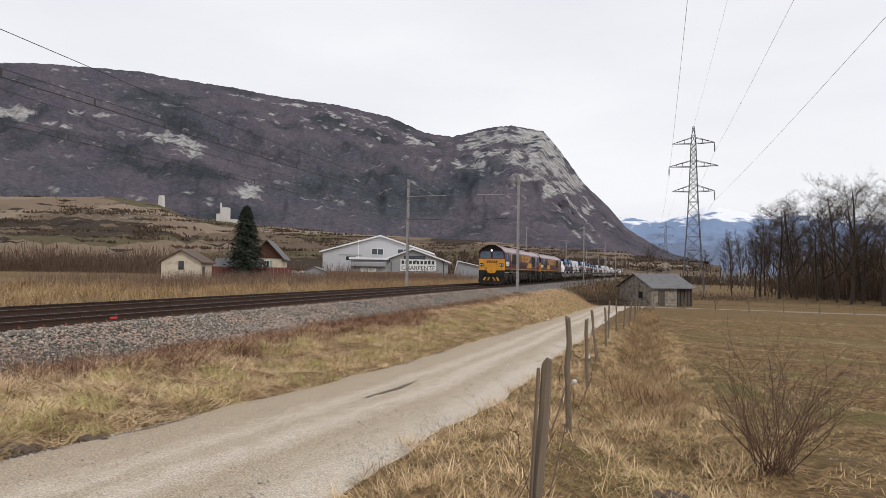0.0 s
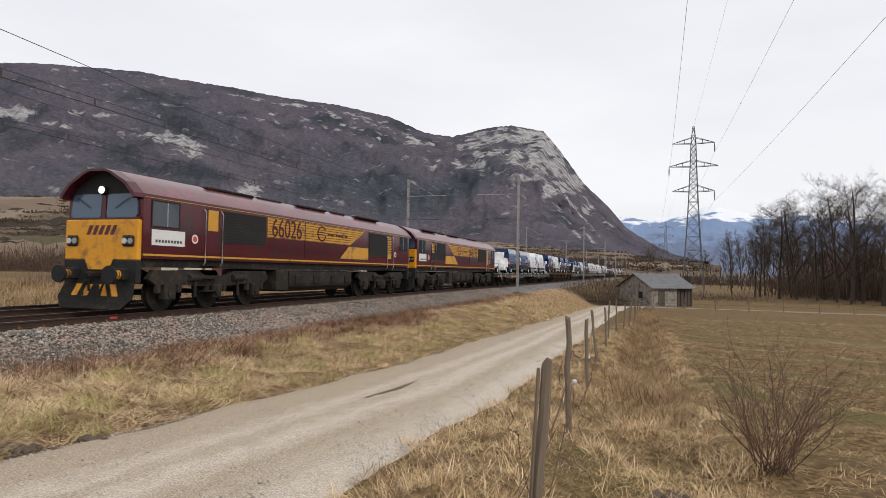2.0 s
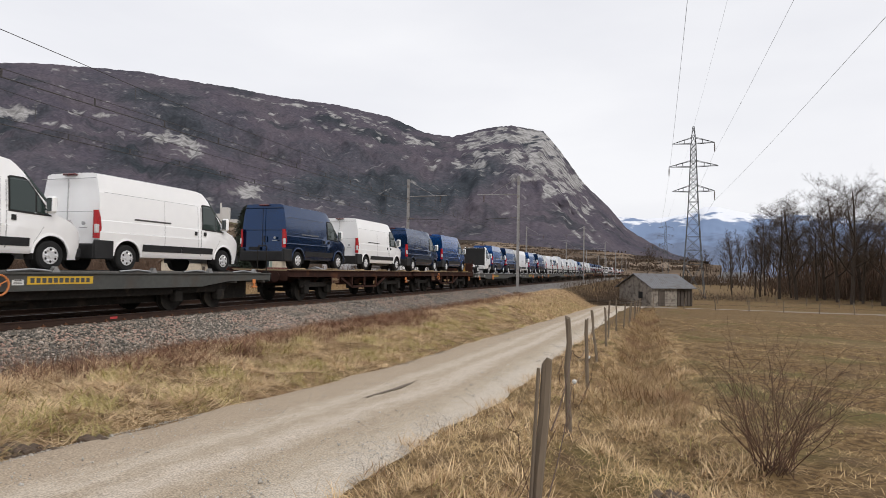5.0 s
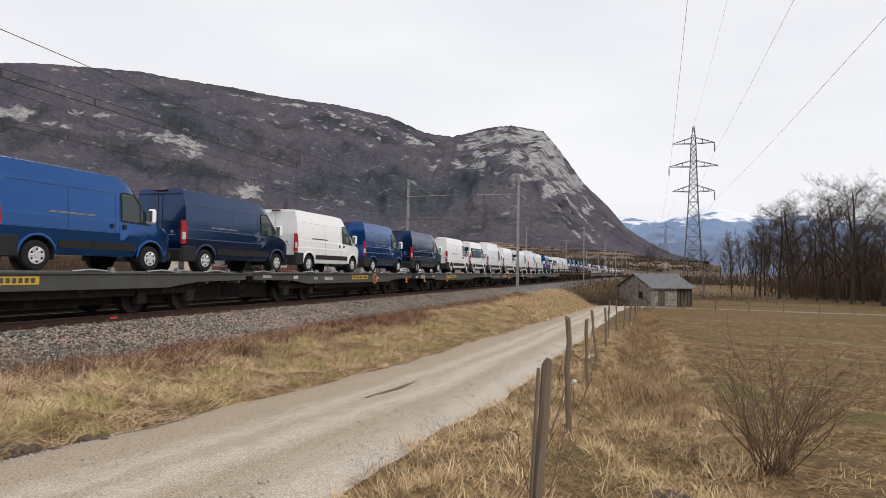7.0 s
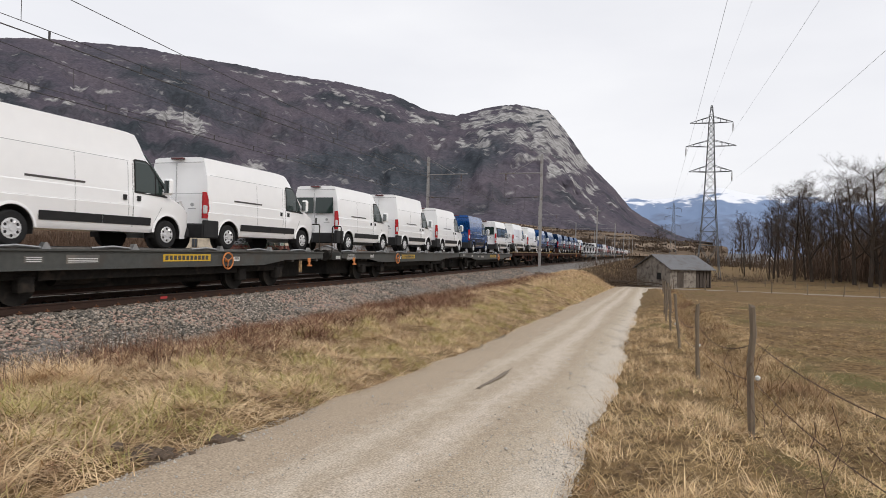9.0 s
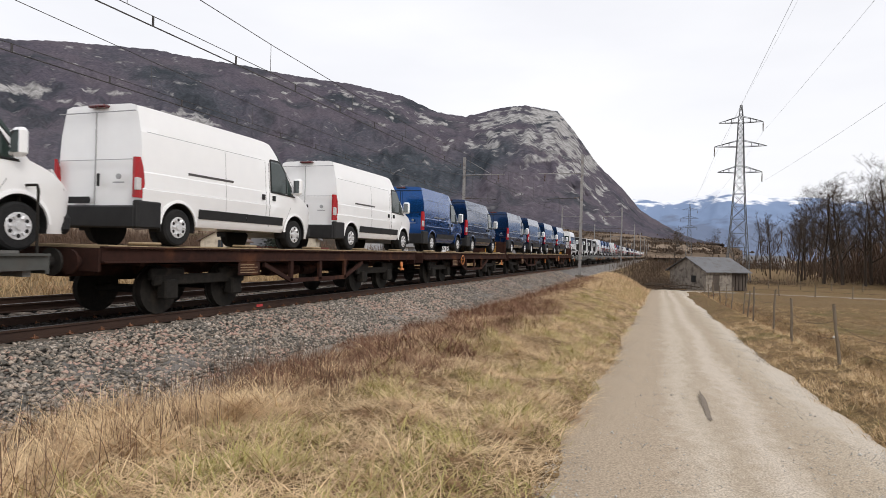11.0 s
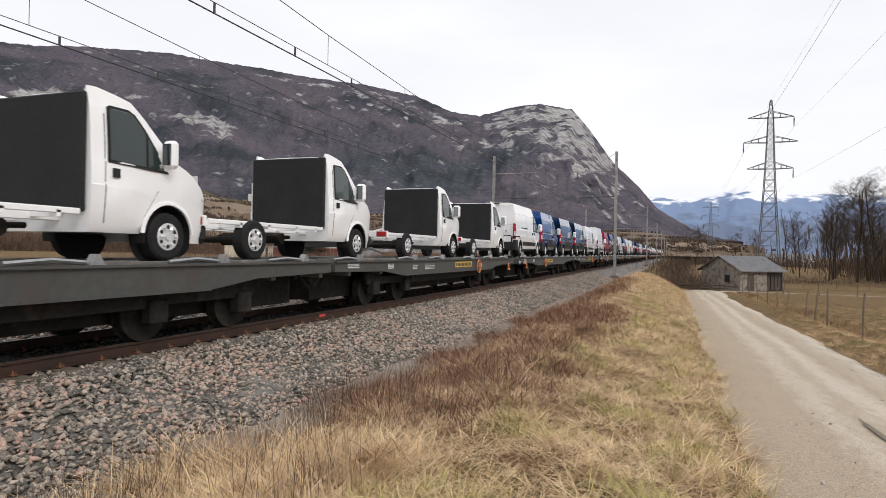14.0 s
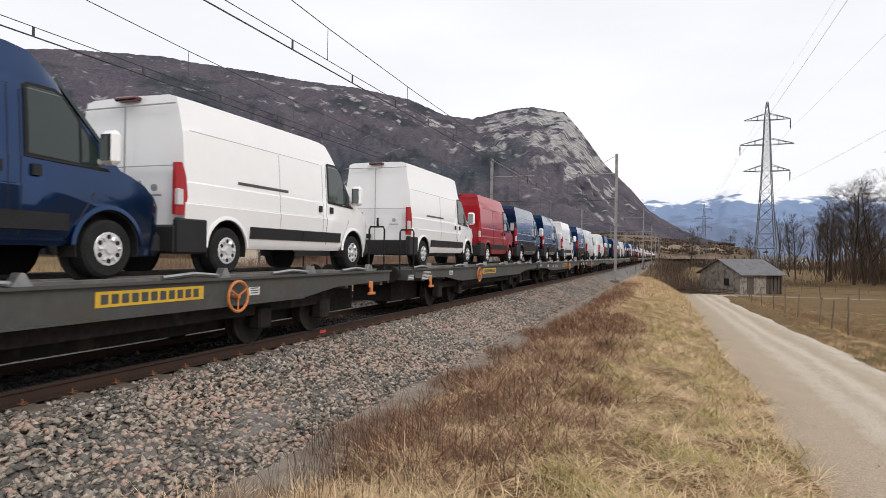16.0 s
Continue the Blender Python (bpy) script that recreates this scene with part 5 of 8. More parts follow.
def grey_wagon(L, wheel_from_end, buffers_start):
    """One half of an articulated car-carrier flat; wheel_from_end: handbrake wheel counted from the end, else from the start."""
    t = wagon_base(L, "long grey-green flat wagon carrying vans", M_WAGON, "car-carrying flat wagons", 1.13, (3.4, L - 3.4), 0.42)
    for sx in (1, -1):
        bm = bmesh.new()
        pts = [(0.0, 0.90), (0.0, 1.12), (L, 1.12), (L, 0.90), (L - 2.4, 0.86), (L - 3.6, 0.72), (3.6, 0.72), (2.4, 0.86)]
        x0 = sx * 1.27
        slab(bm, [(x0, y, z) for y, z in pts], (sx * 0.08, 0, 0))
        for z0, z1, w in ((1.10, 1.135, 0.055), (0.715, 0.74, 0.04)):
            slab(bm, [(sx * 1.35, y, z) for y, z in rect(0 if z0 > 1 else 3.6, L if z0 > 1 else L - 3.6, z0, z1)], (sx * w, 0, 0))
        part("sole_bar", bm, M_WAGON, t, "deep grey-green side girder")
    bm = bmesh.new()
    box(bm, -1.27, 1.27, 0.02, L - 0.02, 1.03, 1.10)
    for y in np.arange(0.8, L, 1.6):
        box(bm, -1.26, 1.26, y - 0.06, y + 0.06, 0.8, 1.03)
    part("deck", bm, M_DECK, t)
    bm = bmesh.new()
    # oversized dark boxes stand for gear and shade, and block the view beneath
    box(bm, -1.1, 1.1, 4.6, L - 4.6, 0.50, 0.8)
    box(bm, -0.55, 0.55, 0.3, L - 0.3, 0.26, 0.9)
    box(bm, -0.3, 0.3, 0.4, L - 0.4, 0.66, 0.86)
    tube(bm, (0.7, 5.2, 0.52), (0.7, 6.6, 0.52), 0.17, 0.17, 12)
    part("underframe", bm, M_GRIME, t, "grimy black underframe and brake gear, boxed deep to stand for shade")
    for sx in (1, -1):
        bm = bmesh.new()
        for q in (0.70, 1.14):
            x = sx * q
            box(bm, x - 0.03, x + 0.03, 0.3, L - 0.3, 1.10, 1.17, 0.008)
        part("wheel_guide", bm, M_DECK, t, "raised wheel guide rails")
    rng = random.Random(int(L * 10))
    bar_mesh = chock_mesh = None
    for k in range(6):
        y = 1.0 + k * (L - 2.0) / 5 + rng.uniform(-0.4, 0.4)
        if bar_mesh is None:
            bm = bmesh.new()
            path_tube(bm, [(1.2, -0.55, 1.16), (1.22, 0, 1.20), (1.18, 0.55, 1.16)], 0.03, 6)
            bar_mesh = part("lashing_bar", bm, M_STEEL, t, "grey lashing bar").data
            bm = bmesh.new()
            slab(bm, [(1.14, q, z) for q, z in ((-0.1, 1.13), (0.12, 1.13), (0.03, 1.27), (-0.02, 1.27))], (0.12, 0, 0))
            chock_mesh = part("wheel_chock", bm, M_STEEL, t, "grey wheel chock").data
            for ob in t.children:
                if ob.data in (bar_mesh, chock_mesh):
                    ob.matrix_basis = pose(0, y + (0.6 if ob.data is chock_mesh else 0), 0)
        else:
            shared("lashing_bar", bar_mesh, pose(0, y, 0), t)
            shared("wheel_chock", chock_mesh, pose(0, y + 0.6, 0), t)
    y0 = L - 7.8 if wheel_from_end else 6.1
    sign = plate("name_plate", rect(y0, y0 + 1.72, 0.86, 1.04), 1.352, M_SIGN, t, "yellow name plate with dark lettering bars")
    bm = bmesh.new()
    for k in range(11):
        ya = y0 + 0.07 + k * 0.145
        slab(bm, [(1.359, ya + q, z) for q, z in rect(0, 0.10, 0.895, 1.005)], (0.003, 0, 0))
    stuffed("lettering_bar", bm, M_WAGON, sign)
    yw = L - 5.45 if wheel_from_end else 5.4
    bm = bmesh.new()
    for i in range(20):
        a, b = 2 * math.pi * i / 20, 2 * math.pi * (i + 1) / 20
        tube(bm, (1.44, yw + 0.22 * math.cos(a), 0.86 + 0.22 * math.sin(a)), (1.44, yw + 0.22 * math.cos(b), 0.86 + 0.22 * math.sin(b)), 0.022, 0.022, 6, False)
    for i in range(3):
        a = 2 * math.pi * i / 3 + 0.5
        tube(bm, (1.44, yw, 0.86), (1.44, yw + 0.21 * math.cos(a), 0.86 + 0.21 * math.sin(a)), 0.014, 0.014, 5)
    tube(bm, (1.35, yw, 0.86), (1.46, yw, 0.86), 0.035, 0.035, 8)
    part("handbrake_wheel", bm, M_ORANGE, t, "orange handbrake wheel")
    for k, (ya, yb, za, zb, mat) in enumerate(((yw + 0.35, yw + 0.62, 0.85, 0.97, M_WHITE), (yw - 5.0, yw - 4.2, 0.84, 1.02, M_DECK), (yw - 5.9, yw - 5.5, 0.86, 1.0, M_DECK), (2.6, 2.9, 0.92, 1.04, M_WHITE), (0.5, 1.1, 0.95, 1.06, M_DECK))):
        lab = plate("label_plate", rect(ya, yb, za, zb), 1.352, mat, t, "small stencilled label plate")
        bm = bmesh.new()
        for q in range(3):
            slab(bm, [(1.359, y, z) for y, z in rect(ya + 0.04, yb - 0.04, za + 0.025 + q * 0.036, za + 0.04 + q * 0.036)], (0.002, 0, 0))
        stuffed("print", bm, M_INK if mat is M_WHITE else M_WHITE, lab)
    tie_hook(t, 1.0 if buffers_start else L - 1.0, 0.66)
    ends = [(0.0, -1)] if buffers_start else [(L, 1)]
    for ye, s in ends:
        for sx in (1, -1):
            bm = bmesh.new()
            path_tube(bm, [(sx * 1.25, ye - s * 0.1, 1.1), (sx * 1.25, ye - s * 0.1, 2.05), (sx * 1.22, ye - s * 0.1, 2.12), (sx * 0.9, ye - s * 0.1, 2.12), (sx * 0.87, ye - s * 0.1, 2.05), (sx * 0.87, ye - s * 0.1, 1.1)], 0.022, 6)
            part("end_handrail", bm, M_GRIME, t, "dark hoop handrail")
            bm = bmesh.new()
            tube(bm, (sx * 0.87, ye, 1.0), (sx * 0.87, ye + s * 0.42, 1.0), 0.10, 0.10, 12)
            tube(bm, (sx * 0.87, ye + s * 0.42, 1.0), (sx * 0.87, ye + s * 0.47, 1.0), 0.22, 0.21, 16)
            part("buffer", bm, M_GRIME, t)
        bm = bmesh.new()
        box(bm, -1.3, 1.3, min(ye, ye + s * 0.06), max(ye, ye + s * 0.06), 0.84, 1.10)
        tube(bm, (0, ye, 0.95), (0, ye + s * 0.6, 0.92), 0.05, 0.05, 8)
        part("head_stock", bm, M_WAGON, t)
    bm = bmesh.new()
    ye, s = (L, 1) if buffers_start else (0, -1)
    box(bm, -0.35, 0.35, min(ye, ye + s * 0.3), max(ye, ye + s * 0.3), 0.7, 0.95, 0.02)
    part("articulation", bm, M_GRIME, t)
    bm = bmesh.new()
    path_tube(bm, [(0.8, ye - s * 0.4, 0.85), (0.82, ye, 0.55), (0.8, ye + s * 0.2, 0.8)], 0.03, 6)
    part("brake_hose", bm, M_BLACK, t)
    return t


def tie_hook(t, y, z):
    """An orange lashing hook under the side girder."""
    bm = bmesh.new()
    box(bm, 1.36, 1.39, y - 0.09, y + 0.09, z + 0.12, z + 0.26, 0.012)
    box(bm, 1.36, 1.41, y - 0.045, y + 0.045, z + 0.02, z + 0.14, 0.012)
    box(bm, 1.36, 1.43, y - 0.13, y + 0.13, z - 0.03, z + 0.03, 0.012)
    part("lashing_hook", bm, M_ORANGE, t, "orange lashing hook")


def brown_wagon(L, with_wheel):
    t = wagon_base(L, "rusty brown flat wagon with trussed side girder", M_BROWN, "brown flat wagons", 1.27, (2.7, L - 2.7), 0.45)
    for sx in (1, -1):
        bm = bmesh.new()
        slab(bm, [(sx * 1.27, y, z) for y, z in rect(0, L, 0.99, 1.24)], (sx * 0.05, 0, 0))
        for z0 in (0.985, 1.225):
            slab(bm, [(sx * 1.27, y, z) for y, z in rect(0, L, z0, z0 + 0.03)], (sx * 0.12, 0, 0))
        x0, dx = sx * 1.30, sx * 0.07
        for pts in ([(4.3, 0.97), (4.3, 0.87), (5.4, 0.47), (5.4, 0.57)], [(L - 4.3, 0.97), (L - 4.3, 0.87), (L - 5.4, 0.47), (L - 5.4, 0.57)], rect(5.4, L - 5.4, 0.47, 0.57)):
            slab(bm, [(x0, y, z) for y, z in pts], (dx, 0, 0))
        for y in (5.4, 6.75, L - 5.4):
            slab(bm, [(x0, yy, z) for yy, z in rect(y - 0.06, y + 0.06, 0.5, 1.0)], (dx, 0, 0))
        part("truss_girder", bm, M_BROWN, t, "rusty trussed side girder")
    bm = bmesh.new()
    box(bm, -1.27, 1.27, 0.02, L - 0.02, 1.12, 1.22)
    for y in np.arange(0.9, L, 1.5):
        box(bm, -1.25, 1.25, y - 0.05, y + 0.05, 0.92, 1.12)
    box(bm, -0.2, 0.2, 0.3, L - 0.3, 0.72, 1.1)
    tube(bm, (0.5, 5.6, 0.75), (0.5, 6.9, 0.75), 0.16, 0.16, 12)
    tube(bm, (0.4, 7.3, 0.72), (0.4, 7.9, 0.72), 0.13, 0.13, 12)
    part("deck", bm, M_BROWN, t)
    rng = random.Random(7)
    plank = None
    n = int(L / 0.42)
    for k in range(n):
        bm = bmesh.new()
        y = 0.15 + k * (L - 0.3) / n
        box(bm, -1.30 + rng.uniform(-0.03, 0.03), 1.34 + rng.uniform(-0.06, 0.05), y, y + 0.37, 1.222, 1.265 + rng.uniform(0, 0.02), 0.006)
        part("plank", bm, M_PLANK, t)
    bm = bmesh.new()
    for k in range(5):
        y = 1.0 + k * (L - 2.0) / 4
        box(bm, 1.0, 1.34, y - 0.2, y + 0.25, 1.285, 1.34, 0.02, pose(0, 0, 0, 0, 0, 1.0))
    part("wheel_chock", bm, M_PLANK, t, "wooden wheel chocks")
    lab = plate("label_plate", rect(3.35, 4.1, 0.70, 0.97), 1.372, M_BROWN, t, "brown label plate with pale stencilling")
    bm = bmesh.new()
    for q in range(4):
        slab(bm, [(1.379, y, z) for y, z in rect(3.42, 4.02 - 0.12 * (q % 2), 0.745 + q * 0.055, 0.76 + q * 0.055)], (0.003, 0, 0))
    stuffed("print", bm, M_PLANK, lab)
    for ye, s in ((0, -1), (L, 1)):
        bm = bmesh.new()
        box(bm, -1.3, 1.3, min(ye, ye + s * 0.05), max(ye, ye + s * 0.05), 0.85, 1.22)
        for sx in (1, -1):
            tube(bm, (sx * 0.87, ye, 1.0), (sx * 0.87, ye + s * 0.20, 1.0), 0.10, 0.10, 12)
            tube(bm, (sx * 0.87, ye + s * 0.18, 1.0), (sx * 0.87, ye + s * 0.22, 1.0), 0.2, 0.2, 14)
        part("head_stock", bm, M_BROWN, t)
    tie_hook(t, L - 1.35, 0.66)
    if not with_wheel:
        return t
    # end board with an ochre stripe and a red hoop beside it
    bm = bmesh.new()
    box(bm, -1.28, 1.28, L - 0.14, L - 0.08, 1.20, 1.95, 0.012)
    for x in (-1.24, -0.62, 1.24):
        box(bm, x - 0.03, x + 0.03, L - 0.17, L - 0.05, 1.20, 1.96)
    board = part("end_board", bm, M_BROWN, t, "brown steel end board with an ochre stripe")
    bm = bmesh.new()
    box(bm, 0.08, 0.72, L - 0.148, L - 0.136, 1.24, 1.93)
    part("stripe", bm, M_GOLD, board, "ochre painted stripe")
    bm = bmesh.new()
    path_tube(bm, [(1.28, L - 0.02, 1.15), (1.28, L - 0.02, 2.15), (1.24, L - 0.02, 2.22), (0.98, L - 0.02, 2.22), (0.94, L - 0.02, 2.15), (0.94, L - 0.02, 1.15)], 0.022, 6)
    part("end_handrail", bm, M_BROWN, t, "red-brown hoop handrail")
    bm = bmesh.new()
    for i in range(16):
        a, b = 2 * math.pi * i / 16, 2 * math.pi * (i + 1) / 16
        tube(bm, (1.42, 4.7 + 0.2 * math.cos(a), 0.95 + 0.2 * math.sin(a)), (1.42, 4.7 + 0.2 * math.cos(b), 0.95 + 0.2 * math.sin(b)), 0.02, 0.02, 5, False)
    tube(bm, (1.3, 4.7, 0.95), (1.43, 4.7, 0.95), 0.03, 0.03, 6)
    part("handbrake_wheel", bm, M_ORANGE, t, "orange handbrake wheel")
    return t


# ---- vans ----
SIDE_Z = [0.33, 0.47, 0.75, 1.0, 1.022, 1.30, 1.322, 1.5, 1.8, 2.03, 2.045, 2.16, 2.3]
SIDE_X = [0.93, 0.985, 1.008, 1.026, 1.008, 1.006, 0.992, 0.986, 0.966, 0.944, 0.930, 0.912, 0.880]
NOSE_D = [0.0, 0.05, 0.16, 0.36, 0.60, 0.85, 1.2, 1.7, 9.0]
NOSE_K = [0.76, 0.85, 0.91, 0.955, 0.975, 0.985, 0.99, 1.0, 1.0]


def half_width(z):
    return float(np.interp(z, SIDE_Z, SIDE_X))


def van_shell(L, y_from, H=2.45):
    """Body rings from the tail to the nose: a straight roof, a short raked windscreen and a stubby bonnet."""
    top = min(2.29, H - 0.10)
    st = [(0.0, H - 0.09), (0.03, H - 0.035), (0.10, H - 0.008), (0.4, H), (0.55, H), (1.5, H), (2.2, H), (L - 2.5, H), (L - 2.12, H - 0.01), (L - 1.90, H - 0.04), (L - 1.76, top + (H - 0.04 - top) * 0.62), (L - 1.58, top),
          (L - 1.40, top - (top - 1.42) * 0.225), (L - 0.82, 1.42), (L - 0.62, 1.345), (L - 0.42, 1.25), (L - 0.22, 1.10), (L - 0.10, 0.96), (L - 0.03, 0.82), (L, 0.66)]
    st = [s for s in st if s[0] > y_from + 0.05]
    if y_from > 0:
        st.insert(0, (y_from, H - 0.02))
    else:
        st.insert(0, (0.0, H - 0.09))
    rings = []
    for y, h in st:
        k = float(np.interp(L - y, NOSE_D, NOSE_K)) * (0.975 if y < 0.01 else (0.993 if y < 0.05 else 1.0))
        ring = []
        for z, x in zip(SIDE_Z, SIDE_X):
            zz = z if z <= 0.6 else 0.6 + (z - 0.6) * (h - 0.6) / (H - 0.6)
            ring.append((half_width(zz if h > 1.5 else min(zz, 1.0)) * k, zz))
        ring += [(0.83 * k, h - 0.05 * (h / H)), (0.70 * k, h - 0.012), (0.0, h)]
        full = ring + [(-x, z) for x, z in ring[-2::-1]]
        zb = 0.38 if y < L - 0.5 else 0.26
        full[0], full[-1] = (full[0][0], zb), (full[-1][0], zb)
        rings.append([(x, y, z) for x, z in full])
    return rings[1:] if y_from == 0 else rings


def cut_wells(ob, wheels, r=0.455):
    """Cuts the wheel wells out of a body."""
    bm = bmesh.new()
    for y in wheels:
        for sx in (1, -1):
            tube(bm, (sx * 0.70, y, 0.365), (sx * 1.3, y, 0.365), r, r, 28)
            bmesh.ops.recalc_face_normals(bm, faces=bm.faces)
    me = bpy.data.meshes.new("well")
    bm.to_mesh(me)
    bm.free()
    cutter = bpy.data.objects.new("well", me)
    bpy.context.collection.objects.link(cutter)
    mod = ob.modifiers.new("wells", "BOOLEAN")
    mod.operation, mod.object, mod.solver = "DIFFERENCE", cutter, "EXACT"
    done = bpy.data.meshes.new_from_object(ob.evaluated_get(bpy.context.evaluated_depsgraph_get()))
    ob.modifiers.clear()
    ob.data = done
    bpy.data.objects.remove(cutter)
    return ob


def side_plate(name, poly, mat, parent, label="", lift=0.006, t=0.006, side=1, nose=None):
    """A plate that follows the van's pressed side; points are (y, z); nose: the y of the van's nose."""
    bm = bmesh.new()
    bm.faces.new([bm.verts.new((0, y, z)) for y, z in poly])
    zs = [z for _, z in poly]
    for z in SIDE_Z:
        if min(zs) + 0.002 < z < max(zs) - 0.002:
            bmesh.ops.bisect_plane(bm, geom=bm.verts[:] + bm.edges[:] + bm.faces[:], plane_co=(0, 0, z), plane_no=(0, 0, 1))

    def out(v):
        k = 1.0 if nose is None else float(np.interp(nose - v.co.y, NOSE_D, NOSE_K))
        return half_width(v.co.z) * k + lift

    for v in bm.verts:
        v.co.x = side * out(v)
    made = bmesh.ops.extrude_face_region(bm, geom=bm.faces[:])["geom"]
    for v in made:
        if isinstance(v, bmesh.types.BMVert):
            v.co.x += side * t
    bmesh.ops.recalc_face_normals(bm, faces=bm.faces)
    return part(name, bm, mat, parent, label)


def side_seam(name, y0, y1, z0, z1, mat, parent, lift, t, side):
    """A narrow upright line that keeps to the pressed side, ledge by ledge."""
    return side_plate(name, rect(y0, y1, z0, z1), mat, parent, "", lift, t, side)


def wheel_parts(t, y, x_in, r=0.352):
    for sx in (1, -1):
        bm = bmesh.new()
        tube(bm, (sx * (x_in - 0.22), y, r), (sx * (x_in - 0.03), y, r), r, r, 20)
        tube(bm, (sx * (x_in - 0.03), y, r), (sx * x_in, y, r), r, r - 0.035, 20)
        tyre = smooth(part("wheel", bm, M_TYRE, t))
        bm = bmesh.new()
        tube(bm, (sx * (x_in - 0.01), y, r), (sx * (x_in + 0.004), y, r), 0.215, 0.20, 16)
        tube(bm, (sx * x_in, y, r), (sx * (x_in + 0.03), y, r), 0.07, 0.055, 10)
        for k in range(6):
            a = 2 * math.pi * k / 6
            tube(bm, (sx * (x_in + 0.004), y + 0.11 * math.cos(a), r + 0.11 * math.sin(a)), (sx * (x_in + 0.014), y + 0.16 * math.cos(a), r + 0.16 * math.sin(a)), 0.03, 0.022, 6)
        rim = part("rim", bm, M_RIM, tyre, "silver wheel rim")
        bm = bmesh.new()
        for k in range(6):
            a = 2 * math.pi * (k + 0.5) / 6
            tube(bm, (sx * (x_in + 0.002), y + 0.145 * math.cos(a), r + 0.145 * math.sin(a)), (sx * (x_in + 0.0065), y + 0.145 * math.cos(a), r + 0.145 * math.sin(a)), 0.032, 0.032, 8)
        stuffed("rim_slots", bm, M_BLACK, tyre)


def arch(t, y, mat_ring):
    """Black liner inside the wheel well, and the pressed lip round it."""
    for sx in (1, -1):
        bm = bmesh.new()
        q = [-0.25 + (math.pi + 0.5) * i / 18 for i in range(19)]
        loft(bm, [[(sx * x, y + r * math.cos(a), 0.365 + r * math.sin(a)) for x, r in ((0.74, 0.451), (1.002, 0.451), (1.002, 0.438), (0.74, 0.438))] for a in q])
        tube(bm, (sx * 0.712, y, 0.365), (sx * 0.742, y, 0.365), 0.445, 0.445, 24)
        part("wheel_liner", bm, M_BLACK, t)
        bm = bmesh.new()
        loft(bm, [[(sx * d, y + r * math.cos(a), 0.365 + r * math.sin(a)) for r, d in ((0.454, 1.005), (0.454, 1.030), (0.468, 1.031), (0.51, 1.021), (0.51, 1.005))] for a in [math.pi * (0.02 + 0.96 * i / 16) for i in range(17)]])
        smooth(part("arch_lip", bm, mat_ring, t), 50)


def cab_details(t, L, colour, H, cab=False):
    paint = PAINT[colour]
    rear = L - 2.02
    hi = min(2.07, H - 0.20)
    for s in (1, -1):
        side_plate("window_surround", [(rear, 1.31), (L - 0.96, 1.27), (L - 1.10, 1.50), (L - 1.38, 1.86), (L - 1.56, hi), (L - 1.64, hi + 0.04), (rear + 0.06, hi + 0.04), (rear, hi)], M_BLACK, t, "", 0.008, 0.004, s, L)
        side_plate("door_window", [(rear + 0.04, 1.35), (L - 1.38, 1.325), (L - 1.38, 1.80), (L - 1.58, hi - 0.03), (L - 1.66, hi), (rear + 0.08, hi), (rear + 0.04, hi - 0.04)], M_VAN_GLASS, t, "tinted door window", 0.012, 0.005, s, L)
        side_plate("quarter_window", [(L - 1.34, 1.325), (L - 1.03, 1.31), (L - 1.13, 1.48), (L - 1.32, 1.73), (L - 1.34, 1.74)], M_VAN_GLASS, t, "", 0.012, 0.005, s, L)
        side_plate("door_handle", rect(rear + 0.07, rear + 0.17, 1.12, 1.24), M_CLAD, t, "", 0.004, 0.03, s, L)
        side_seam("door_seam", rear - 0.045, rear - 0.033, 0.5, 2.0 if not cab else 1.95, M_BLACK, t, -0.001, 0.004, s)
        side_plate("door_seam", [(L - 1.40, 0.62), (L - 1.39, 0.62), (L - 1.02, 1.24), (L - 1.03, 1.24)], M_SEAM if colour == "white" else M_INK, t, "", -0.002, 0.005, s, L)
        y = L - 1.10
        bm = bmesh.new()
        xa, xb = (1.04, 1.27) if s > 0 else (-1.27, -1.04)
        box(bm, xa, xb, y - 0.06, y + 0.09, 1.33, 1.74, 0.05)
        tube(bm, (s * 0.96, y, 1.36), (s * 1.1, y, 1.42), 0.035, 0.03, 6)
        mirror = part("mirror", bm, PAINT["white"] if colour in ("navy", "blue") else (M_CLAD if colour == "red" else paint), t, "door mirror")
        bm = bmesh.new()
        box(bm, xa + 0.035, xb - 0.035, y - 0.066, y - 0.058, 1.38, 1.69)
        part("mirror_glass", bm, M_MIRROR, mirror)
        if not cab:
            side_plate("door_moulding", rect(L - 2.9, L - 1.50, 0.55, 0.74), M_CLAD, t, "black plastic side moulding", 0.004, 0.014, s, L)
        bm = bmesh.new()
        slab(bm, [(s * 0.70, L - 0.07, 0.93), (s * 0.91, L - 0.20, 0.92), (s * 0.955, L - 0.50, 1.22), (s * 0.90, L - 0.42, 1.24), (s * 0.78, L - 0.20, 1.09)], (s * 0.03, 0.02, 0.01))
        part("headlamp", bm, M_TAIL_W, t)
    bm = bmesh.new()
    top = min(2.29, H - 0.10)
    slab(bm, [(0.80, L - 1.56, top - 0.03), (-0.80, L - 1.56, top - 0.03), (-0.90, L - 0.86, 1.462), (0.90, L - 0.86, 1.462)], (0, 0.03, 0.028))
    part("windscreen", bm, M_VAN_GLASS, t)
    bm = bmesh.new()
    box(bm, -0.90, 0.90, L - 0.20, L + 0.03, 0.26, 0.60, 0.08)
    part("front_bumper", bm, M_CLAD, t)


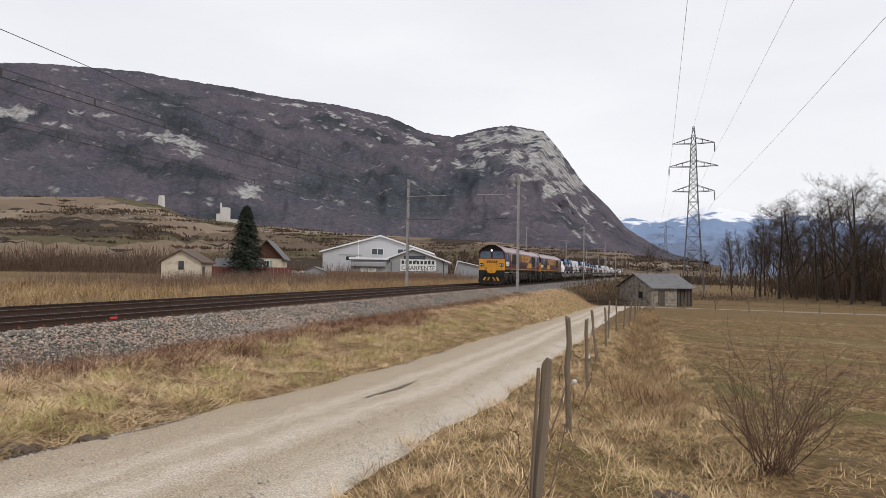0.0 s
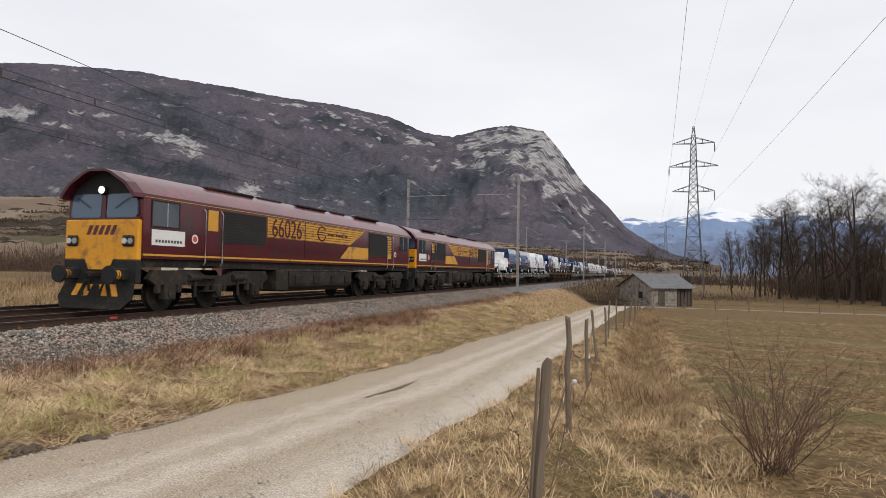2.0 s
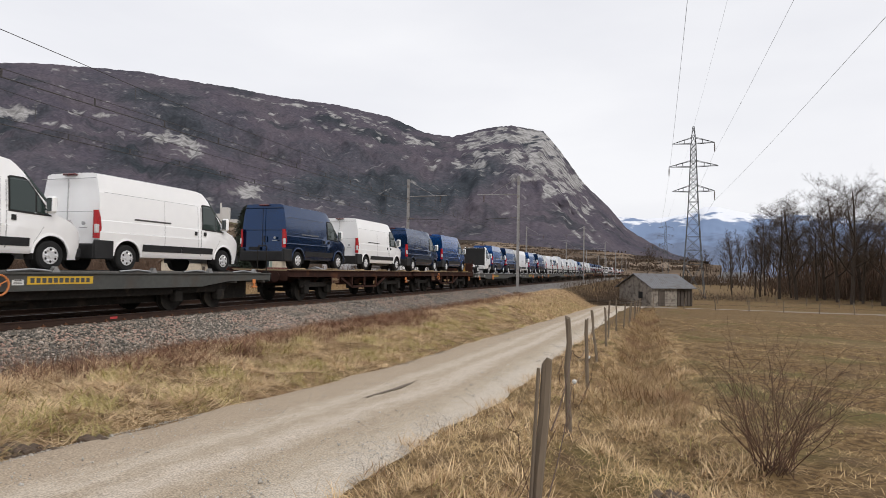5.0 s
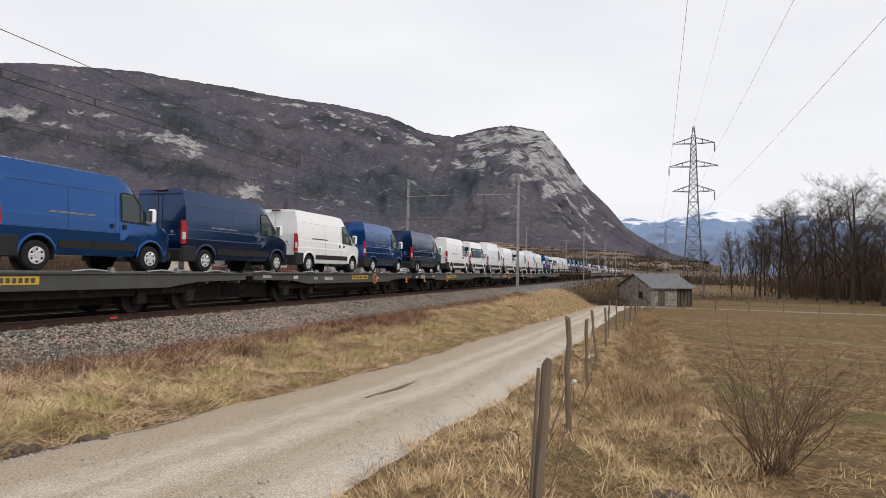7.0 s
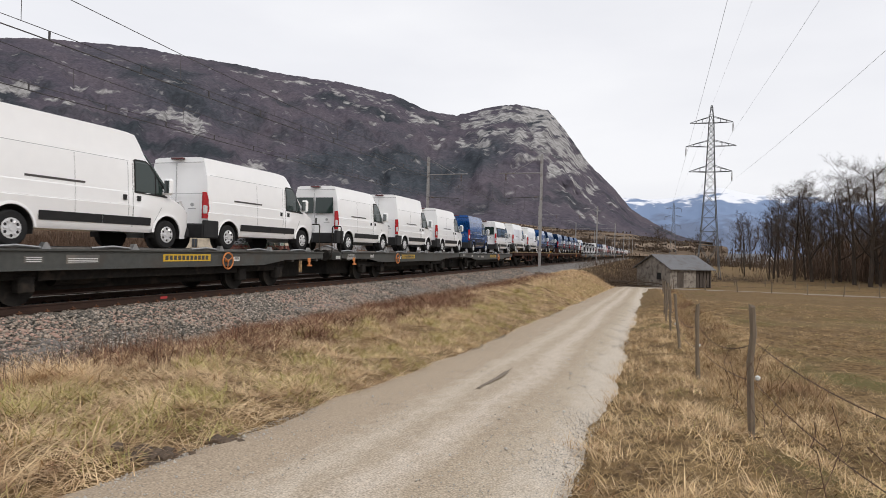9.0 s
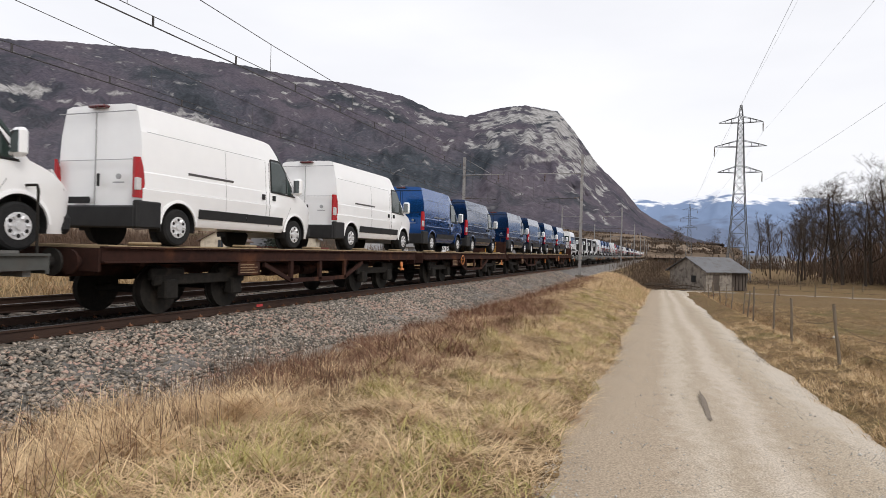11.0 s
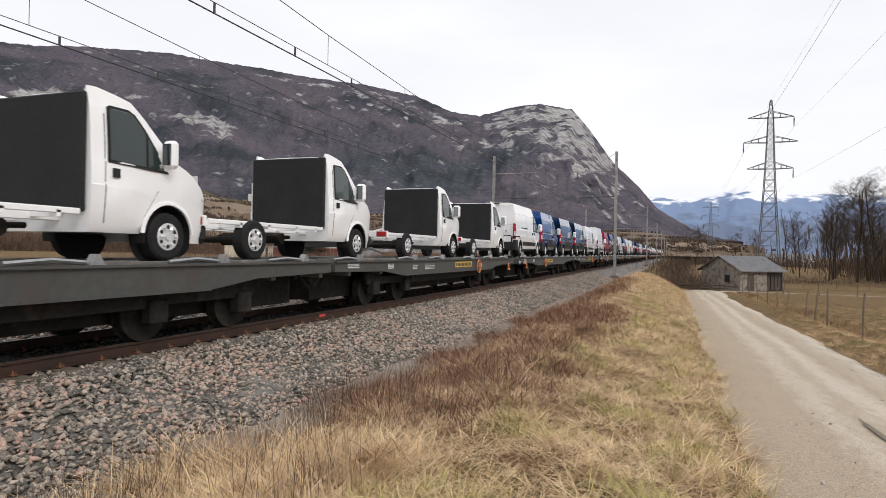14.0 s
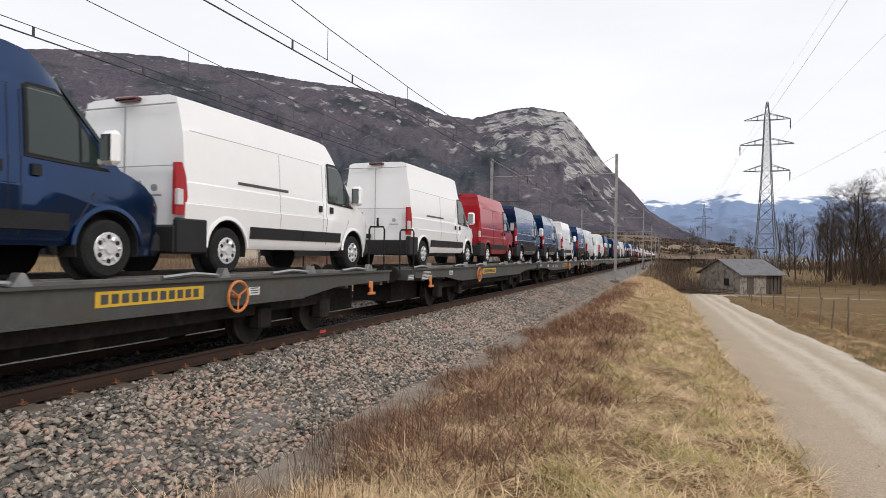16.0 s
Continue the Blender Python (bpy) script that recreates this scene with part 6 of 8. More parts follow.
def van(colour, L, windows, label, H=2.56, plain=False):
    """windows: 0 none, 1 rear panes, 2 a minibus with glazed sides."""
    paint = PAINT[colour]
    t = tagged(empty("van"), label, "van", "vans on the train")
    bm = bmesh.new()
    loft(bm, van_shell(L, 0.0, H))
    body = part("body", bm, paint, t)
    if not plain:
        cut_wells(body, (1.0, L - 0.96))
    smooth(body, 28)
    for y in (1.0, L - 0.96):
        if plain:
            for sx in (1, -1):
                bm = bmesh.new()
                tube(bm, (sx * 0.82, y, 0.345), (sx * 1.035, y, 0.345), 0.345, 0.33, 14)
                part("wheel", bm, M_TYRE, t)
        else:
            arch(t, y, paint)
            wheel_parts(t, y, 1.005)
    if plain:
        # far down the train: the parts that still tell apart
        bm = bmesh.new()
        slab(bm, [(0.80, L - 1.56, 2.26), (-0.80, L - 1.56, 2.26), (-0.90, L - 0.86, 1.465), (0.90, L - 0.86, 1.465)], (0, 0.028, 0.028))
        part("windscreen", bm, M_VAN_GLASS, t)
        for s in (1, -1):
            side_plate("door_window", [(L - 2.02, 1.34), (L - 1.0, 1.30), (L - 1.12, 1.50), (L - 1.38, 1.84), (L - 1.58, 2.06), (L - 2.02, 2.07)], M_VAN_GLASS, t, "tinted door window", side=s)
            xa, xb = (0.89, 1.008) if s > 0 else (-1.008, -0.89)
            bm = bmesh.new()
            box(bm, xa, xb, -0.025, 0.12, 0.84, 1.50, 0.03)
            part("tail_lamp", bm, M_TAIL, t, "tall red tail lamp")
            bm = bmesh.new()
            box(bm, xa, xb + 0.01 * s, -0.03, 0.55, 0.30, 0.80)
            part("rear_cladding", bm, M_CLAD, t)
            bm = bmesh.new()
            y = L - 1.10
            xa, xb = (1.04, 1.27) if s > 0 else (-1.27, -1.04)
            box(bm, xa, xb, y - 0.07, y + 0.07, 1.34, 1.76, 0.05)
            part("mirror", bm, PAINT["white"], t)
        return t
    cab_details(t, L, colour, H)
    gap = M_SEAM if colour == "white" else M_BLACK
    for s in (1, -1):
        bm = bmesh.new()
        xa, xb = (0.90, 1.032) if s > 0 else (-1.032, -0.90)
        box(bm, xa, xb, -0.03, 0.55, 0.30, 0.80, 0.03)
        part("rear_cladding", bm, M_CLAD, t, "black plastic rear corner")
        bm = bmesh.new()
        xa, xb = (0.89, 1.008) if s > 0 else (-1.008, -0.89)
        lx = 1.012 * s
        loft(bm, [[(lx - s * a, b, z) for a, b in ((0, 0.02), (0, d), (0.05, d), (0.115, -0.02), (0.05, -0.028))] for z, d in ((0.84, 0.10), (1.10, 0.15), (1.38, 0.11), (1.56, 0.04))])
        lamp = part("tail_lamp", bm, M_TAIL, t, "tall red tail lamp")
        bm = bmesh.new()
        box(bm, min(lx - s * 0.07, lx + s * 0.004), max(lx - s * 0.07, lx + s * 0.004), -0.032, 0.075, 0.97, 1.20, 0.012)
        part("reversing_lens", bm, M_TAIL_W, lamp)
        side_plate("side_moulding", rect(1.55, L - 2.92, 0.55, 0.74), M_CLAD, t, "", 0.004, 0.014, side=s)
        side_plate("roof_crease", rect(0.25, L - 2.15, 2.038, 2.05), gap, t, "", -0.001, 0.004, side=s)
        if windows < 2:
            rail = side_plate("door_rail", rect(1.25, 2.62, 1.385, 1.43), M_INK, t, "dark sliding door rail", 0.0, 0.008, side=s)
            # two steel strips added for the rail's bright reflection on coloured vans
            if colour != "white":
                for za in (1.39, 1.415):
                    side_plate("rail_edge", rect(1.26, 2.61, za, za + 0.011), M_STEEL, rail, "bright strip standing for the rail's glint", 0.004, 0.008, side=s)
            side_plate("waist_crease", rect(0.2, L - 2.1, 1.02, 1.03), paint, t, "", 0.0, 0.008, side=s)
            side_plate("door_handle", rect(L - 2.36, L - 2.27, 1.12, 1.24), M_CLAD, t, "", 0.004, 0.03, side=s)
            side_seam("door_seam", L - 2.20, L - 2.19, 0.72, 2.02, gap, t, -0.001, 0.004, s)
            side_seam("door_seam", L - 3.62, L - 3.612, 0.72, 2.02, gap, t, -0.001, 0.004, s)
        else:
            side_plate("window_band", rect(0.24, L - 2.12, 1.29, 2.02), M_BLACK, t, "black window band", 0.002, 0.004, side=s)
            for a0, a1 in ((0.55, 1.9), (1.98, L - 2.2)):
                side_plate("side_window", rect(a0, a1, 1.34, 1.95), M_VAN_GLASS, t, "tinted passenger window", side=s)
            side_plate("door_rail", rect(0.4, 2.4, 1.25, 1.275), M_INK, t, "", 0.0, 0.010, side=s)
    # tail
    bm = bmesh.new()
    box(bm, -0.97, 0.97, -0.05, 0.06, 0.30, 0.70, 0.03)
    part("rear_bumper", bm, M_CLAD, t)
    bm = bmesh.new()
    box(bm, -0.006, 0.006, -0.004, 0.02, 0.56, H - 0.17)
    box(bm, -0.90, 0.90, -0.004, 0.02, H - 0.18, H - 0.165)
    box(bm, -0.89, 0.89, -0.002, 0.02, 1.52, 1.53)
    part("door_gap", bm, gap, t)
    bm = bmesh.new()
    box(bm, -0.2, 0.2, -0.02, 0.12, H - 0.085, H - 0.025, 0.02)
    part("brake_lamp", bm, M_BRAKE, t, "high dark red brake lamp")
    bm = bmesh.new()
    box(bm, 0.06, 0.12, -0.025, 0.01, 1.05, 1.28, 0.012)
    part("rear_handle", bm, M_CLAD, t)
    bm = bmesh.new()
    tube(bm, (0.55, -0.006, 1.22), (0.55, 0.02, 1.22), 0.05, 0.05, 12)
    box(bm, 0.43, 0.67, -0.004, 0.02, 1.10, 1.125)
    part("badge", bm, M_STEEL, t, "small round chrome badge")
    bm = bmesh.new()
    box(bm, -0.62, -0.12, -0.006, 0.02, 0.74, 0.86)
    part("plate_recess", bm, M_CLAD, t)
    if windows:
        for x0, x1 in ((-0.82, -0.05), (0.05, 0.82)):
            bm = bmesh.new()
            slab(bm, [(x0, -0.012 + 0.02, 1.46), (x1, 0.008, 1.46), (x1 * 0.985, 0.008, 2.08), (x0 * 0.985, 0.008, 2.08)], (0, -0.012, 0))
            part("rear_window", bm, M_VAN_GLASS, t, "dark rear door window")
    return t


def chassis(t, L, y_rear, lamps=True):
    bm = bmesh.new()
    for s in (1, -1):
        x = s * 0.42
        box(bm, x - 0.04, x + 0.04, 0.0, L - 1.6, 0.52, 0.66, 0.01)
        x = s * 0.90
        box(bm, x - 0.03, x + 0.03, 0.1, 3.6, 0.60, 0.68, 0.01)
    for y in (0.05, 0.9, 1.7, 2.6, 3.3):
        box(bm, -0.93, 0.93, y - 0.03, y + 0.03, 0.56, 0.64)
    part("chassis_frame", bm, PAINT["white"], t, "white-painted chassis frame")
    bm = bmesh.new()
    tube(bm, (-0.85, y_rear, 0.35), (0.85, y_rear, 0.35), 0.06, 0.06, 8)
    tube(bm, (0.2, y_rear, 0.4), (0.2, 3.4, 0.45), 0.04, 0.04, 8)
    box(bm, -0.65, -0.3, 2.2, 3.2, 0.25, 0.5, 0.04)
    tube(bm, (-0.3, 3.0, 0.42), (0.3, 3.0, 0.42), 0.12, 0.12, 10)
    part("driveline", bm, M_GRIME, t)
    bm = bmesh.new()
    box(bm, -0.95, 0.95, -0.05, 0.02, 0.55, 0.72, 0.01)
    part("tail_bar", bm, PAINT["white"], t)
    for s in (1, -1):
        bm = bmesh.new()
        box(bm, s * 0.78 - 0.14, s * 0.78 + 0.14, -0.08, -0.05, 0.57, 0.70, 0.01)
        part("tail_lamp", bm, M_TAIL, t, "red tail lamp")


def chassis_cab(label):
    L = 5.95
    t = tagged(empty("chassis_cab"), label, "van", "chassis cabs on the train")
    bm = bmesh.new()
    loft(bm, van_shell(L, 3.68, 2.24))
    smooth(cut_wells(part("cab", bm, PAINT["white"], t), (L - 0.96,)), 28)
    chassis(t, L, 1.2)
    wheel_parts(t, 1.2, 1.0)
    wheel_parts(t, L - 0.96, 1.005)
    arch(t, L - 0.96, PAINT["white"])
    cab_details(t, L, "white", 2.24, True)
    bm = bmesh.new()
    box(bm, -0.93, 0.93, 3.60, 3.675, 0.64, 2.19, 0.02)
    part("rear_panel", bm, M_BLACK, t, "black protective rear panel")
    return t


def wrapped_cab(label):
    L = 5.95
    t = tagged(empty("chassis_cab"), label, "van", "chassis cabs on the train")
    chassis(t, L, 1.2)
    wheel_parts(t, 1.2, 1.0)
    wheel_parts(t, L - 0.96, 1.0)
    for name, y0, y1, z0, z1, w in (("wrapped_hood", 4.15, 5.9, 0.62, 1.55, 0.98), ("wrapped_crate", 3.72, 4.32, 0.75, 2.08, 0.90), ("wrapped_skirt", 3.6, 4.8, 0.35, 1.05, 1.0)):
        bm = bmesh.new()
        box(bm, -w, w, y0, y1, z0, z1)
        bmesh.ops.subdivide_edges(bm, edges=bm.edges[:], cuts=9, use_grid_fill=True)
        for v in bm.verts:
            n = noise.noise_vector(v.co * 2.1) * 0.09 + noise.noise_vector(v.co * 6.0) * 0.035
            fy = (v.co.y - y0) / (y1 - y0)
            if name == "wrapped_hood":
                v.co.z -= max(0, fy - 0.45) ** 2 * 1.3 * (v.co.z - z0) / (z1 - z0)
            v.co += n
        smooth(part(name, bm, M_WRAP, t, "creased white plastic wrapping"), 60)
    return t


def build_train():
    a = loco("66026", False, "maroon and golden-yellow diesel locomotive leading the train")
    ride(a, 0.0)
    b = loco("66193", True, "maroon and golden-yellow diesel locomotive, second in the train")
    ride(b, 21.35)
    # wagons: (from, to, kind)
    units = [(43.1, 58.9, "gs"), (59.3, 74.9, "ge"), (76.0, 88.8, "b"), (89.2, 102.2, "b"), (103.6, 119.1, "gs"), (119.5, 134.8, "ge2"), (136.0, 151.1, "gs"), (151.5, 167.0, "ge2"),
             (168.4, 183.8, "gs"), (184.2, 199.5, "ge2"), (200.6, 214.5, "b"), (215.0, 228.6, "b"), (229.2, 242.9, "b"), (243.4, 257.0, "b"), (258.1, 273.3, "gs"), (273.7, 289.2, "ge2"),
             (290.6, 306.0, "gs"), (306.4, 321.9, "ge2")]
    s = 323.4
    k = 0
    while s < 700:
        if k % 5 == 3:
            units += [(s, s + 13.6, "b"), (s + 14.1, s + 27.7, "b")]
            s += 28.9
        else:
            units += [(s, s + 15.4, "gs"), (s + 15.8, s + 31.2, "ge2")]
            s += 32.6
        k += 1
    made, brown = {}, 0
    for s0, s1, kind in units:
        key = kind
        if kind == "b":
            brown += 1
            key = "b%d" % (brown % 2)
        L = {"b": 13.5}.get(kind[0], 15.45)
        if key not in made:
            if kind == "b":
                ob = brown_wagon(L, key == "b0")
            else:
                ob = grey_wagon(L, kind == "ge2", kind == "gs")
            made[key] = ob
        else:
            ob = copy_thing(made[key], Matrix())
        ride(ob, s0)
    # vans: (s of the tail, colour, length, windows)
    Lg, Md = 5.99, 5.41
    load = [(49.13, "navy", Lg, 0), (55.06, "navy", Lg, 0), (61.2, "white", Lg, 0), (67.5, "white", Lg, 0), (76.2, "navy", Md, 0), (82.6, "white", Lg, 0), (89.2, "navy", Lg, 0), (95.8, "blue", Lg, 0),
            (110.62, "blue", Md, 0), (116.4, "navy", Lg, 0), (122.8, "white", Lg, 0), (129.2, "blue", Md, 0), (135.75, "navy", Lg, 0), (142.65, "white", Lg, 0), (148.85, "white", Md, 2), (154.6, "white", Lg, 0),
            (161.05, "white", Lg, 0), (168.6, "white", Md, 1), (174.7, "white", Md, 0), (180.6, "white", Md, 0), (187.4, "blue", Md, 0), (195.0, "white", Md, 2), (201.6, "white", Lg, 0), (208.7, "white", Lg, 0),
            (215.72, "blue", Md, 0), (221.55, "navy", Lg, 0), (230.27, "navy", Lg, 0), (236.65, "navy", Lg, 0), (243.3, "navy", Lg, 0), (249.8, "navy", Lg, 0), (258.7, "white", Md, 2),
            (290.77, "white", Lg, 0), (297.05, "blue", Md, 0), (303.1, "navy", Lg, 0), (309.5, "navy", Lg, 0), (315.67, "white", Lg, 0), (323.8, "white", Lg, 0), (330.3, "red", Md, 0), (336.0, "navy", Lg, 0), (342.5, "navy", Md, 0)]
    TALL = (154.6, 174.7, 323.8)
    rng = random.Random(12)
    words = ["white", "navy", "white", "white", "navy", "blue", "white", "navy", "white", "navy", "white"]
    decks = [(u[0], u[1], u[2]) for u in units if u[0] > 345]
    load += [(348.9, "white", Md, 0)]
    for s0, s1, kind in decks:
        q = s0 + 0.2
        if s0 < 355 and q < 355:
            q = 355.2
        while q + 5.5 < s1 + 0.4:
            c = rng.choice(words)
            load.append((q, c, Md if rng.random() < 0.5 else Lg, rng.choice([0, 0, 0, 1]) if c == "white" else 0))
            q += 6.15 if load[-1][2] > 5.8 else 5.75
    cabs = [104.25, 264.45, 270.3, 277.1, 283.2]
    masters = {}
    tint = {"white": "plain white", "navy": "dark navy blue", "blue": "bright metallic blue", "red": "red"}
    for s0, c, L, w in load:
        H = 2.78 if s0 in TALL else 2.56
        plain = s0 > 356
        key = (c, L, w, H, plain)
        z = 1.17
        for u0, u1, kind in units:
            if u0 - 0.5 < s0 + 2.5 < u1 + 0.5 and kind == "b":
                z = 1.285
        if key not in masters:
            extra = {0: "panel van", 1: "van with rear windows", 2: "minibus with tinted glass"}[w]
            size = "long tall " if L > 5.8 else "tall "
            ob = masters[key] = van(c, L, w, f"{tint[c]} {size}{extra} on a flat wagon", H, plain)
        else:
            ob = copy_thing(masters[key], Matrix())
        ride(ob, s0, z)
    first = None
    for s0 in cabs:
        if first is None:
            ob = first = chassis_cab("white chassis cab with a black rear panel on a flat wagon")
        else:
            ob = copy_thing(first, Matrix())
        ride(ob, s0, 1.17)
    ride(wrapped_cab("chassis cab wrapped in white plastic on a flat wagon"), 42.95, 1.17)


build_train()

# ---- overhead line ----
SPAN, MAST_Y = 62.0, 42.9


def mast(x, side, y, label, first=None):
    """A catenary mast with its bracket arms reaching towards the track; side: +1 stands to the right of the lines."""
    if first:
        return copy_thing(first, pose(x, y, -0.45))
    t = tagged(empty("catenary_mast", x, y, -0.45), label, "mast", "catenary masts")
    bm = bmesh.new()
    H = 10.5
    for dy in (-0.10, 0.10):
        box(bm, -0.11, 0.11, dy - 0.012, dy + 0.012, 0, H)
    box(bm, -0.012, 0.012, -0.09, 0.09, 0, H)
    part("post", bm, M_MAST, t, "grey galvanised steel post")
    bm = bmesh.new()
    box(bm, -0.35, 0.35, -0.35, 0.35, -0.6, 0.02, 0.04)
    part("footing", bm, M_SLEEPER, t, "concrete footing")
    d = -side
    bm = bmesh.new()
    tube(bm, (d * 0.1, 0, 8.85), (d * 3.85, 0, 8.87), 0.045, 0.04, 8)
    tube(bm, (d * 0.1, 0, 10.35), (d * 2.6, 0, 8.9), 0.018, 0.018, 6)
    part("bracket_arm", bm, M_MAST, t)
    bm = bmesh.new()
    for k in range(5):
        tube(bm, (d * 3.24, 0, 8.78 - k * 0.12), (d * 3.24, 0, 8.72 - k * 0.12), 0.075, 0.05, 10)
    tube(bm, (d * 3.24, 0, 8.85), (d * 3.24, 0, 8.15), 0.015, 0.015, 6)
    part("insulator", bm, M_PORCELAIN, t, "brown porcelain insulator")
    bm = bmesh.new()
    tube(bm, (d * 0.1, 0, 6.72), (d * 3.1, 0, 6.62), 0.035, 0.03, 8)
    path_tube(bm, [(d * 3.1, 0, 6.62), (d * 2.2, 0.1, 6.45), (d * 3.2, 0.1, 6.30)], 0.016, 6)
    part("steady_arm", bm, M_WIRE, t)
    bm = bmesh.new()
    for k in range(4):
        tube(bm, (d * (0.25 + k * 0.11), 0, 6.716), (d * (0.31 + k * 0.11), 0, 6.714), 0.07, 0.05, 8)
    part("insulator", bm, M_PORCELAIN, t)
    return t


mr = mast(3.24, 1, MAST_Y, "slim grey steel catenary mast beside the running line")
ml = mast(-7.48, -1, MAST_Y, "slim grey steel catenary mast beyond the running lines")
for k in (-1, 1, 2, 3, 4, 5, 6, 7):
    mast(3.24, 1, MAST_Y + SPAN * k, "", mr)
    mast(-7.48, -1, MAST_Y + SPAN * k, "", ml)


def overhead(x, contact, aux, mid, top, label):
    t = tagged(empty("overhead_line", x), label, "overhead line", "overhead lines")

    def mz(y):
        u = ((y - (MAST_Y - SPAN / 2)) / SPAN + 0.5) % 1.0 - 0.5
        return mid + (top - mid) * (2 * u) ** 2

    def wob(y):
        u = (y - MAST_Y) / SPAN
        return 0.2 * (1 - 4 * abs((u / 2) % 1 - 0.5))

    far = 460
    for name, fn, r, st in (("contact_wire", lambda y: contact, 0.015, SPAN / 2), ("auxiliary_wire", lambda y: aux, 0.009, SPAN / 2), ("messenger_wire", mz, 0.010, SPAN / 12)):
        bm = bmesh.new()
        ys = np.arange(MAST_Y - SPAN, far, st)
        path_tube(bm, [(wob(y), y, fn(y)) for y in ys], r, 5)
        part(name, bm, M_WIRE, t)
    bm = bmesh.new()
    box(bm, -0.012, 0.012, -0.02, 0.02, 0, aux - contact)
    short = part("dropper", bm, M_WIRE, t)
    y = MAST_Y - SPAN + 1
    short.matrix_basis = pose(wob(y), y, contact)
    while y < MAST_Y + SPAN:
        y += 2.6
        shared("dropper", short.data, pose(wob(y), y, contact), t)
    y = MAST_Y - SPAN + 2
    while y < MAST_Y + 8:
        y += 4.65
        bm = bmesh.new()
        tube(bm, (wob(y), y, aux), (wob(y), y, mz(y)), 0.008, 0.008, 4)
        part("dropper", bm, M_WIRE, t)


overhead(0.0, 5.64, 5.84, 6.38, 8.0, "dark compound catenary wires with droppers over the track")
overhead(-3.9, 5.44, 5.62, 6.22, 7.95, "dark compound catenary wires over the second track")


# ---- pylons and their cables ----
def strut(bm, a, b, w=0.06):
    tube(bm, a, b, w, w, 4)


def pylon():
    t = tagged(empty("pylon", 21.5, 96.5, -2.4), "tall grey lattice steel power pylon in the field", "pylon", "power pylons")
    lev = [(0, 1.75), (5.5, 1.35), (10, 1.05), (14, 0.82), (17.4, 0.66), (19.5, 0.58), (21.5, 0.5), (23.4, 0.44), (25.3, 0.38), (28.1, 0.12)]
    for sx, sy in ((1, 1), (1, -1), (-1, 1), (-1, -1)):
        bm = bmesh.new()
        path_tube(bm, [(sx * h, sy * h, z) for z, h in lev], 0.065, 4)
        part("leg", bm, M_PYLON, t)
    for fx, fy in ((1, 0), (-1, 0), (0, 1), (0, -1)):
        bm = bmesh.new()
        for (z0, h0), (z1, h1) in zip(lev, lev[1:]):
            n = 1 if z0 < 5 else 2
            for k in range(n):
                za, zb = z0 + (z1 - z0) * k / n, z0 + (z1 - z0) * (k + 1) / n
                ha, hb = h0 + (h1 - h0) * k / n, h0 + (h1 - h0) * (k + 1) / n
                def at(s, h, z):
                    return (fx * h + (s * h if fx == 0 else 0), fy * h + (s * h if fy == 0 else 0), z)
                strut(bm, at(-1, ha, za), at(1, hb, zb), 0.032)
                strut(bm, at(1, ha, za), at(-1, hb, zb), 0.032)
                strut(bm, at(-1, hb, zb), at(1, hb, zb), 0.03)
        part("bracing", bm, M_PYLON, t, "crossed lattice bracing")
    for z, reach in ((17.4, 3.2), (21.5, 3.75), (25.3, 3.2)):
        for s in (1, -1):
            bm = bmesh.new()
            h = float(np.interp(z, [p[0] for p in lev], [p[1] for p in lev]))
            for dy in (-1, 1):
                strut(bm, (s * h, dy * h, z), (s * reach, 0, z + 0.05), 0.05)
                strut(bm, (s * h, dy * h, z + 0.95), (s * reach, 0, z + 0.1), 0.045)
                for q in (0.35, 0.65):
                    xa = h + (reach - h) * q
                    strut(bm, (s * xa, dy * h * (1 - q), z), (s * xa, dy * h * (1 - q), z + 0.95 * (1 - q) + 0.1), 0.03)
            arm = part("cross_arm", bm, M_PYLON, t)
            if (s < 0) != (20 < z < 22):
                continue
            bm = bmesh.new()
            tube(bm, (s * reach, 0, z), (s * reach, 0, z - 1.5), 0.05, 0.05, 6)
            for k in range(8):
                tube(bm, (s * reach, 0, z - 0.25 - k * 0.14), (s * reach, 0, z - 0.32 - k * 0.14), 0.12, 0.07, 8)
            part("insulator", bm, M_PORCELAIN, arm, "hanging insulator string")
    return t


py1 = pylon()
copy_thing(py1, pose(22.5, 292, -2.4))
copy_thing(py1, pose(23.5, 500, -2.4))


def power_lines():
    t = tagged(empty("power_line"), "thin dark high-voltage cables hung between pylons", "power line")
    for dx, z0, sag in ((3.2, 13.5, 2.3), (-3.75, 17.6, 2.3), (3.2, 21.4, 2.4), (0, 25.7, 3.0)):
        bm = bmesh.new()
        pts = []
        for y in np.linspace(-150, 96.5, 26):
            pts.append((21.5 + dx - 0.0196 * (96.5 - y), y, z0 - sag * (1 - ((y + 26.7) / 123.2) ** 2)))
        for y in np.linspace(110, 292, 10):
            pts.append((21.5 + dx + (y - 96.5) / 195, y, z0 - 2.0 * (1 - ((y - 194) / 98) ** 2)))
        path_tube(bm, pts, 0.011 if dx else 0.007, 4)
        part("cable", bm, M_WIRE, t)


power_lines()

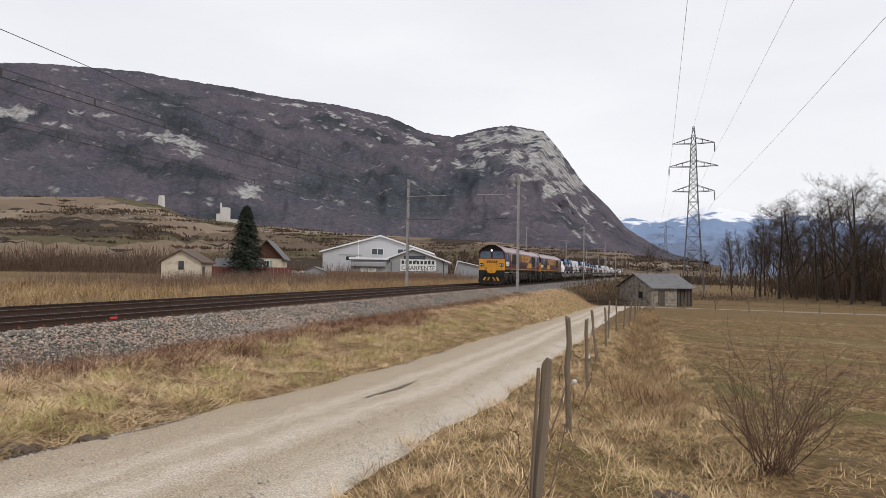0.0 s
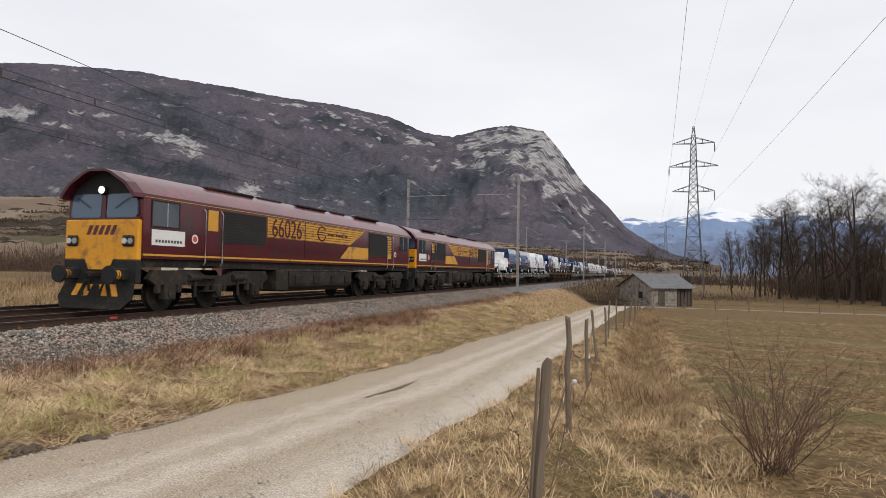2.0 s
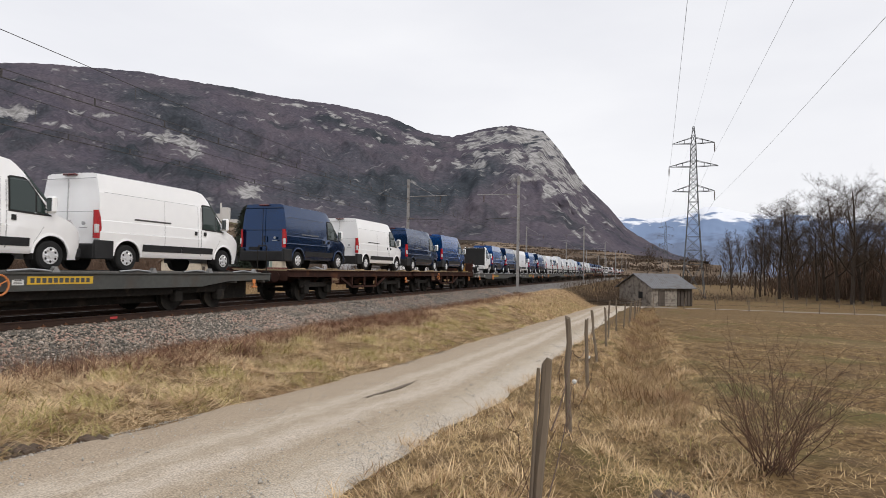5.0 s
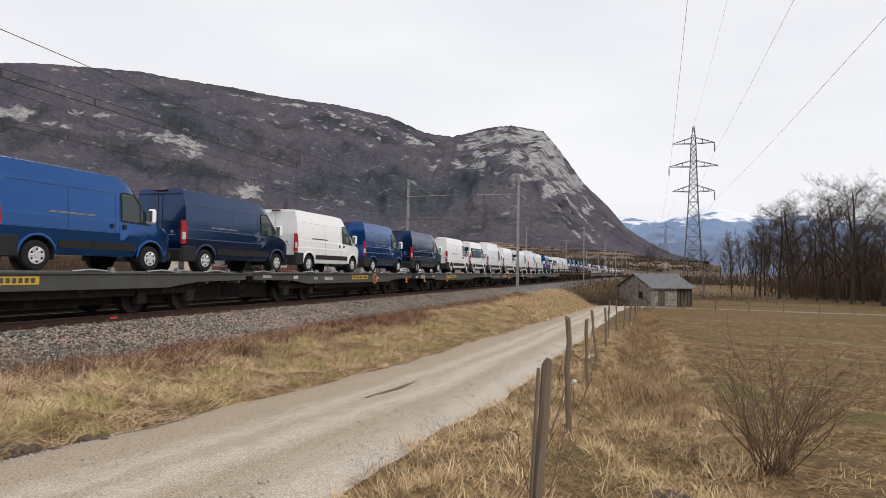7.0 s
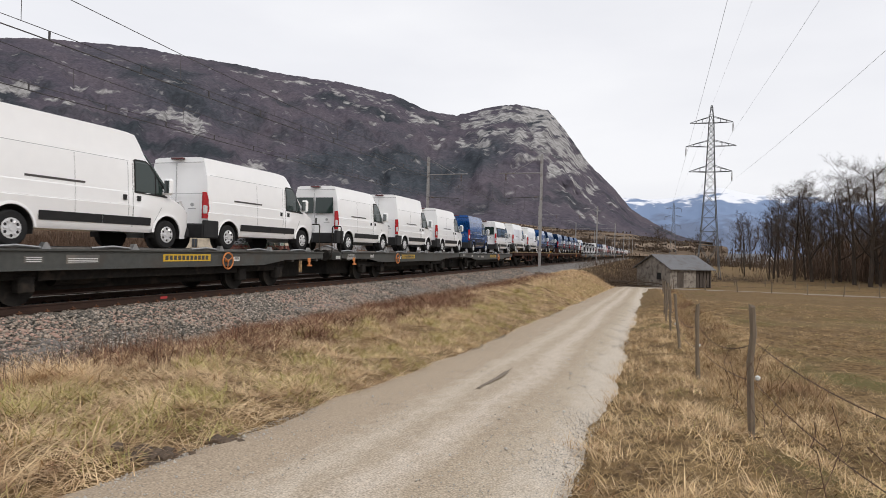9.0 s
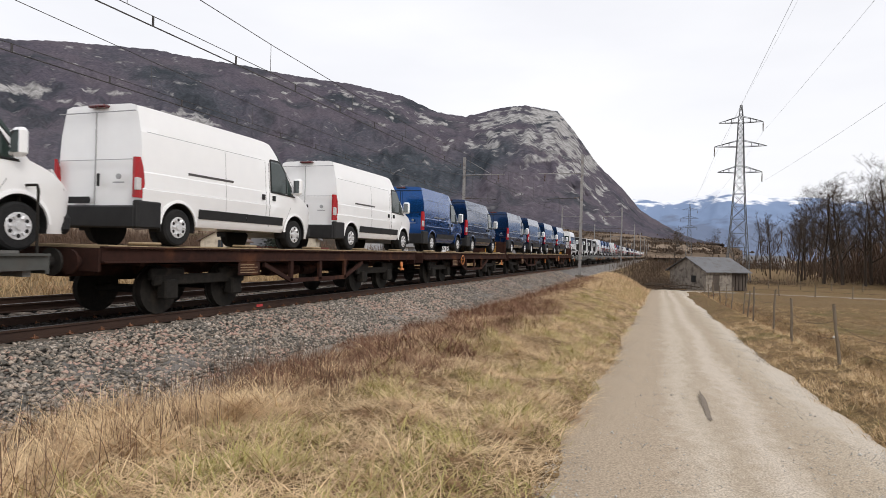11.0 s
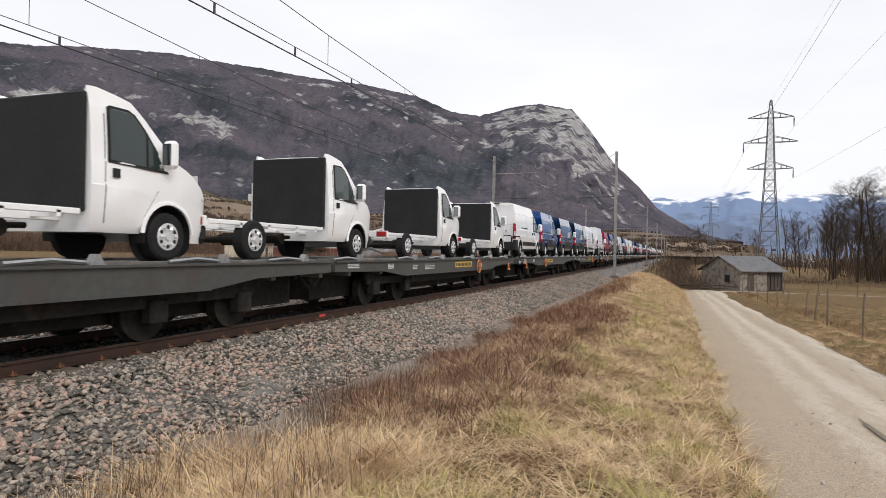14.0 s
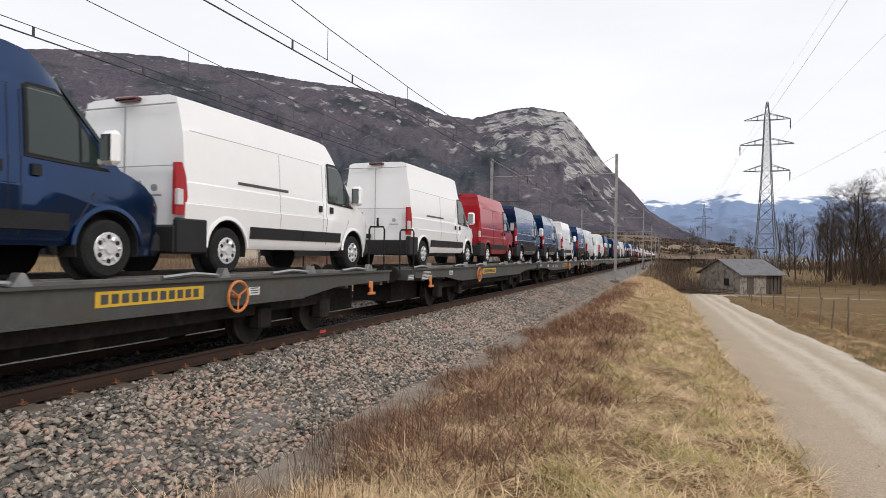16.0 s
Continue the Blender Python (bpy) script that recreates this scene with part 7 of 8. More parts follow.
# ---- fences ----
FENCE = [(13.79, -9.72, 1.27, 4.7, 1), (13.53, -5.84, 1.30, -1, 0), (13.36, -1.45, 1.25, 2, 3), (13.23, 2.35, 1.22, 6, 7), (13.19, 6.9, 1.2, 2, 4), (13.10, 9.3, 1.35, -2, -1), (13.15, 14.0, 1.3, 0, 1), (13.35, 17.2, 1.15, 5, 5), (13.5, 20.0, 1.25, 3, 5), (13.45, 24.6, 1.2, 4, 6), (13.6, 29.0, 1.2, 2, 3), (13.65, 33.2, 1.2, -3, 2), (13.7, 39.0, 1.25, 2, 4), (13.75, 45.0, 1.2, 0, 2), (13.8, 51.0, 1.2, 2, 1)]


def post_mesh(seed, h, r):
    rng = random.Random(seed)
    bm = bmesh.new()
    rings = []
    for k in range(7):
        z = -0.35 + (h + 0.35) * k / 6
        ox, oy = rng.uniform(-0.012, 0.012), rng.uniform(-0.012, 0.012)
        rings.append([(ox + r * rng.uniform(0.82, 1.15) * math.cos(a), oy + r * rng.uniform(0.82, 1.15) * math.sin(a), z + (rng.uniform(-0.03, 0.03) if k == 6 else 0)) for a in [2 * math.pi * i / 8 for i in range(8)]])
    loft(bm, rings)
    return bm


def make_fence():
    t = tagged(empty("pasture_fence"), "weathered wooden post fence with sagging rusty wire", "fence")
    tops = []
    for i, (x, y, h, lx, ly) in enumerate(FENCE):
        z = float(ground_z(x, y))
        p = part("post", post_mesh(i, h, 0.029 if i < 1 else 0.032), M_POST, t, "grey weathered round post")
        p.matrix_basis = pose(x, y, z, -ly * 0.7, lx * 0.7, i * 37)
        tops.append((Matrix(p.matrix_basis), h))
    rng = random.Random(4)
    for frac in (0.42, 0.72):
        bm = bmesh.new()
        for (ma, ha), (mb, hb) in zip(tops, tops[1:]):
            a, b = ma @ Vector((0.05, 0, ha * frac)), mb @ Vector((0.05, 0, hb * frac))
            sag = rng.uniform(0.06, 0.2)
            pts = [a.lerp(b, k / 8) + Vector((0, 0, -sag * 4 * (k / 8) * (1 - k / 8))) for k in range(9)]
            path_tube(bm, pts, 0.004, 4)
            for k in range(1, 16):
                q = a.lerp(b, k / 16) + Vector((0, 0, -sag * 4 * (k / 16) * (1 - k / 16)))
                tube(bm, q + Vector((0, -0.012, -0.012)), q + Vector((0, 0.012, 0.012)), 0.003, 0.002, 3)
        part("barbed_wire", bm, M_RUSTWIRE, t, "rusty barbed wire")
    bm = bmesh.new()
    for (ma, ha) in tops[1:4]:
        a = ma @ Vector((0.08, 0, ha * 0.45))
        bmesh.ops.create_icosphere(bm, subdivisions=1, radius=0.03, matrix=Matrix.Translation(a))
    part("fence_insulator", bm, M_WHITE, t, "small white fence insulator")
    # second thin stick lashed to the first post, bramble runners in the wire
    bm = bmesh.new()
    path_tube(bm, [(13.775, -9.745, -0.6), (13.80, -9.745, 0.2), (13.83, -9.735, 0.84)], 0.010, 6)
    part("brace_stick", bm, M_POST, t)
    for y0, y1 in ((-9.2, -8.0), (-5.7, -4.6), (-6.6, -5.9)):
        bm = bmesh.new()
        for k in range(3):
            p = Vector((13.55 + rng.uniform(-0.1, 0.15), y0 + rng.random() * (y1 - y0), float(ground_z(13.5, y0)) + 0.05))
            pts = [p.copy()]
            for q in range(7):
                p = p + Vector((rng.uniform(-0.07, 0.07), rng.uniform(-0.12, 0.16), rng.uniform(0.02, 0.17)))
                pts.append(p.copy())
            path_tube(bm, pts, 0.003, 4)
        ob = part("bramble", bm, M_STEM, None)
        tagged(ob, "thin dry bramble runner climbing the fence wire", "bramble")

    far = tagged(empty("field_fence"), "low line of thin grey posts along the lane", "fence")
    base = part("post", post_mesh(50, 1.15, 0.05), M_POST, far)
    first = True
    for i in range(22):
        x, y = 15.0 + i * 3.1, 57.6 + 0.4 * math.sin(i)
        m = pose(x, y, float(ground_z(x, y)) - 0.02, rng.uniform(-6, 6), rng.uniform(-6, 6), i * 40)
        if first:
            base.matrix_basis, first = m, False
        else:
            shared("post", base.data, m, far)
    bm = bmesh.new()
    for z in (0.5, 0.95):
        path_tube(bm, [(15.0 + i * 3.1, 57.6 + 0.4 * math.sin(i), float(ground_z(15.0 + i * 3.1, 57.6)) + z) for i in range(22)], 0.008, 3)
    part("wire", bm, M_WIRE, far)
    back = tagged(empty("meadow_fence"), "thin grey posts at the edge of the meadow", "fence")
    for i in range(20):
        x, y = 20.0 + i * 3.6, 80.0 + 0.5 * math.sin(i * 2)
        shared("post", base.data, pose(x, y, float(ground_z(x, y)) - 0.02, rng.uniform(-5, 5), rng.uniform(-5, 5), i * 31), back)
    bm = bmesh.new()
    path_tube(bm, [(20.0 + i * 3.6, 80.0 + 0.5 * math.sin(i * 2), float(ground_z(20, 80)) + 0.9) for i in range(20)], 0.010, 3)
    part("wire", bm, M_WIRE, back)


make_fence()

# ---- buildings ----
M_HUTWALL = material("rough_rendered_stone", (0.33, 0.29, 0.245), (0.20, 0.175, 0.15), 0.95, scale=0.9, fine=9, bump=0.03, dirt=(0.12, 0.10, 0.085), dirt_amount=0.5)
M_TIN = material("corrugated_grey_roof", (0.17, 0.172, 0.18), (0.125, 0.125, 0.13), 0.6, 0.2, scale=0.7, fine=8, dirt=(0.10, 0.085, 0.075), dirt_amount=0.3)
M_OLDWOOD = material("old_dark_boards", (0.055, 0.042, 0.034), (0.10, 0.08, 0.065), 0.9, scale=1.5, fine=18, bump=0.01, stretch=(1, 1, 0.2))
M_CREAM = material("cream_render", (0.62, 0.55, 0.44), (0.52, 0.46, 0.37), 0.9, scale=0.5, fine=7, bump=0.006, dirt=(0.40, 0.34, 0.27), dirt_amount=0.3)
M_HALL = material("pale_grey_cladding", (0.50, 0.50, 0.52), (0.44, 0.44, 0.46), 0.6, scale=0.3, fine=5)
M_HALL2 = material("grey_cladding", (0.33, 0.33, 0.34), (0.28, 0.28, 0.29), 0.65, scale=0.4, fine=5)
M_TRIM = material("white_trim", (0.78, 0.78, 0.78), (0.70, 0.70, 0.70), 0.5, scale=1, fine=10)
M_SLATE = material("grey_slate_roof", (0.15, 0.145, 0.145), (0.10, 0.098, 0.10), 0.7, scale=0.8, fine=9, bump=0.01)
M_BROWNROOF = material("brown_tile_roof", (0.14, 0.095, 0.075), (0.095, 0.068, 0.055), 0.85, scale=0.8, fine=9, bump=0.01)
M_RUSTWOOD = material("red_brown_boarding", (0.085, 0.032, 0.020), (0.060, 0.026, 0.018), 0.85, scale=0.9, fine=10)
M_SHUTTER = material("pale_green_shutter", (0.26, 0.34, 0.29), (0.21, 0.28, 0.24), 0.7)
M_CASTLE = material("white_castle_wall", (0.62, 0.59, 0.56), (0.50, 0.48, 0.46), 0.9, scale=0.1, fine=2)
M_LETTER = material("black_sign_letter", (0.03, 0.03, 0.032), (0.045, 0.045, 0.047), 0.6)
M_FENCEWOOD = material("brown_board_fence", (0.26, 0.15, 0.085), (0.17, 0.10, 0.06), 0.85, scale=0.6, fine=8, piece=0.5)
M_REDBOARD = material("dull_red_board_fence", (0.16, 0.045, 0.035), (0.11, 0.035, 0.03), 0.85, scale=0.6, fine=8)


def gable_house(name, label, x, y, z, rz, w, d, eave, ridge, wall, roof_mat, over=0.35, peak=0.5, category="house", thick=0.16):
    """Gable wall faces local -y; w across, d deep; the ridge runs along y at the fraction peak of the width."""
    t = tagged(empty(name, x, y, z, rz), label, category)
    px = w * peak
    prof = [(0, -0.6), (w, -0.6), (w, eave), (px, ridge), (0, eave)]
    bm = bmesh.new()
    loft(bm, [[(a, q, b) for a, b in prof] for q in (0, d)])
    part("wall", bm, wall, t)
    for a, b in (((0, eave), (px, ridge)), ((w, eave), (px, ridge))):
        dx, dz = a[0] - b[0], a[1] - b[1]
        n = math.hypot(dx, dz)
        ex, ez = a[0] + dx / n * over, a[1] + dz / n * over
        bm = bmesh.new()
        slab(bm, [(b[0], -over, b[1] + 0.02), (ex, -over, ez + 0.02), (ex, d + over, ez + 0.02), (b[0], d + over, b[1] + 0.02)], (0, 0, thick))
        part("roof", bm, roof_mat, t)
    return t


def pane(t, x0, x1, z0, z1, y=-0.05, frame_mat=None, glass_mat=None):
    bm = bmesh.new()
    for a0, a1, b0, b1 in ((x0 - 0.07, x1 + 0.07, z1, z1 + 0.07), (x0 - 0.07, x1 + 0.07, z0 - 0.07, z0), (x0 - 0.07, x0, z0, z1), (x1, x1 + 0.07, z0, z1), ((x0 + x1) / 2 - 0.03, (x0 + x1) / 2 + 0.03, z0, z1)):
        box(bm, a0, a1, y - 0.03, y + 0.06, b0, b1)
    w = part("window", bm, frame_mat or M_TRIM, t)
    bm = bmesh.new()
    box(bm, x0, x1, y, y + 0.06, z0, z1)
    part("pane", bm, glass_mat or M_GLASS, w)


# stone hut by the lane: gable to the south-west, long doorway side to the south-east
hut = tagged(empty("stone_hut", 14.9, 65.4, -2.32, 40), "low rendered stone hut with a grey corrugated roof", "hut")
HL, HW, HE, HR = 6.2, 6.0, 2.2, 3.7
bm = bmesh.new()
loft(bm, [[(x, 0, -0.5), (x, HW, -0.5), (x, HW, HE), (x, HW / 2, HR), (x, 0, HE)] for x in (0, HL * 0.62)])
part("wall", bm, M_HUTWALL, hut)
bm = bmesh.new()
loft(bm, [[(x, 0.25, -0.5), (x, HW, -0.5), (x, HW, HE), (x, HW / 2, HR), (x, 0.25, HE)] for x in (HL * 0.62, HL)])
part("lean_to_wall", bm, M_OLDWOOD, hut, "dark old boarding")
for y0, y1, za, zb in ((-0.45, HW / 2, HE - 0.22, HR), (HW + 0.45, HW / 2, HE - 0.22, HR)):
    bm = bmesh.new()
    n = 44
    rows = []
    for k in range(n + 1):
        x = -0.35 + (HL + 0.7) * k / n
        w = 0.035 * (k % 2)
        rows.append([(x, y0, za + 0.05 + w), (x, y1, zb + 0.05 + w), (x, y1, zb - 0.02), (x, y0, za - 0.02)])
    loft(bm, rows)
    part("roof", bm, M_TIN, hut, "corrugated grey roofing")
bm = bmesh.new()
box(bm, 1.0, 1.95, -0.04, 0.06, -0.1, 1.75)
part("door", bm, M_OLDWOOD, hut)
for x in (HL * 0.62 + 0.2, HL * 0.62 + 0.75, HL * 0.62 + 1.3, HL * 0.62 + 1.85):
    bm = bmesh.new()
    box(bm, x, x + 0.42, 0.14, 0.22, -0.1, 1.7 + 0.15 * math.sin(x * 9))
    part("board", bm, M_OLDWOOD, hut)
bm = bmesh.new()
box(bm, HL - 0.12, HL + 0.02, 0.0, 0.14, -0.3, HE - 0.1)
part("corner_post", bm, M_OLDWOOD, hut)
bm = bmesh.new()
box(bm, -0.05, 0.04, 1.6, 2.3, 0.75, 1.55)
part("window", bm, M_BLACK, hut, "dark unglazed window")

# cream shed, spruce, villa and joinery works beyond the line
shed = gable_house("cream_shed", "small cream rendered shed with a brown tiled roof", -45.0, 52.2, -0.55, 24, 4.9, 5.5, 2.5, 3.9, M_CREAM, M_BROWNROOF, 0.45, 0.5, "shed")
pane(shed, 2.2, 2.75, 1.5, 2.5, frame_mat=M_OLDWOOD)
bm = bmesh.new()
box(bm, 4.88, 4.95, 0.8, 1.9, -0.2, 1.9)
part("door", bm, M_OLDWOOD, shed)
villa = gable_house("villa", "two-storey cream villa with red-brown boarded gable", -48.4, 76.2, -0.4, 26, 5.0, 8.0, 3.6, 6.3, M_CREAM, M_SLATE, 0.8)
bm = bmesh.new()
slab(bm, [(-0.02, -0.06, 3.3), (5.02, -0.06, 3.3), (5.02, -0.06, 3.6), (2.5, -0.06, 6.25), (-0.02, -0.06, 3.6)], (0, 0.05, 0))
part("gable_boarding", bm, M_RUSTWOOD, villa, "red-brown gable boarding")
pane(villa, 2.0, 2.9, 1.8, 2.9)
for x in (1.45, 2.98):
    bm = bmesh.new()
    box(bm, x, x + 0.45, -0.07, -0.02, 1.75, 2.95)
    part("shutter", bm, M_SHUTTER, villa)
pane(villa, 2.0, 2.9, 0.2, 1.2)
annex = gable_house("garden_shed", "low grey garden shed with a pale roof", -40.5, 80.0, -0.5, 20, 3.2, 3.0, 1.4, 2.0, M_HALL2, M_TIN, 0.2, 0.5, "shed")
low = gable_house("slate_outbuilding", "low outbuilding with a dark slate roof and white chimney", -41.2, 67.5, -0.5, 108, 4.0, 6.5, 1.3, 3.0, M_CREAM, M_SLATE, 0.4, 0.5, "outbuilding")
bm = bmesh.new()
box(bm, 1.8, 2.2, 2.8, 3.2, 2.8, 3.7)
part("chimney", bm, M_TRIM, low, "white chimney")

hall = gable_house("joinery_hall", "large pale grey clad workshop hall with white roof edge", -52.2, 107.2, -0.6, 18, 23.4, 30.0, 5.6, 9.1, M_HALL, M_TRIM, 0.7, 0.53, "hall", 0.28)
pane(hall, 10.6, 13.0, 5.2, 6.4)
pane(hall, 16.2, 18.6, 5.2, 6.4)
pane(hall, 5.0, 7.2, 3.9, 4.7)
bm = bmesh.new()
box(bm, 3.4, 8.4, -0.08, -0.02, 4.9, 5.1)
part("lettering_bar", bm, M_SHUTTER, hall, "line of small blue-grey lettering")
for k in range(12):
    bm = bmesh.new()
    box(bm, -0.05, 0.0, 0.3 + k * 2.4, 0.42 + k * 2.4, 0, 5.5)
    part("cladding_rib", bm, M_HALL2, hall)
bm = bmesh.new()
box(bm, 7.55, 7.75, -0.07, -0.01, 3.0, 8.3)
part("downpipe", bm, M_TRIM, hall)
porch = tagged(empty("loading_bay", -42.1, 100.4, -0.6, 18), "flat-roofed grey loading bay with a white roller door", "loading bay")
bm = bmesh.new()
box(bm, 0, 7.2, 0, 7.0, -0.5, 3.9)
part("wall", bm, M_HALL2, porch)
bm = bmesh.new()
box(bm, -0.3, 7.5, -0.7, 7.2, 3.9, 4.3, 0.05)
part("roof", bm, M_TRIM, porch)
bm = bmesh.new()
box(bm, 0.2, 7.0, -0.9, 0.0, 2.5, 3.4, 0.1)
part("awning", bm, M_HALL2, porch)
bm = bmesh.new()
box(bm, 1.9, 5.2, -0.06, 0.02, -0.2, 2.3)
part("roller_door", bm, M_TRIM, porch, "white roller door")
shop = gable_house("joinery_shop", "low grey gabled workshop with white fascia and a large sign", -36.9, 103.6, -0.6, 18, 13.6, 14.0, 3.6, 6.1, M_HALL2, M_TRIM, 0.7, 0.47, "workshop", 0.3)
for k in range(5):
    bm = bmesh.new()
    box(bm, 1.6 + k * 2.7, 1.8 + k * 2.7, -0.5, 0.0, 3.6, 4.0)
    part("bracket", bm, M_OLDWOOD, shop)
bm = bmesh.new()
box(bm, 2.0, 2.15, -0.08, 0.0, 0.0, 3.6)
box(bm, 12.6, 12.75, -0.08, 0.0, 0.0, 3.6)
part("downpipe", bm, M_OLDWOOD, shop)
bm = bmesh.new()
box(bm, 4.6, 9.0, -0.04, 0.0, 3.7, 4.9)
part("gable_window", bm, M_GLASS, shop)
sign = tagged(empty("works_sign", -36.9, 103.6, -0.6, 18), "white sign with black capitals on the workshop wall", "sign")
bm = bmesh.new()
box(bm, 3.9, 11.2, -0.16, -0.06, 1.75, 4.15, 0.02)
part("board", bm, M_TRIM, sign)
lettering("lettering", "CHARPENTE", 1.22, pose(7.55, -0.165, 2.38, 90, 0, 0), M_LETTER, sign, 0.01, 1.0)
for k in range(9):
    bm = bmesh.new()
    box(bm, 4.2 + k * 0.76, 4.72 + k * 0.76, -0.18, -0.16, 3.18, 3.88)
    part("lettering_bar", bm, M_LETTER, sign)
side_shed = gable_house("lean_to_store", "low store with a white-edged roof beside the workshop", -22.6, 108.2, -0.6, 18, 11.0, 8.0, 1.6, 3.9, M_HALL2, M_TRIM, 0.5, 0.05, "store")
far_shed = gable_house("far_workshop", "grey workshop with a white roof edge", -20.5, 132.0, -0.6, 18, 14.0, 12.0, 3.5, 6.4, M_HALL, M_TRIM, 0.5, 0.7, "workshop")

board_fence = tagged(empty("board_fence", -44.0, 94.0, -0.6, 18), "brown vertical board fence before the workshops", "fence")
bm = bmesh.new()
box(bm, 0, 0.46, 0, 0.04, 0, 1.5)
board = part("board", bm, M_FENCEWOOD, board_fence)
for k in range(1, 46):
    shared("board", board.data, pose(k * 0.48, 0, 0.05 * math.sin(k * 2.1)), board_fence)
red_fence = tagged(empty("garden_fence", -46.5, 62.0, -0.5, 30), "dull red garden board fence", "fence")
bm = bmesh.new()
box(bm, 0, 0.5, 0, 0.04, 0, 1.9)
board = part("board", bm, M_REDBOARD, red_fence)
for k in range(1, 24):
    shared("board", board.data, pose(k * 0.52, 0, 0), red_fence)
for x, y, c in ((-46.5, 98.5, "white"), (-48.8, 97.4, "white"), (-51.0, 96.5, "white")):
    t = tagged(empty("parked_car", x, y, -0.55, 110), "white car parked by the workshops", "car")
    bm = bmesh.new()
    prof = [(0, 0.35), (0, 0.8), (0.4, 0.95), (0.9, 1.4), (2.4, 1.45), (3.1, 0.98), (4.0, 0.85), (4.15, 0.4)]
    loft(bm, [[(s * k, yy, z) for yy, z in prof] for s, k in ((-1, 0.85), (-1, 0.6), (1, 0.6), (1, 0.85))])
    part("body", bm, PAINT[c], t)
    bm = bmesh.new()
    for yy in (0.75, 3.35):
        tube(bm, (-0.86, yy, 0.3), (0.86, yy, 0.3), 0.3, 0.3, 12)
    part("wheels", bm, M_TYRE, t)

# ruined tower and castle on the hill, hamlet houses on the slopes
tower = tagged(empty("ruined_tower", -547, 600, 70), "slender ruined stone tower on the vineyard hill", "tower")
bm = bmesh.new()
loft(bm, [[(a * k, b * k, z) for a, b in ((-3, -3), (3, -3), (3, 3), (-3, 3))] for z, k in ((0, 1.0), (12, 0.85), (17, 0.75))])
part("wall", bm, M_CASTLE, tower)
castle = tagged(empty("castle", -500, 657, 58, 20), "white castle with a tall keep on the ridge", "castle")
for name, a in (("keep", (-2, 7, -6, 4, 0, 19)), ("hall", (-8, -2, -5, 4, 0, 11)), ("turret", (-4, -2, -4, -2, 11, 25)), ("terrace", (6, 22, -6, 2, -1, 4))):
    bm = bmesh.new()
    box(bm, *a, 0.15)
    part(name, bm, M_CASTLE, castle)
rng = random.Random(21)
for i in range(15):
    az, r = radians(rng.uniform(17, 34)), rng.uniform(420, 640)
    zz = -3 + (r - 330) / 470 * 26
    w = rng.uniform(8, 12)
    if i > 11:
        az, zz = radians((37.8 + i * 0.25) if i < 14 else 45.0), zz + 6
    t = gable_house("village_house", "small pale hillside house with a brown roof", 14 - math.sin(az) * r, -13 + math.cos(az) * r, zz, rng.uniform(0, 60), w, w * 1.1, 4.5, 8, M_CREAM, M_BROWNROOF, 0.6)
for x, y, w, lab in ((62, 300, 18, "long low white farm building"), (30, 420, 24, "long low white farm building"), (80, 260, 12, "long low white farm building")):
    gable_house("farm_building", lab + " beyond the meadow", x, y, -2.6, 60, 10, w, 3.2, 5.5, M_CASTLE, M_SLATE, 0.4, 0.5, "farm building")


# ---- trees and shrubs ----
def branch_mesh(seed, height, trunk_r, spread, levels, upright):
    """Trunk and limbs, then ever finer twigs that bend upwards."""
    rng = random.Random(seed)
    thick, thin = bmesh.new(), bmesh.new()

    def grow(p, d, length, r, level):
        n = (7, 5, 4, 3, 2)[min(level, 4)]
        pts = [p.copy()]
        q = d.copy()
        way = [q]
        for k in range(n):
            q = (q + Vector((rng.uniform(-1, 1), rng.uniform(-1, 1), rng.uniform(-0.6, 0.8))) * (0.07 if level == 0 else 0.24) + Vector((0, 0, 0.10 * upright * (level > 0)))).normalized()
            way.append(q)
            pts.append(pts[-1] + q * (length / n))
        bm = thick if level < 2 else thin
        seg = (8, 5, 4, 3, 3)[min(level, 4)]
        r_end = r * (0.22 if level == 0 else 0.4)
        for k in range(n):
            tube(bm, pts[k], pts[k + 1], r + (r_end - r) * k / n, r + (r_end - r) * (k + 1) / n, seg, False)
        if level >= levels:
            return
        kids = (13, 8, 6, 5, 3)[min(level, 4)]
        turn = rng.uniform(0, 6.28)
        for k in range(kids):
            f = (0.24 + 0.74 * (k + rng.random()) / kids) if level == 0 else rng.uniform(0.18, 1.0)
            i = min(n - 1, int(f * n))
            at = pts[i].lerp(pts[i + 1], f * n - i)
            turn += 2.4 + rng.uniform(-0.5, 0.5)
            axis = Vector((math.cos(turn), math.sin(turn), rng.uniform(-0.15, 0.55)))
            axis = axis - way[i] * axis.dot(way[i]) * 0.6
            nd = (way[i] * (1 - spread) + axis.normalized() * spread).normalized()
            if level == 0:
                long = height * rng.uniform(0.30, 0.44) * (1.12 - 0.62 * f) * (spread + 0.35)
            else:
                long = length * rng.uniform(0.36, 0.62)
            grow(at, nd, long, max(0.011, (r + (r_end - r) * f) * rng.uniform(0.42, 0.6)), level + 1)

    grow(Vector((0, 0, -0.3)), Vector((rng.uniform(-0.08, 0.08), rng.uniform(-0.08, 0.08), 1)).normalized(), height * 0.9, trunk_r, 0)
    return thick, thin


def bare_tree(seed, height, trunk_r, spread, label, levels=4, upright=1.0):
    t = tagged(empty("bare_tree"), label, "tree", "bare trees")
    a, b = branch_mesh(seed, height, trunk_r, spread, levels, upright)
    part("trunk", a, M_BARK, t)
    part("crown", b, M_TWIG, t, "leafless grey-brown twigs")
    return t


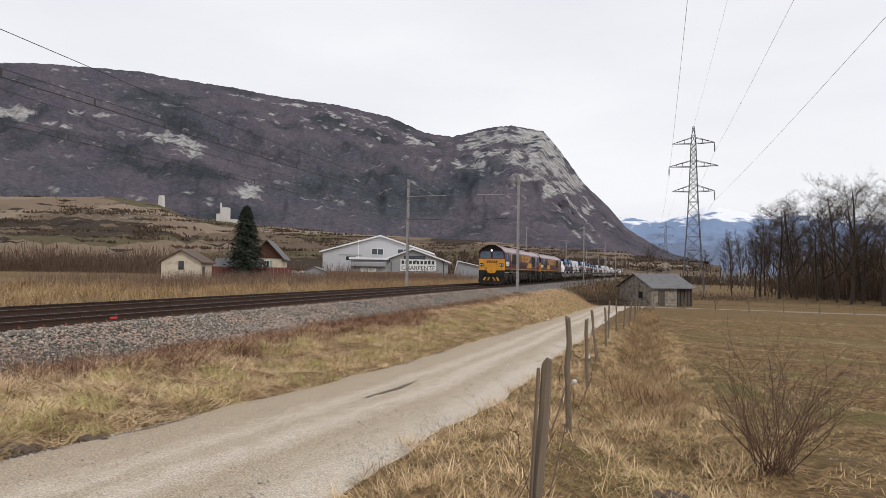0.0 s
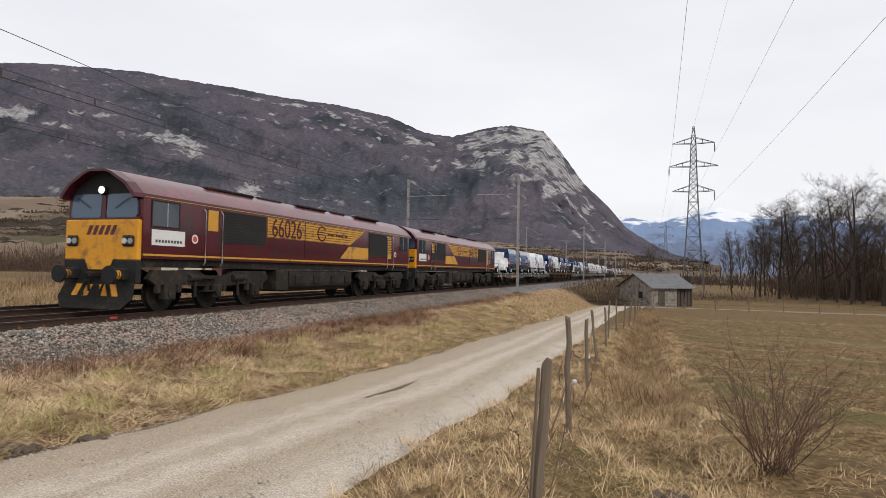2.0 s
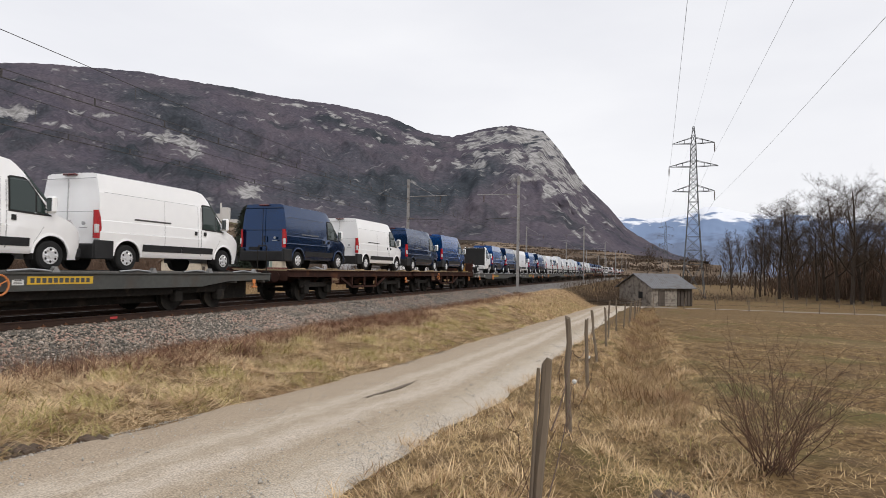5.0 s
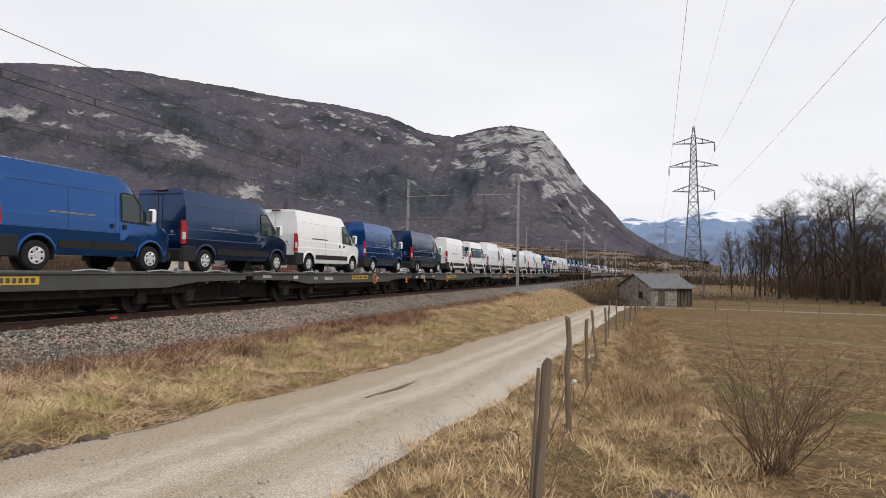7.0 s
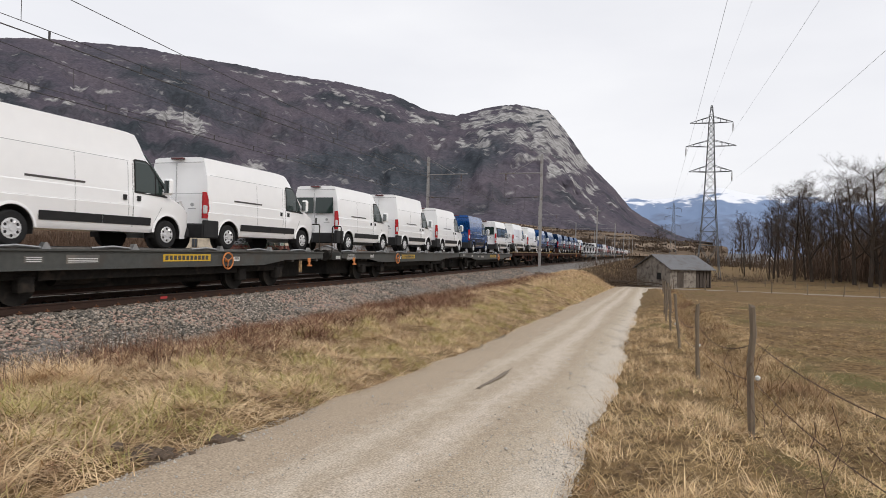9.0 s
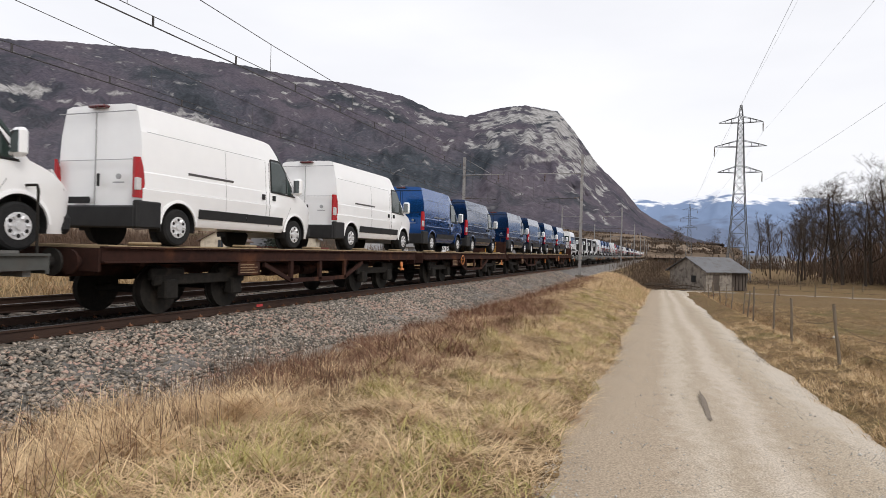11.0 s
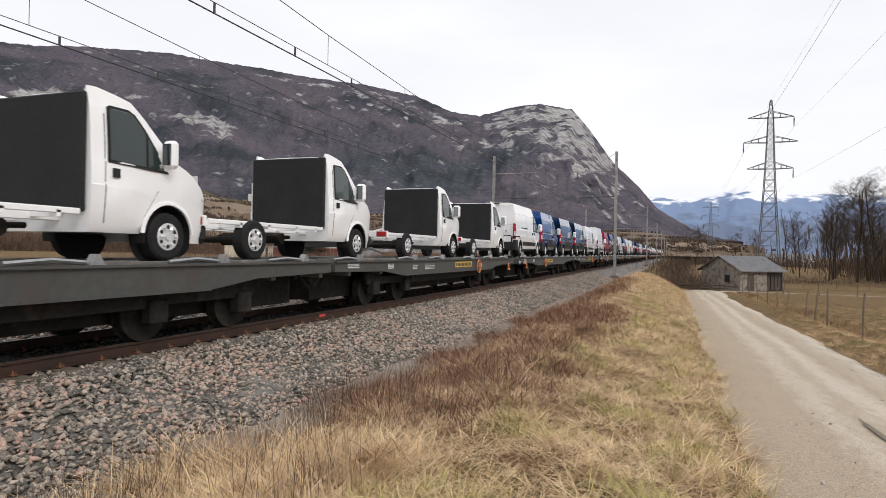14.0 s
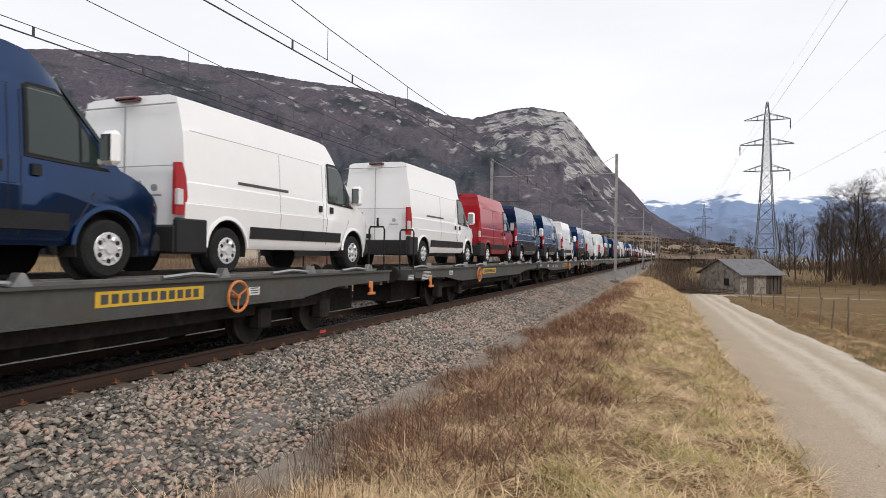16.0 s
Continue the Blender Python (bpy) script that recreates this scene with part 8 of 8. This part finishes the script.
trees = [bare_tree(1, 19, 0.30, 0.62, "tall leafless deciduous tree at the meadow edge"), bare_tree(2, 17, 0.24, 0.55, "tall leafless deciduous tree at the meadow edge"), bare_tree(3, 21, 0.34, 0.66, "broad leafless deciduous tree at the meadow edge"), bare_tree(4, 15, 0.18, 0.5, "slim leafless tree at the meadow edge")]
spots = [(36.5, 110, 0), (38.8, 108, 2), (41.0, 104, 1), (43.2, 101, 0), (43.0, 93, 2), (46.0, 90, 2), (48.5, 86, 0), (52.0, 88, 2), (33.2, 114, 3), (35.0, 120, 1), (40.0, 118, 3), (45.5, 97, 1), (50.5, 94, 3), (55.0, 84, 0), (58.5, 90, 2), (62.0, 82, 0), (66.0, 88, 2), (47.5, 104, 3), (53.0, 100, 1), (57.0, 97, 1), (64.0, 97, 0), (72.0, 90, 2), (44.0, 112, 0), (49.0, 110, 2), (31.0, 128, 3), (37.5, 130, 1), (54.0, 108, 1), (42.0, 125, 2), (60.0, 104, 3), (70.0, 100, 1)]
rng = random.Random(9)
used = set()
for x, y, k in spots:
    s = rng.uniform(0.80, 1.02)
    m = pose(x, y, float(ground_z(x, y)), 0, 0, rng.uniform(0, 360)) @ Matrix.Diagonal((s, s, s, 1))
    if k in used:
        c = copy_thing(trees[k], m)
        c.scale = (s, s, s)
    else:
        trees[k].matrix_basis = m
        used.add(k)
poplar = bare_tree(11, 19, 0.2, 0.28, "slim leafless poplar behind the meadow", 3, 2.2)
for i, (x, y) in enumerate([(50, 205), (53, 203), (56, 206), (59, 204), (41, 210), (44, 214), (63, 208), (67, 203), (71, 206)]):
    m = pose(x, y, -2.6, 0, 0, i * 47)
    if i:
        copy_thing(poplar, m)
    else:
        poplar.matrix_basis = m
for i, (x, y, k) in enumerate([(-40, 285, 1), (-30, 300, 3), (-20, 320, 1), (-52, 270, 3), (-12, 350, 1), (-25, 270, 3), (-62, 250, 1), (14, 200, 3), (-8, 300, 3), (30, 260, 1), (36, 240, 3), (75, 240, 1), (85, 225, 2), (95, 215, 0)]):
    copy_thing(trees[k], pose(x, y, -2.0, 0, 0, i * 71))


def spruce(x, y, z, h, label):
    rng = random.Random(31)
    t = tagged(empty("spruce", x, y, z), label, "tree")
    bm = bmesh.new()
    tube(bm, (0, 0, -0.3), (0, 0, h * 0.96), 0.22, 0.03, 8)
    part("trunk", bm, M_BARK, t)
    V, F = [], []
    for k in range(2200):
        u = rng.random() ** 0.75
        zz = 0.5 + u * (h - 0.6)
        reach = (1 - u) ** 0.8 * h * 0.34 * rng.uniform(0.6, 1.15) + 0.15
        a = rng.uniform(0, 6.28)
        ca, sa = math.cos(a), math.sin(a)
        for s in range(4):
            r0 = reach * (0.25 + 0.22 * s)
            c = Vector((ca * r0, sa * r0, zz - reach * 0.28 * (s / 3) ** 1.3 + rng.uniform(-0.1, 0.1)))
            w, l = rng.uniform(0.10, 0.2), rng.uniform(0.25, 0.45)
            n = len(V)
            side = Vector((-sa, ca, rng.uniform(-0.4, 0.4)))
            out = Vector((ca, sa, -0.45 + rng.uniform(-0.3, 0.3)))
            V += [c - side * w, c + side * w, c + out * l + side * w * 0.2, c + out * l - side * w * 0.2]
            F.append((n, n + 1, n + 2, n + 3))
    sheet("crown", V, F, M_NEEDLE, t)


spruce(-41.8, 65.4, -0.5, 11.0, "dark green spruce beside the villa")


def strands(n, rng, px, py, pz, h0, h1, w0, w1, lean0, lean1, bend=0.5, angle=None):
    """Blades: a root, a middle and a tip; returns verts and quads."""
    h = rng.uniform(h0, h1, n)
    w = rng.uniform(w0, w1, n)
    a = rng.uniform(0, 2 * np.pi, n) if angle is None else angle
    lean = np.radians(rng.uniform(lean0, lean1, n))
    d = np.stack([np.cos(a), np.sin(a)], 1)
    side = np.stack([-np.sin(a), np.cos(a)], 1) * 0.7 + d * rng.uniform(-0.7, 0.7, (n, 1))
    P0 = np.stack([px, py, pz], 1)
    up1 = np.cos(lean * bend) * h * 0.55
    out1 = np.sin(lean * bend) * h * 0.55
    P1 = P0 + np.concatenate([d * out1[:, None], up1[:, None]], 1)
    P2 = P1 + np.concatenate([d * (np.sin(lean) * h * 0.5)[:, None], (np.cos(lean) * h * 0.45)[:, None]], 1)
    S = np.concatenate([side, np.zeros((n, 1))], 1)
    V = np.stack([P0 - S * w[:, None], P0 + S * w[:, None], P1 + S * w[:, None] * 0.8, P1 - S * w[:, None] * 0.8, P2 + S * w[:, None] * 0.2, P2 - S * w[:, None] * 0.2], 1)
    i = 6 * np.arange(n)
    F = np.stack([np.stack([i, i + 1, i + 2, i + 3], 1), np.stack([i + 3, i + 2, i + 4, i + 5], 1)], 1).reshape(-1, 4)
    return V.reshape(-1, 3), F


def grass_patch(name, label, mat, n, x0, x1, y0, y1, h, w, lean, seed, tufts=0, bias=1.0, category="grass", tuft_r=0.09):
    rng = np.random.default_rng(seed)
    if tufts:
        cx, cy = rng.uniform(x0, x1, tufts), y0 + (y1 - y0) * rng.random(tufts) ** bias
        k = rng.integers(0, tufts, n)
        px, py = cx[k] + rng.normal(0, tuft_r, n), cy[k] + rng.normal(0, tuft_r, n)
        comb = rng.uniform(0, 2 * np.pi, tufts)[k] + rng.normal(0, 1.5, n)
    else:
        px, py = rng.uniform(x0, x1, n), y0 + (y1 - y0) * rng.random(n) ** bias
        comb = 2.2 * np.sin(px * 2.3 + 1.7 * np.sin(py * 1.9)) + 2.0 * np.cos(py * 2.7 + px) + rng.normal(0, 2.0, n)
    fray = rng.random(len(px)) ** 2.5
    keep = ~((px > ROAD_L + 0.05 + 0.3 * fray) & (px < ROAD_R - 0.05 - 0.55 * fray) & (py < 58)) & ~((px < 3.55 + 0.45 * np.sin(py * 0.9 + 0.6) ** 2) & (px > -7.4))
    px, py, comb = px[keep], py[keep], comb[keep]
    mound = 0.10 * np.maximum(0, np.sin(px * 3.1 + 2 * np.sin(py * 1.3)) * np.sin(py * 2.9 + px)) if h[1] > 0.2 else 0
    V, F = strands(len(px), rng, px, py, ground_z(px, py) - 0.01 + mound * rng.random(len(px)), *h, *w, *lean, 0.85, comb)
    return tagged(quick_mesh(name, V, F, mat), label, category, kind="stuff")


grass_patch("bank_grass", "flattened pale dry grass on the bank", M_BLADE, 95000, 4.3, 8.9, -12.5, 26, (0.16, 0.44), (0.0022, 0.0052), (74, 108), 1, 0, 1.6)
grass_patch("bank_tussocks", "straw-coloured grass tussocks on the bank", M_BLADE, 70000, 4.2, 8.8, -12, 34, (0.14, 0.42), (0.003, 0.0075), (62, 124), 2, 700, 1.5, tuft_r=0.15)
grass_patch("bank_green_grass", "green tufts among dry grass", M_GREEN, 36000, 6.0, 8.9, -10, 50, (0.08, 0.26), (0.003, 0.007), (35, 105), 3, 300, 1.2, tuft_r=0.16)
grass_patch("verge_grass", "short dry grass on the track verge", M_PASTURE, 90000, 11.6, 15.5, -12, 20, (0.05, 0.17), (0.0020, 0.0045), (50, 104), 4, 0, 1.7)
grass_patch("verge_tufts", "dry grass tufts on the track verge", M_BLADE, 22000, 11.9, 15.5, -11.5, 14, (0.08, 0.22), (0.0025, 0.0055), (30, 104), 24, 420, 1.4, tuft_r=0.09)
grass_patch("pasture_grass", "short trampled dry pasture grass", M_PASTURE, 100000, 14.0, 32.0, -9.5, 34, (0.05, 0.17), (0.0028, 0.007), (58, 104), 5, 5200, 1.8, tuft_r=0.12)
grass_patch("pasture_green_grass", "green tufts in the dry pasture", M_GREEN, 3500, 12.4, 22.0, -9, 16, (0.04, 0.12), (0.0025, 0.006), (30, 95), 6, 130, 1.4, tuft_r=0.16)
grass_patch("ditch_grass", "rank dry grass along the ditch", M_STRAW, 22000, 13.6, 15.0, -4, 55, (0.12, 0.34), (0.004, 0.009), (25, 95), 7, 700, 1.2, tuft_r=0.12)
grass_patch("near_bank_grass", "flattened pale dry grass on the bank", M_BLADE, 9000, 4.3, 8.9, -20, -12.2, (0.14, 0.34), (0.003, 0.006), (74, 106), 21)
grass_patch("near_pasture_grass", "short trampled dry pasture grass", M_PASTURE, 30000, 12.0, 34.0, -20, -9.2, (0.05, 0.16), (0.002, 0.005), (62, 104), 22, 2000, 1.0, tuft_r=0.15)
grass_patch("far_bank_grass", "dry grass on the bank", M_BLADE, 26000, 4.0, 9.0, 24, 60, (0.12, 0.36), (0.006, 0.014), (30, 95), 8)
grass_patch("bramble_patch", "red-brown bramble and dead bracken on the bank", M_BRAMBLE, 34000, 3.6, 6.6, -5.6, 12.0, (0.14, 0.44), (0.0035, 0.0075), (45, 118), 9, 300, 1.0, "bramble", 0.2)
grass_patch("bramble_edge", "red-brown dead weeds at the ballast edge", M_BRAMBLE, 14000, 4.05, 5.3, 4.0, 40.0, (0.18, 0.5), (0.004, 0.008), (30, 112), 10, 260, 1.0, "bramble", 0.2)
grass_patch("dead_weed_stems", "thin upright dead weed stems", M_STEM, 1900, 3.6, 6.0, -10.5, -3.0, (0.22, 0.62), (0.002, 0.0038), (2, 38), 11, 90, 1.0, "weeds", 0.15)
grass_patch("tall_bank_straw", "tall pale dry grass at the bank edge", M_BLADE, 16000, 3.7, 5.9, -10.5, -6.6, (0.28, 0.66), (0.0024, 0.0055), (52, 122), 12, 130, 1.0, tuft_r=0.13)
grass_patch("path_weeds", "sparse dead weeds on the cinder path", M_BRAMBLE, 5000, 3.5, 4.5, -10.0, 3.0, (0.06, 0.24), (0.002, 0.0045), (10, 105), 25, 150, 1.0, "weeds", 0.12)
grass_patch("meadow_straw", "tall dry straw beyond the railway", M_STRAW, 42000, -34, -7.8, -6, 110, (0.35, 0.85), (0.010, 0.026), (10, 80), 13, 2600, 1.0, tuft_r=0.35)
grass_patch("red_weeds", "reddish dead weed stems beyond the railway", M_TWIG_RED, 16000, -36, -16, 22, 110, (0.7, 1.7), (0.006, 0.016), (2, 30), 14, 700, 1.0, "weeds", 0.6)


def thicket(name, label, mat, n, p0, p1, depth, h0, h1, w, seed, base=None, category="scrub"):
    """Dense leafless scrub along a line, as thin upright twigs."""
    rng = np.random.default_rng(seed)
    u = rng.random(n)
    cl = 0.75 + 0.25 * np.sin(u * 37 + seed) * np.sin(u * 11 + 2) + 0.1 * np.sin(u * 90)
    px = p0[0] + (p1[0] - p0[0]) * u + rng.normal(0, depth, n)
    py = p0[1] + (p1[1] - p0[1]) * u + rng.normal(0, depth, n)
    pz = (ground_z(px, py) if base is None else np.full(n, float(base)))
    h = rng.uniform(h0, h1, n) * cl
    lift = rng.random(n) ** 1.25 * h * 0.78
    V, F = strands(n, rng, px, py, pz + lift, 0.9, 1.1, w * 0.4, w, 5, 70)
    V = V.reshape(n, 6, 3)
    z0 = V[:, :1, 2].copy()
    V[..., 2] = z0 + (V[..., 2] - z0) * (h * 0.30)[:, None]
    c = V[:, :1, :2].copy()
    V[..., :2] = c + (V[..., :2] - c) * np.maximum(0.5, h * 0.24)[:, None, None]
    return tagged(quick_mesh(name, V.reshape(-1, 3), F, mat), label, category, kind="stuff")


thicket("brown_scrub", "dense brown leafless scrub beyond the meadow", M_SCRUB, 42000, (-135, 66), (-70, 100), 4.5, 2.6, 6.6, 0.06, 1)
thicket("garden_scrub", "brown leafless scrub around the houses", M_SCRUB, 7000, (-66, 76), (-40, 100), 4, 1.5, 4.0, 0.07, 2)
thicket("works_scrub", "reddish leafless shrubs beside the workshops", M_TWIG_RED, 6000, (-28, 96), (-13, 125), 2.5, 1.0, 3.2, 0.05, 3)
thicket("line_scrub", "brown leafless scrub along the railway", M_THICKET, 12000, (-16, 130), (-12, 420), 3.0, 2.0, 6.0, 0.12, 4)
thicket("hut_scrub", "brown leafless scrub between the bank and the hut", M_THICKET, 9000, (7.0, 58), (12.0, 76), 1.4, 0.8, 2.6, 0.03, 5)
thicket("lane_scrub", "brown leafless scrub along the railway foot", M_THICKET, 9000, (7.5, 75), (11, 260), 1.8, 1.0, 3.6, 0.06, 6)
thicket("wood_undergrowth", "dark leafless undergrowth beneath the trees", M_THICKET, 16000, (42, 118), (86, 88), 4.5, 1.2, 6.5, 0.045, 7)
thicket("wood_depth", "dark leafless wood behind the meadow", M_THICKET, 34000, (52, 150), (140, 100), 9.0, 5.0, 13.0, 0.08, 8)
thicket("wood_fill", "dense brown leafless wood behind the meadow", M_SCRUB, 26000, (47, 124), (100, 96), 6.0, 4.0, 11.5, 0.06, 12)
thicket("far_wood", "distant brown leafless wood across the valley", M_THICKET, 16000, (12, 270), (150, 240), 9.0, 2.5, 6.0, 0.20, 9)
thicket("valley_wood", "distant brown leafless wood across the valley", M_THICKET, 12000, (-80, 300), (10, 520), 12.0, 6.0, 16.0, 0.28, 10)
thicket("pylon_scrub", "low brown scrub at the pylon's foot", M_THICKET, 3000, (19, 92), (30, 95), 1.5, 0.6, 2.0, 0.04, 11)


def hillside_scrub():
    """Dark leafless clumps and hedges standing on the hill."""
    rng = np.random.default_rng(17)
    co = np.zeros(len(hill.data.vertices) * 3)
    hill.data.vertices.foreach_get("co", co)
    co = co.reshape(-1, 3)
    r = np.hypot(co[:, 0] - EYE[0], co[:, 1] - EYE[1])
    az = np.degrees(np.arctan2(-(co[:, 0] - EYE[0]), co[:, 1] - EYE[1]))
    ok = np.where((r > 420) & (r < 800) & (az > -3) & (az < 60))[0]
    seeds = rng.choice(ok, 130)
    px, py, pz, hh = [], [], [], []
    for i in seeds:
        m = int(rng.integers(80, 260))
        s = rng.uniform(6, 22)
        along = rng.normal(0, s, m)
        px.append(co[i, 0] + along * 0.9 + rng.normal(0, 2.5, m))
        py.append(co[i, 1] + along * 0.4 + rng.normal(0, 2.5, m))
        pz.append(np.full(m, co[i, 2] - 1.0))
        hh.append(rng.uniform(1.0, 3.2, m))
    px, py, pz, hh = (np.concatenate(v) for v in (px, py, pz, hh))
    n = len(px)
    V, F = strands(n, rng, px, py, pz, 0.9, 1.1, 0.5, 1.4, 20, 80)
    V = V.reshape(n, 6, 3)
    z0 = V[:, :1, 2].copy()
    V[..., 2] = z0 + (V[..., 2] - z0) * hh[:, None]
    tagged(quick_mesh("hillside_scrub", V.reshape(-1, 3), F, M_THICKET), "dark leafless scrub and hedges on the vineyard hill", "scrub", kind="stuff")


hillside_scrub()


def bush(x, y, label, seed, n, h, spread):
    rng = random.Random(seed)
    t = tagged(empty("bare_bush", x, y, float(ground_z(x, y))), label, "bush")
    for k in range(n):
        bm = bmesh.new()
        a = rng.uniform(0, 6.28)
        d = Vector((math.cos(a) * rng.uniform(0.1, spread), math.sin(a) * rng.uniform(0.1, spread), 1)).normalized()
        p = Vector((rng.uniform(-0.15, 0.15), rng.uniform(-0.15, 0.15), -0.05))

        def twig(p, d, l, r, lev):
            pts = [p]
            for i in range(5):
                d = (d + Vector((rng.uniform(-1, 1), rng.uniform(-1, 1), rng.uniform(-0.5, 0.7))) * 0.16).normalized()
                pts.append(pts[-1] + d * l / 5)
            for i in range(5):
                tube(bm, pts[i], pts[i + 1], r * (1 - i * 0.15), r * (1 - (i + 1) * 0.15), 4, False)
                if lev < 2 and i > 0 and rng.random() < 0.85:
                    nd = (d + Vector((rng.uniform(-1, 1), rng.uniform(-1, 1), rng.uniform(-0.3, 0.6))) * 0.75).normalized()
                    twig(pts[i + 1], nd, l * rng.uniform(0.3, 0.5), r * 0.55, lev + 1)
        twig(p, d, h * rng.uniform(0.65, 1.1), rng.uniform(0.004, 0.007), 0)
        part("stem", bm, M_STEM, t)


bush(15.52, -6.25, "leafless thorny bush with fine reddish-brown twigs", 2, 54, 1.05, 1.35)
bush(28.0, 92.0, "small bare shrub by the meadow", 5, 14, 2.2, 0.6)
bush(32.0, 94.0, "small bare shrub by the meadow", 6, 14, 2.6, 0.5)


def log_pile():
    t = tagged(empty("cut_branches", 10.2, 59.0, float(ground_z(10.2, 59.0))), "cut branches lying at the foot of the bank", "branches")
    rng = random.Random(3)
    for k in range(8):
        bm = bmesh.new()
        a = rng.uniform(-0.4, 0.4)
        p = Vector((rng.uniform(-3, 1), rng.uniform(-0.8, 0.8), 0.15 + 0.08 * k))
        path_tube(bm, [p, p + Vector((1.5, a, rng.uniform(-0.1, 0.25))), p + Vector((3.0, a * 2.2, rng.uniform(-0.1, 0.1)))], rng.uniform(0.03, 0.07), 6)
        part("branch", bm, M_BARK, t)


log_pile()
bm = bmesh.new()
bmesh.ops.create_icosphere(bm, subdivisions=2, radius=0.45)
for v in bm.verts:
    v.co = Vector((v.co.x * 1.15, v.co.y * 1.2, v.co.z * 0.45)) + noise.noise_vector(v.co * 2) * 0.07
slab_stone = part("concrete_block", bm, M_SLEEPER)
slab_stone.matrix_basis = pose(4.05, -6.75, -0.66, 0, 8, 20)
tagged(slab_stone, "worn pale concrete block in the weeds", "stone")


def motions():
    """The train runs past at an even speed."""
    for ob, s, z, x in RIDERS:
        walk(ob, [(t, pose(x, START + s - SPEED * t, z)) for t in (0.0, 8.0, 16.0)])


motions()
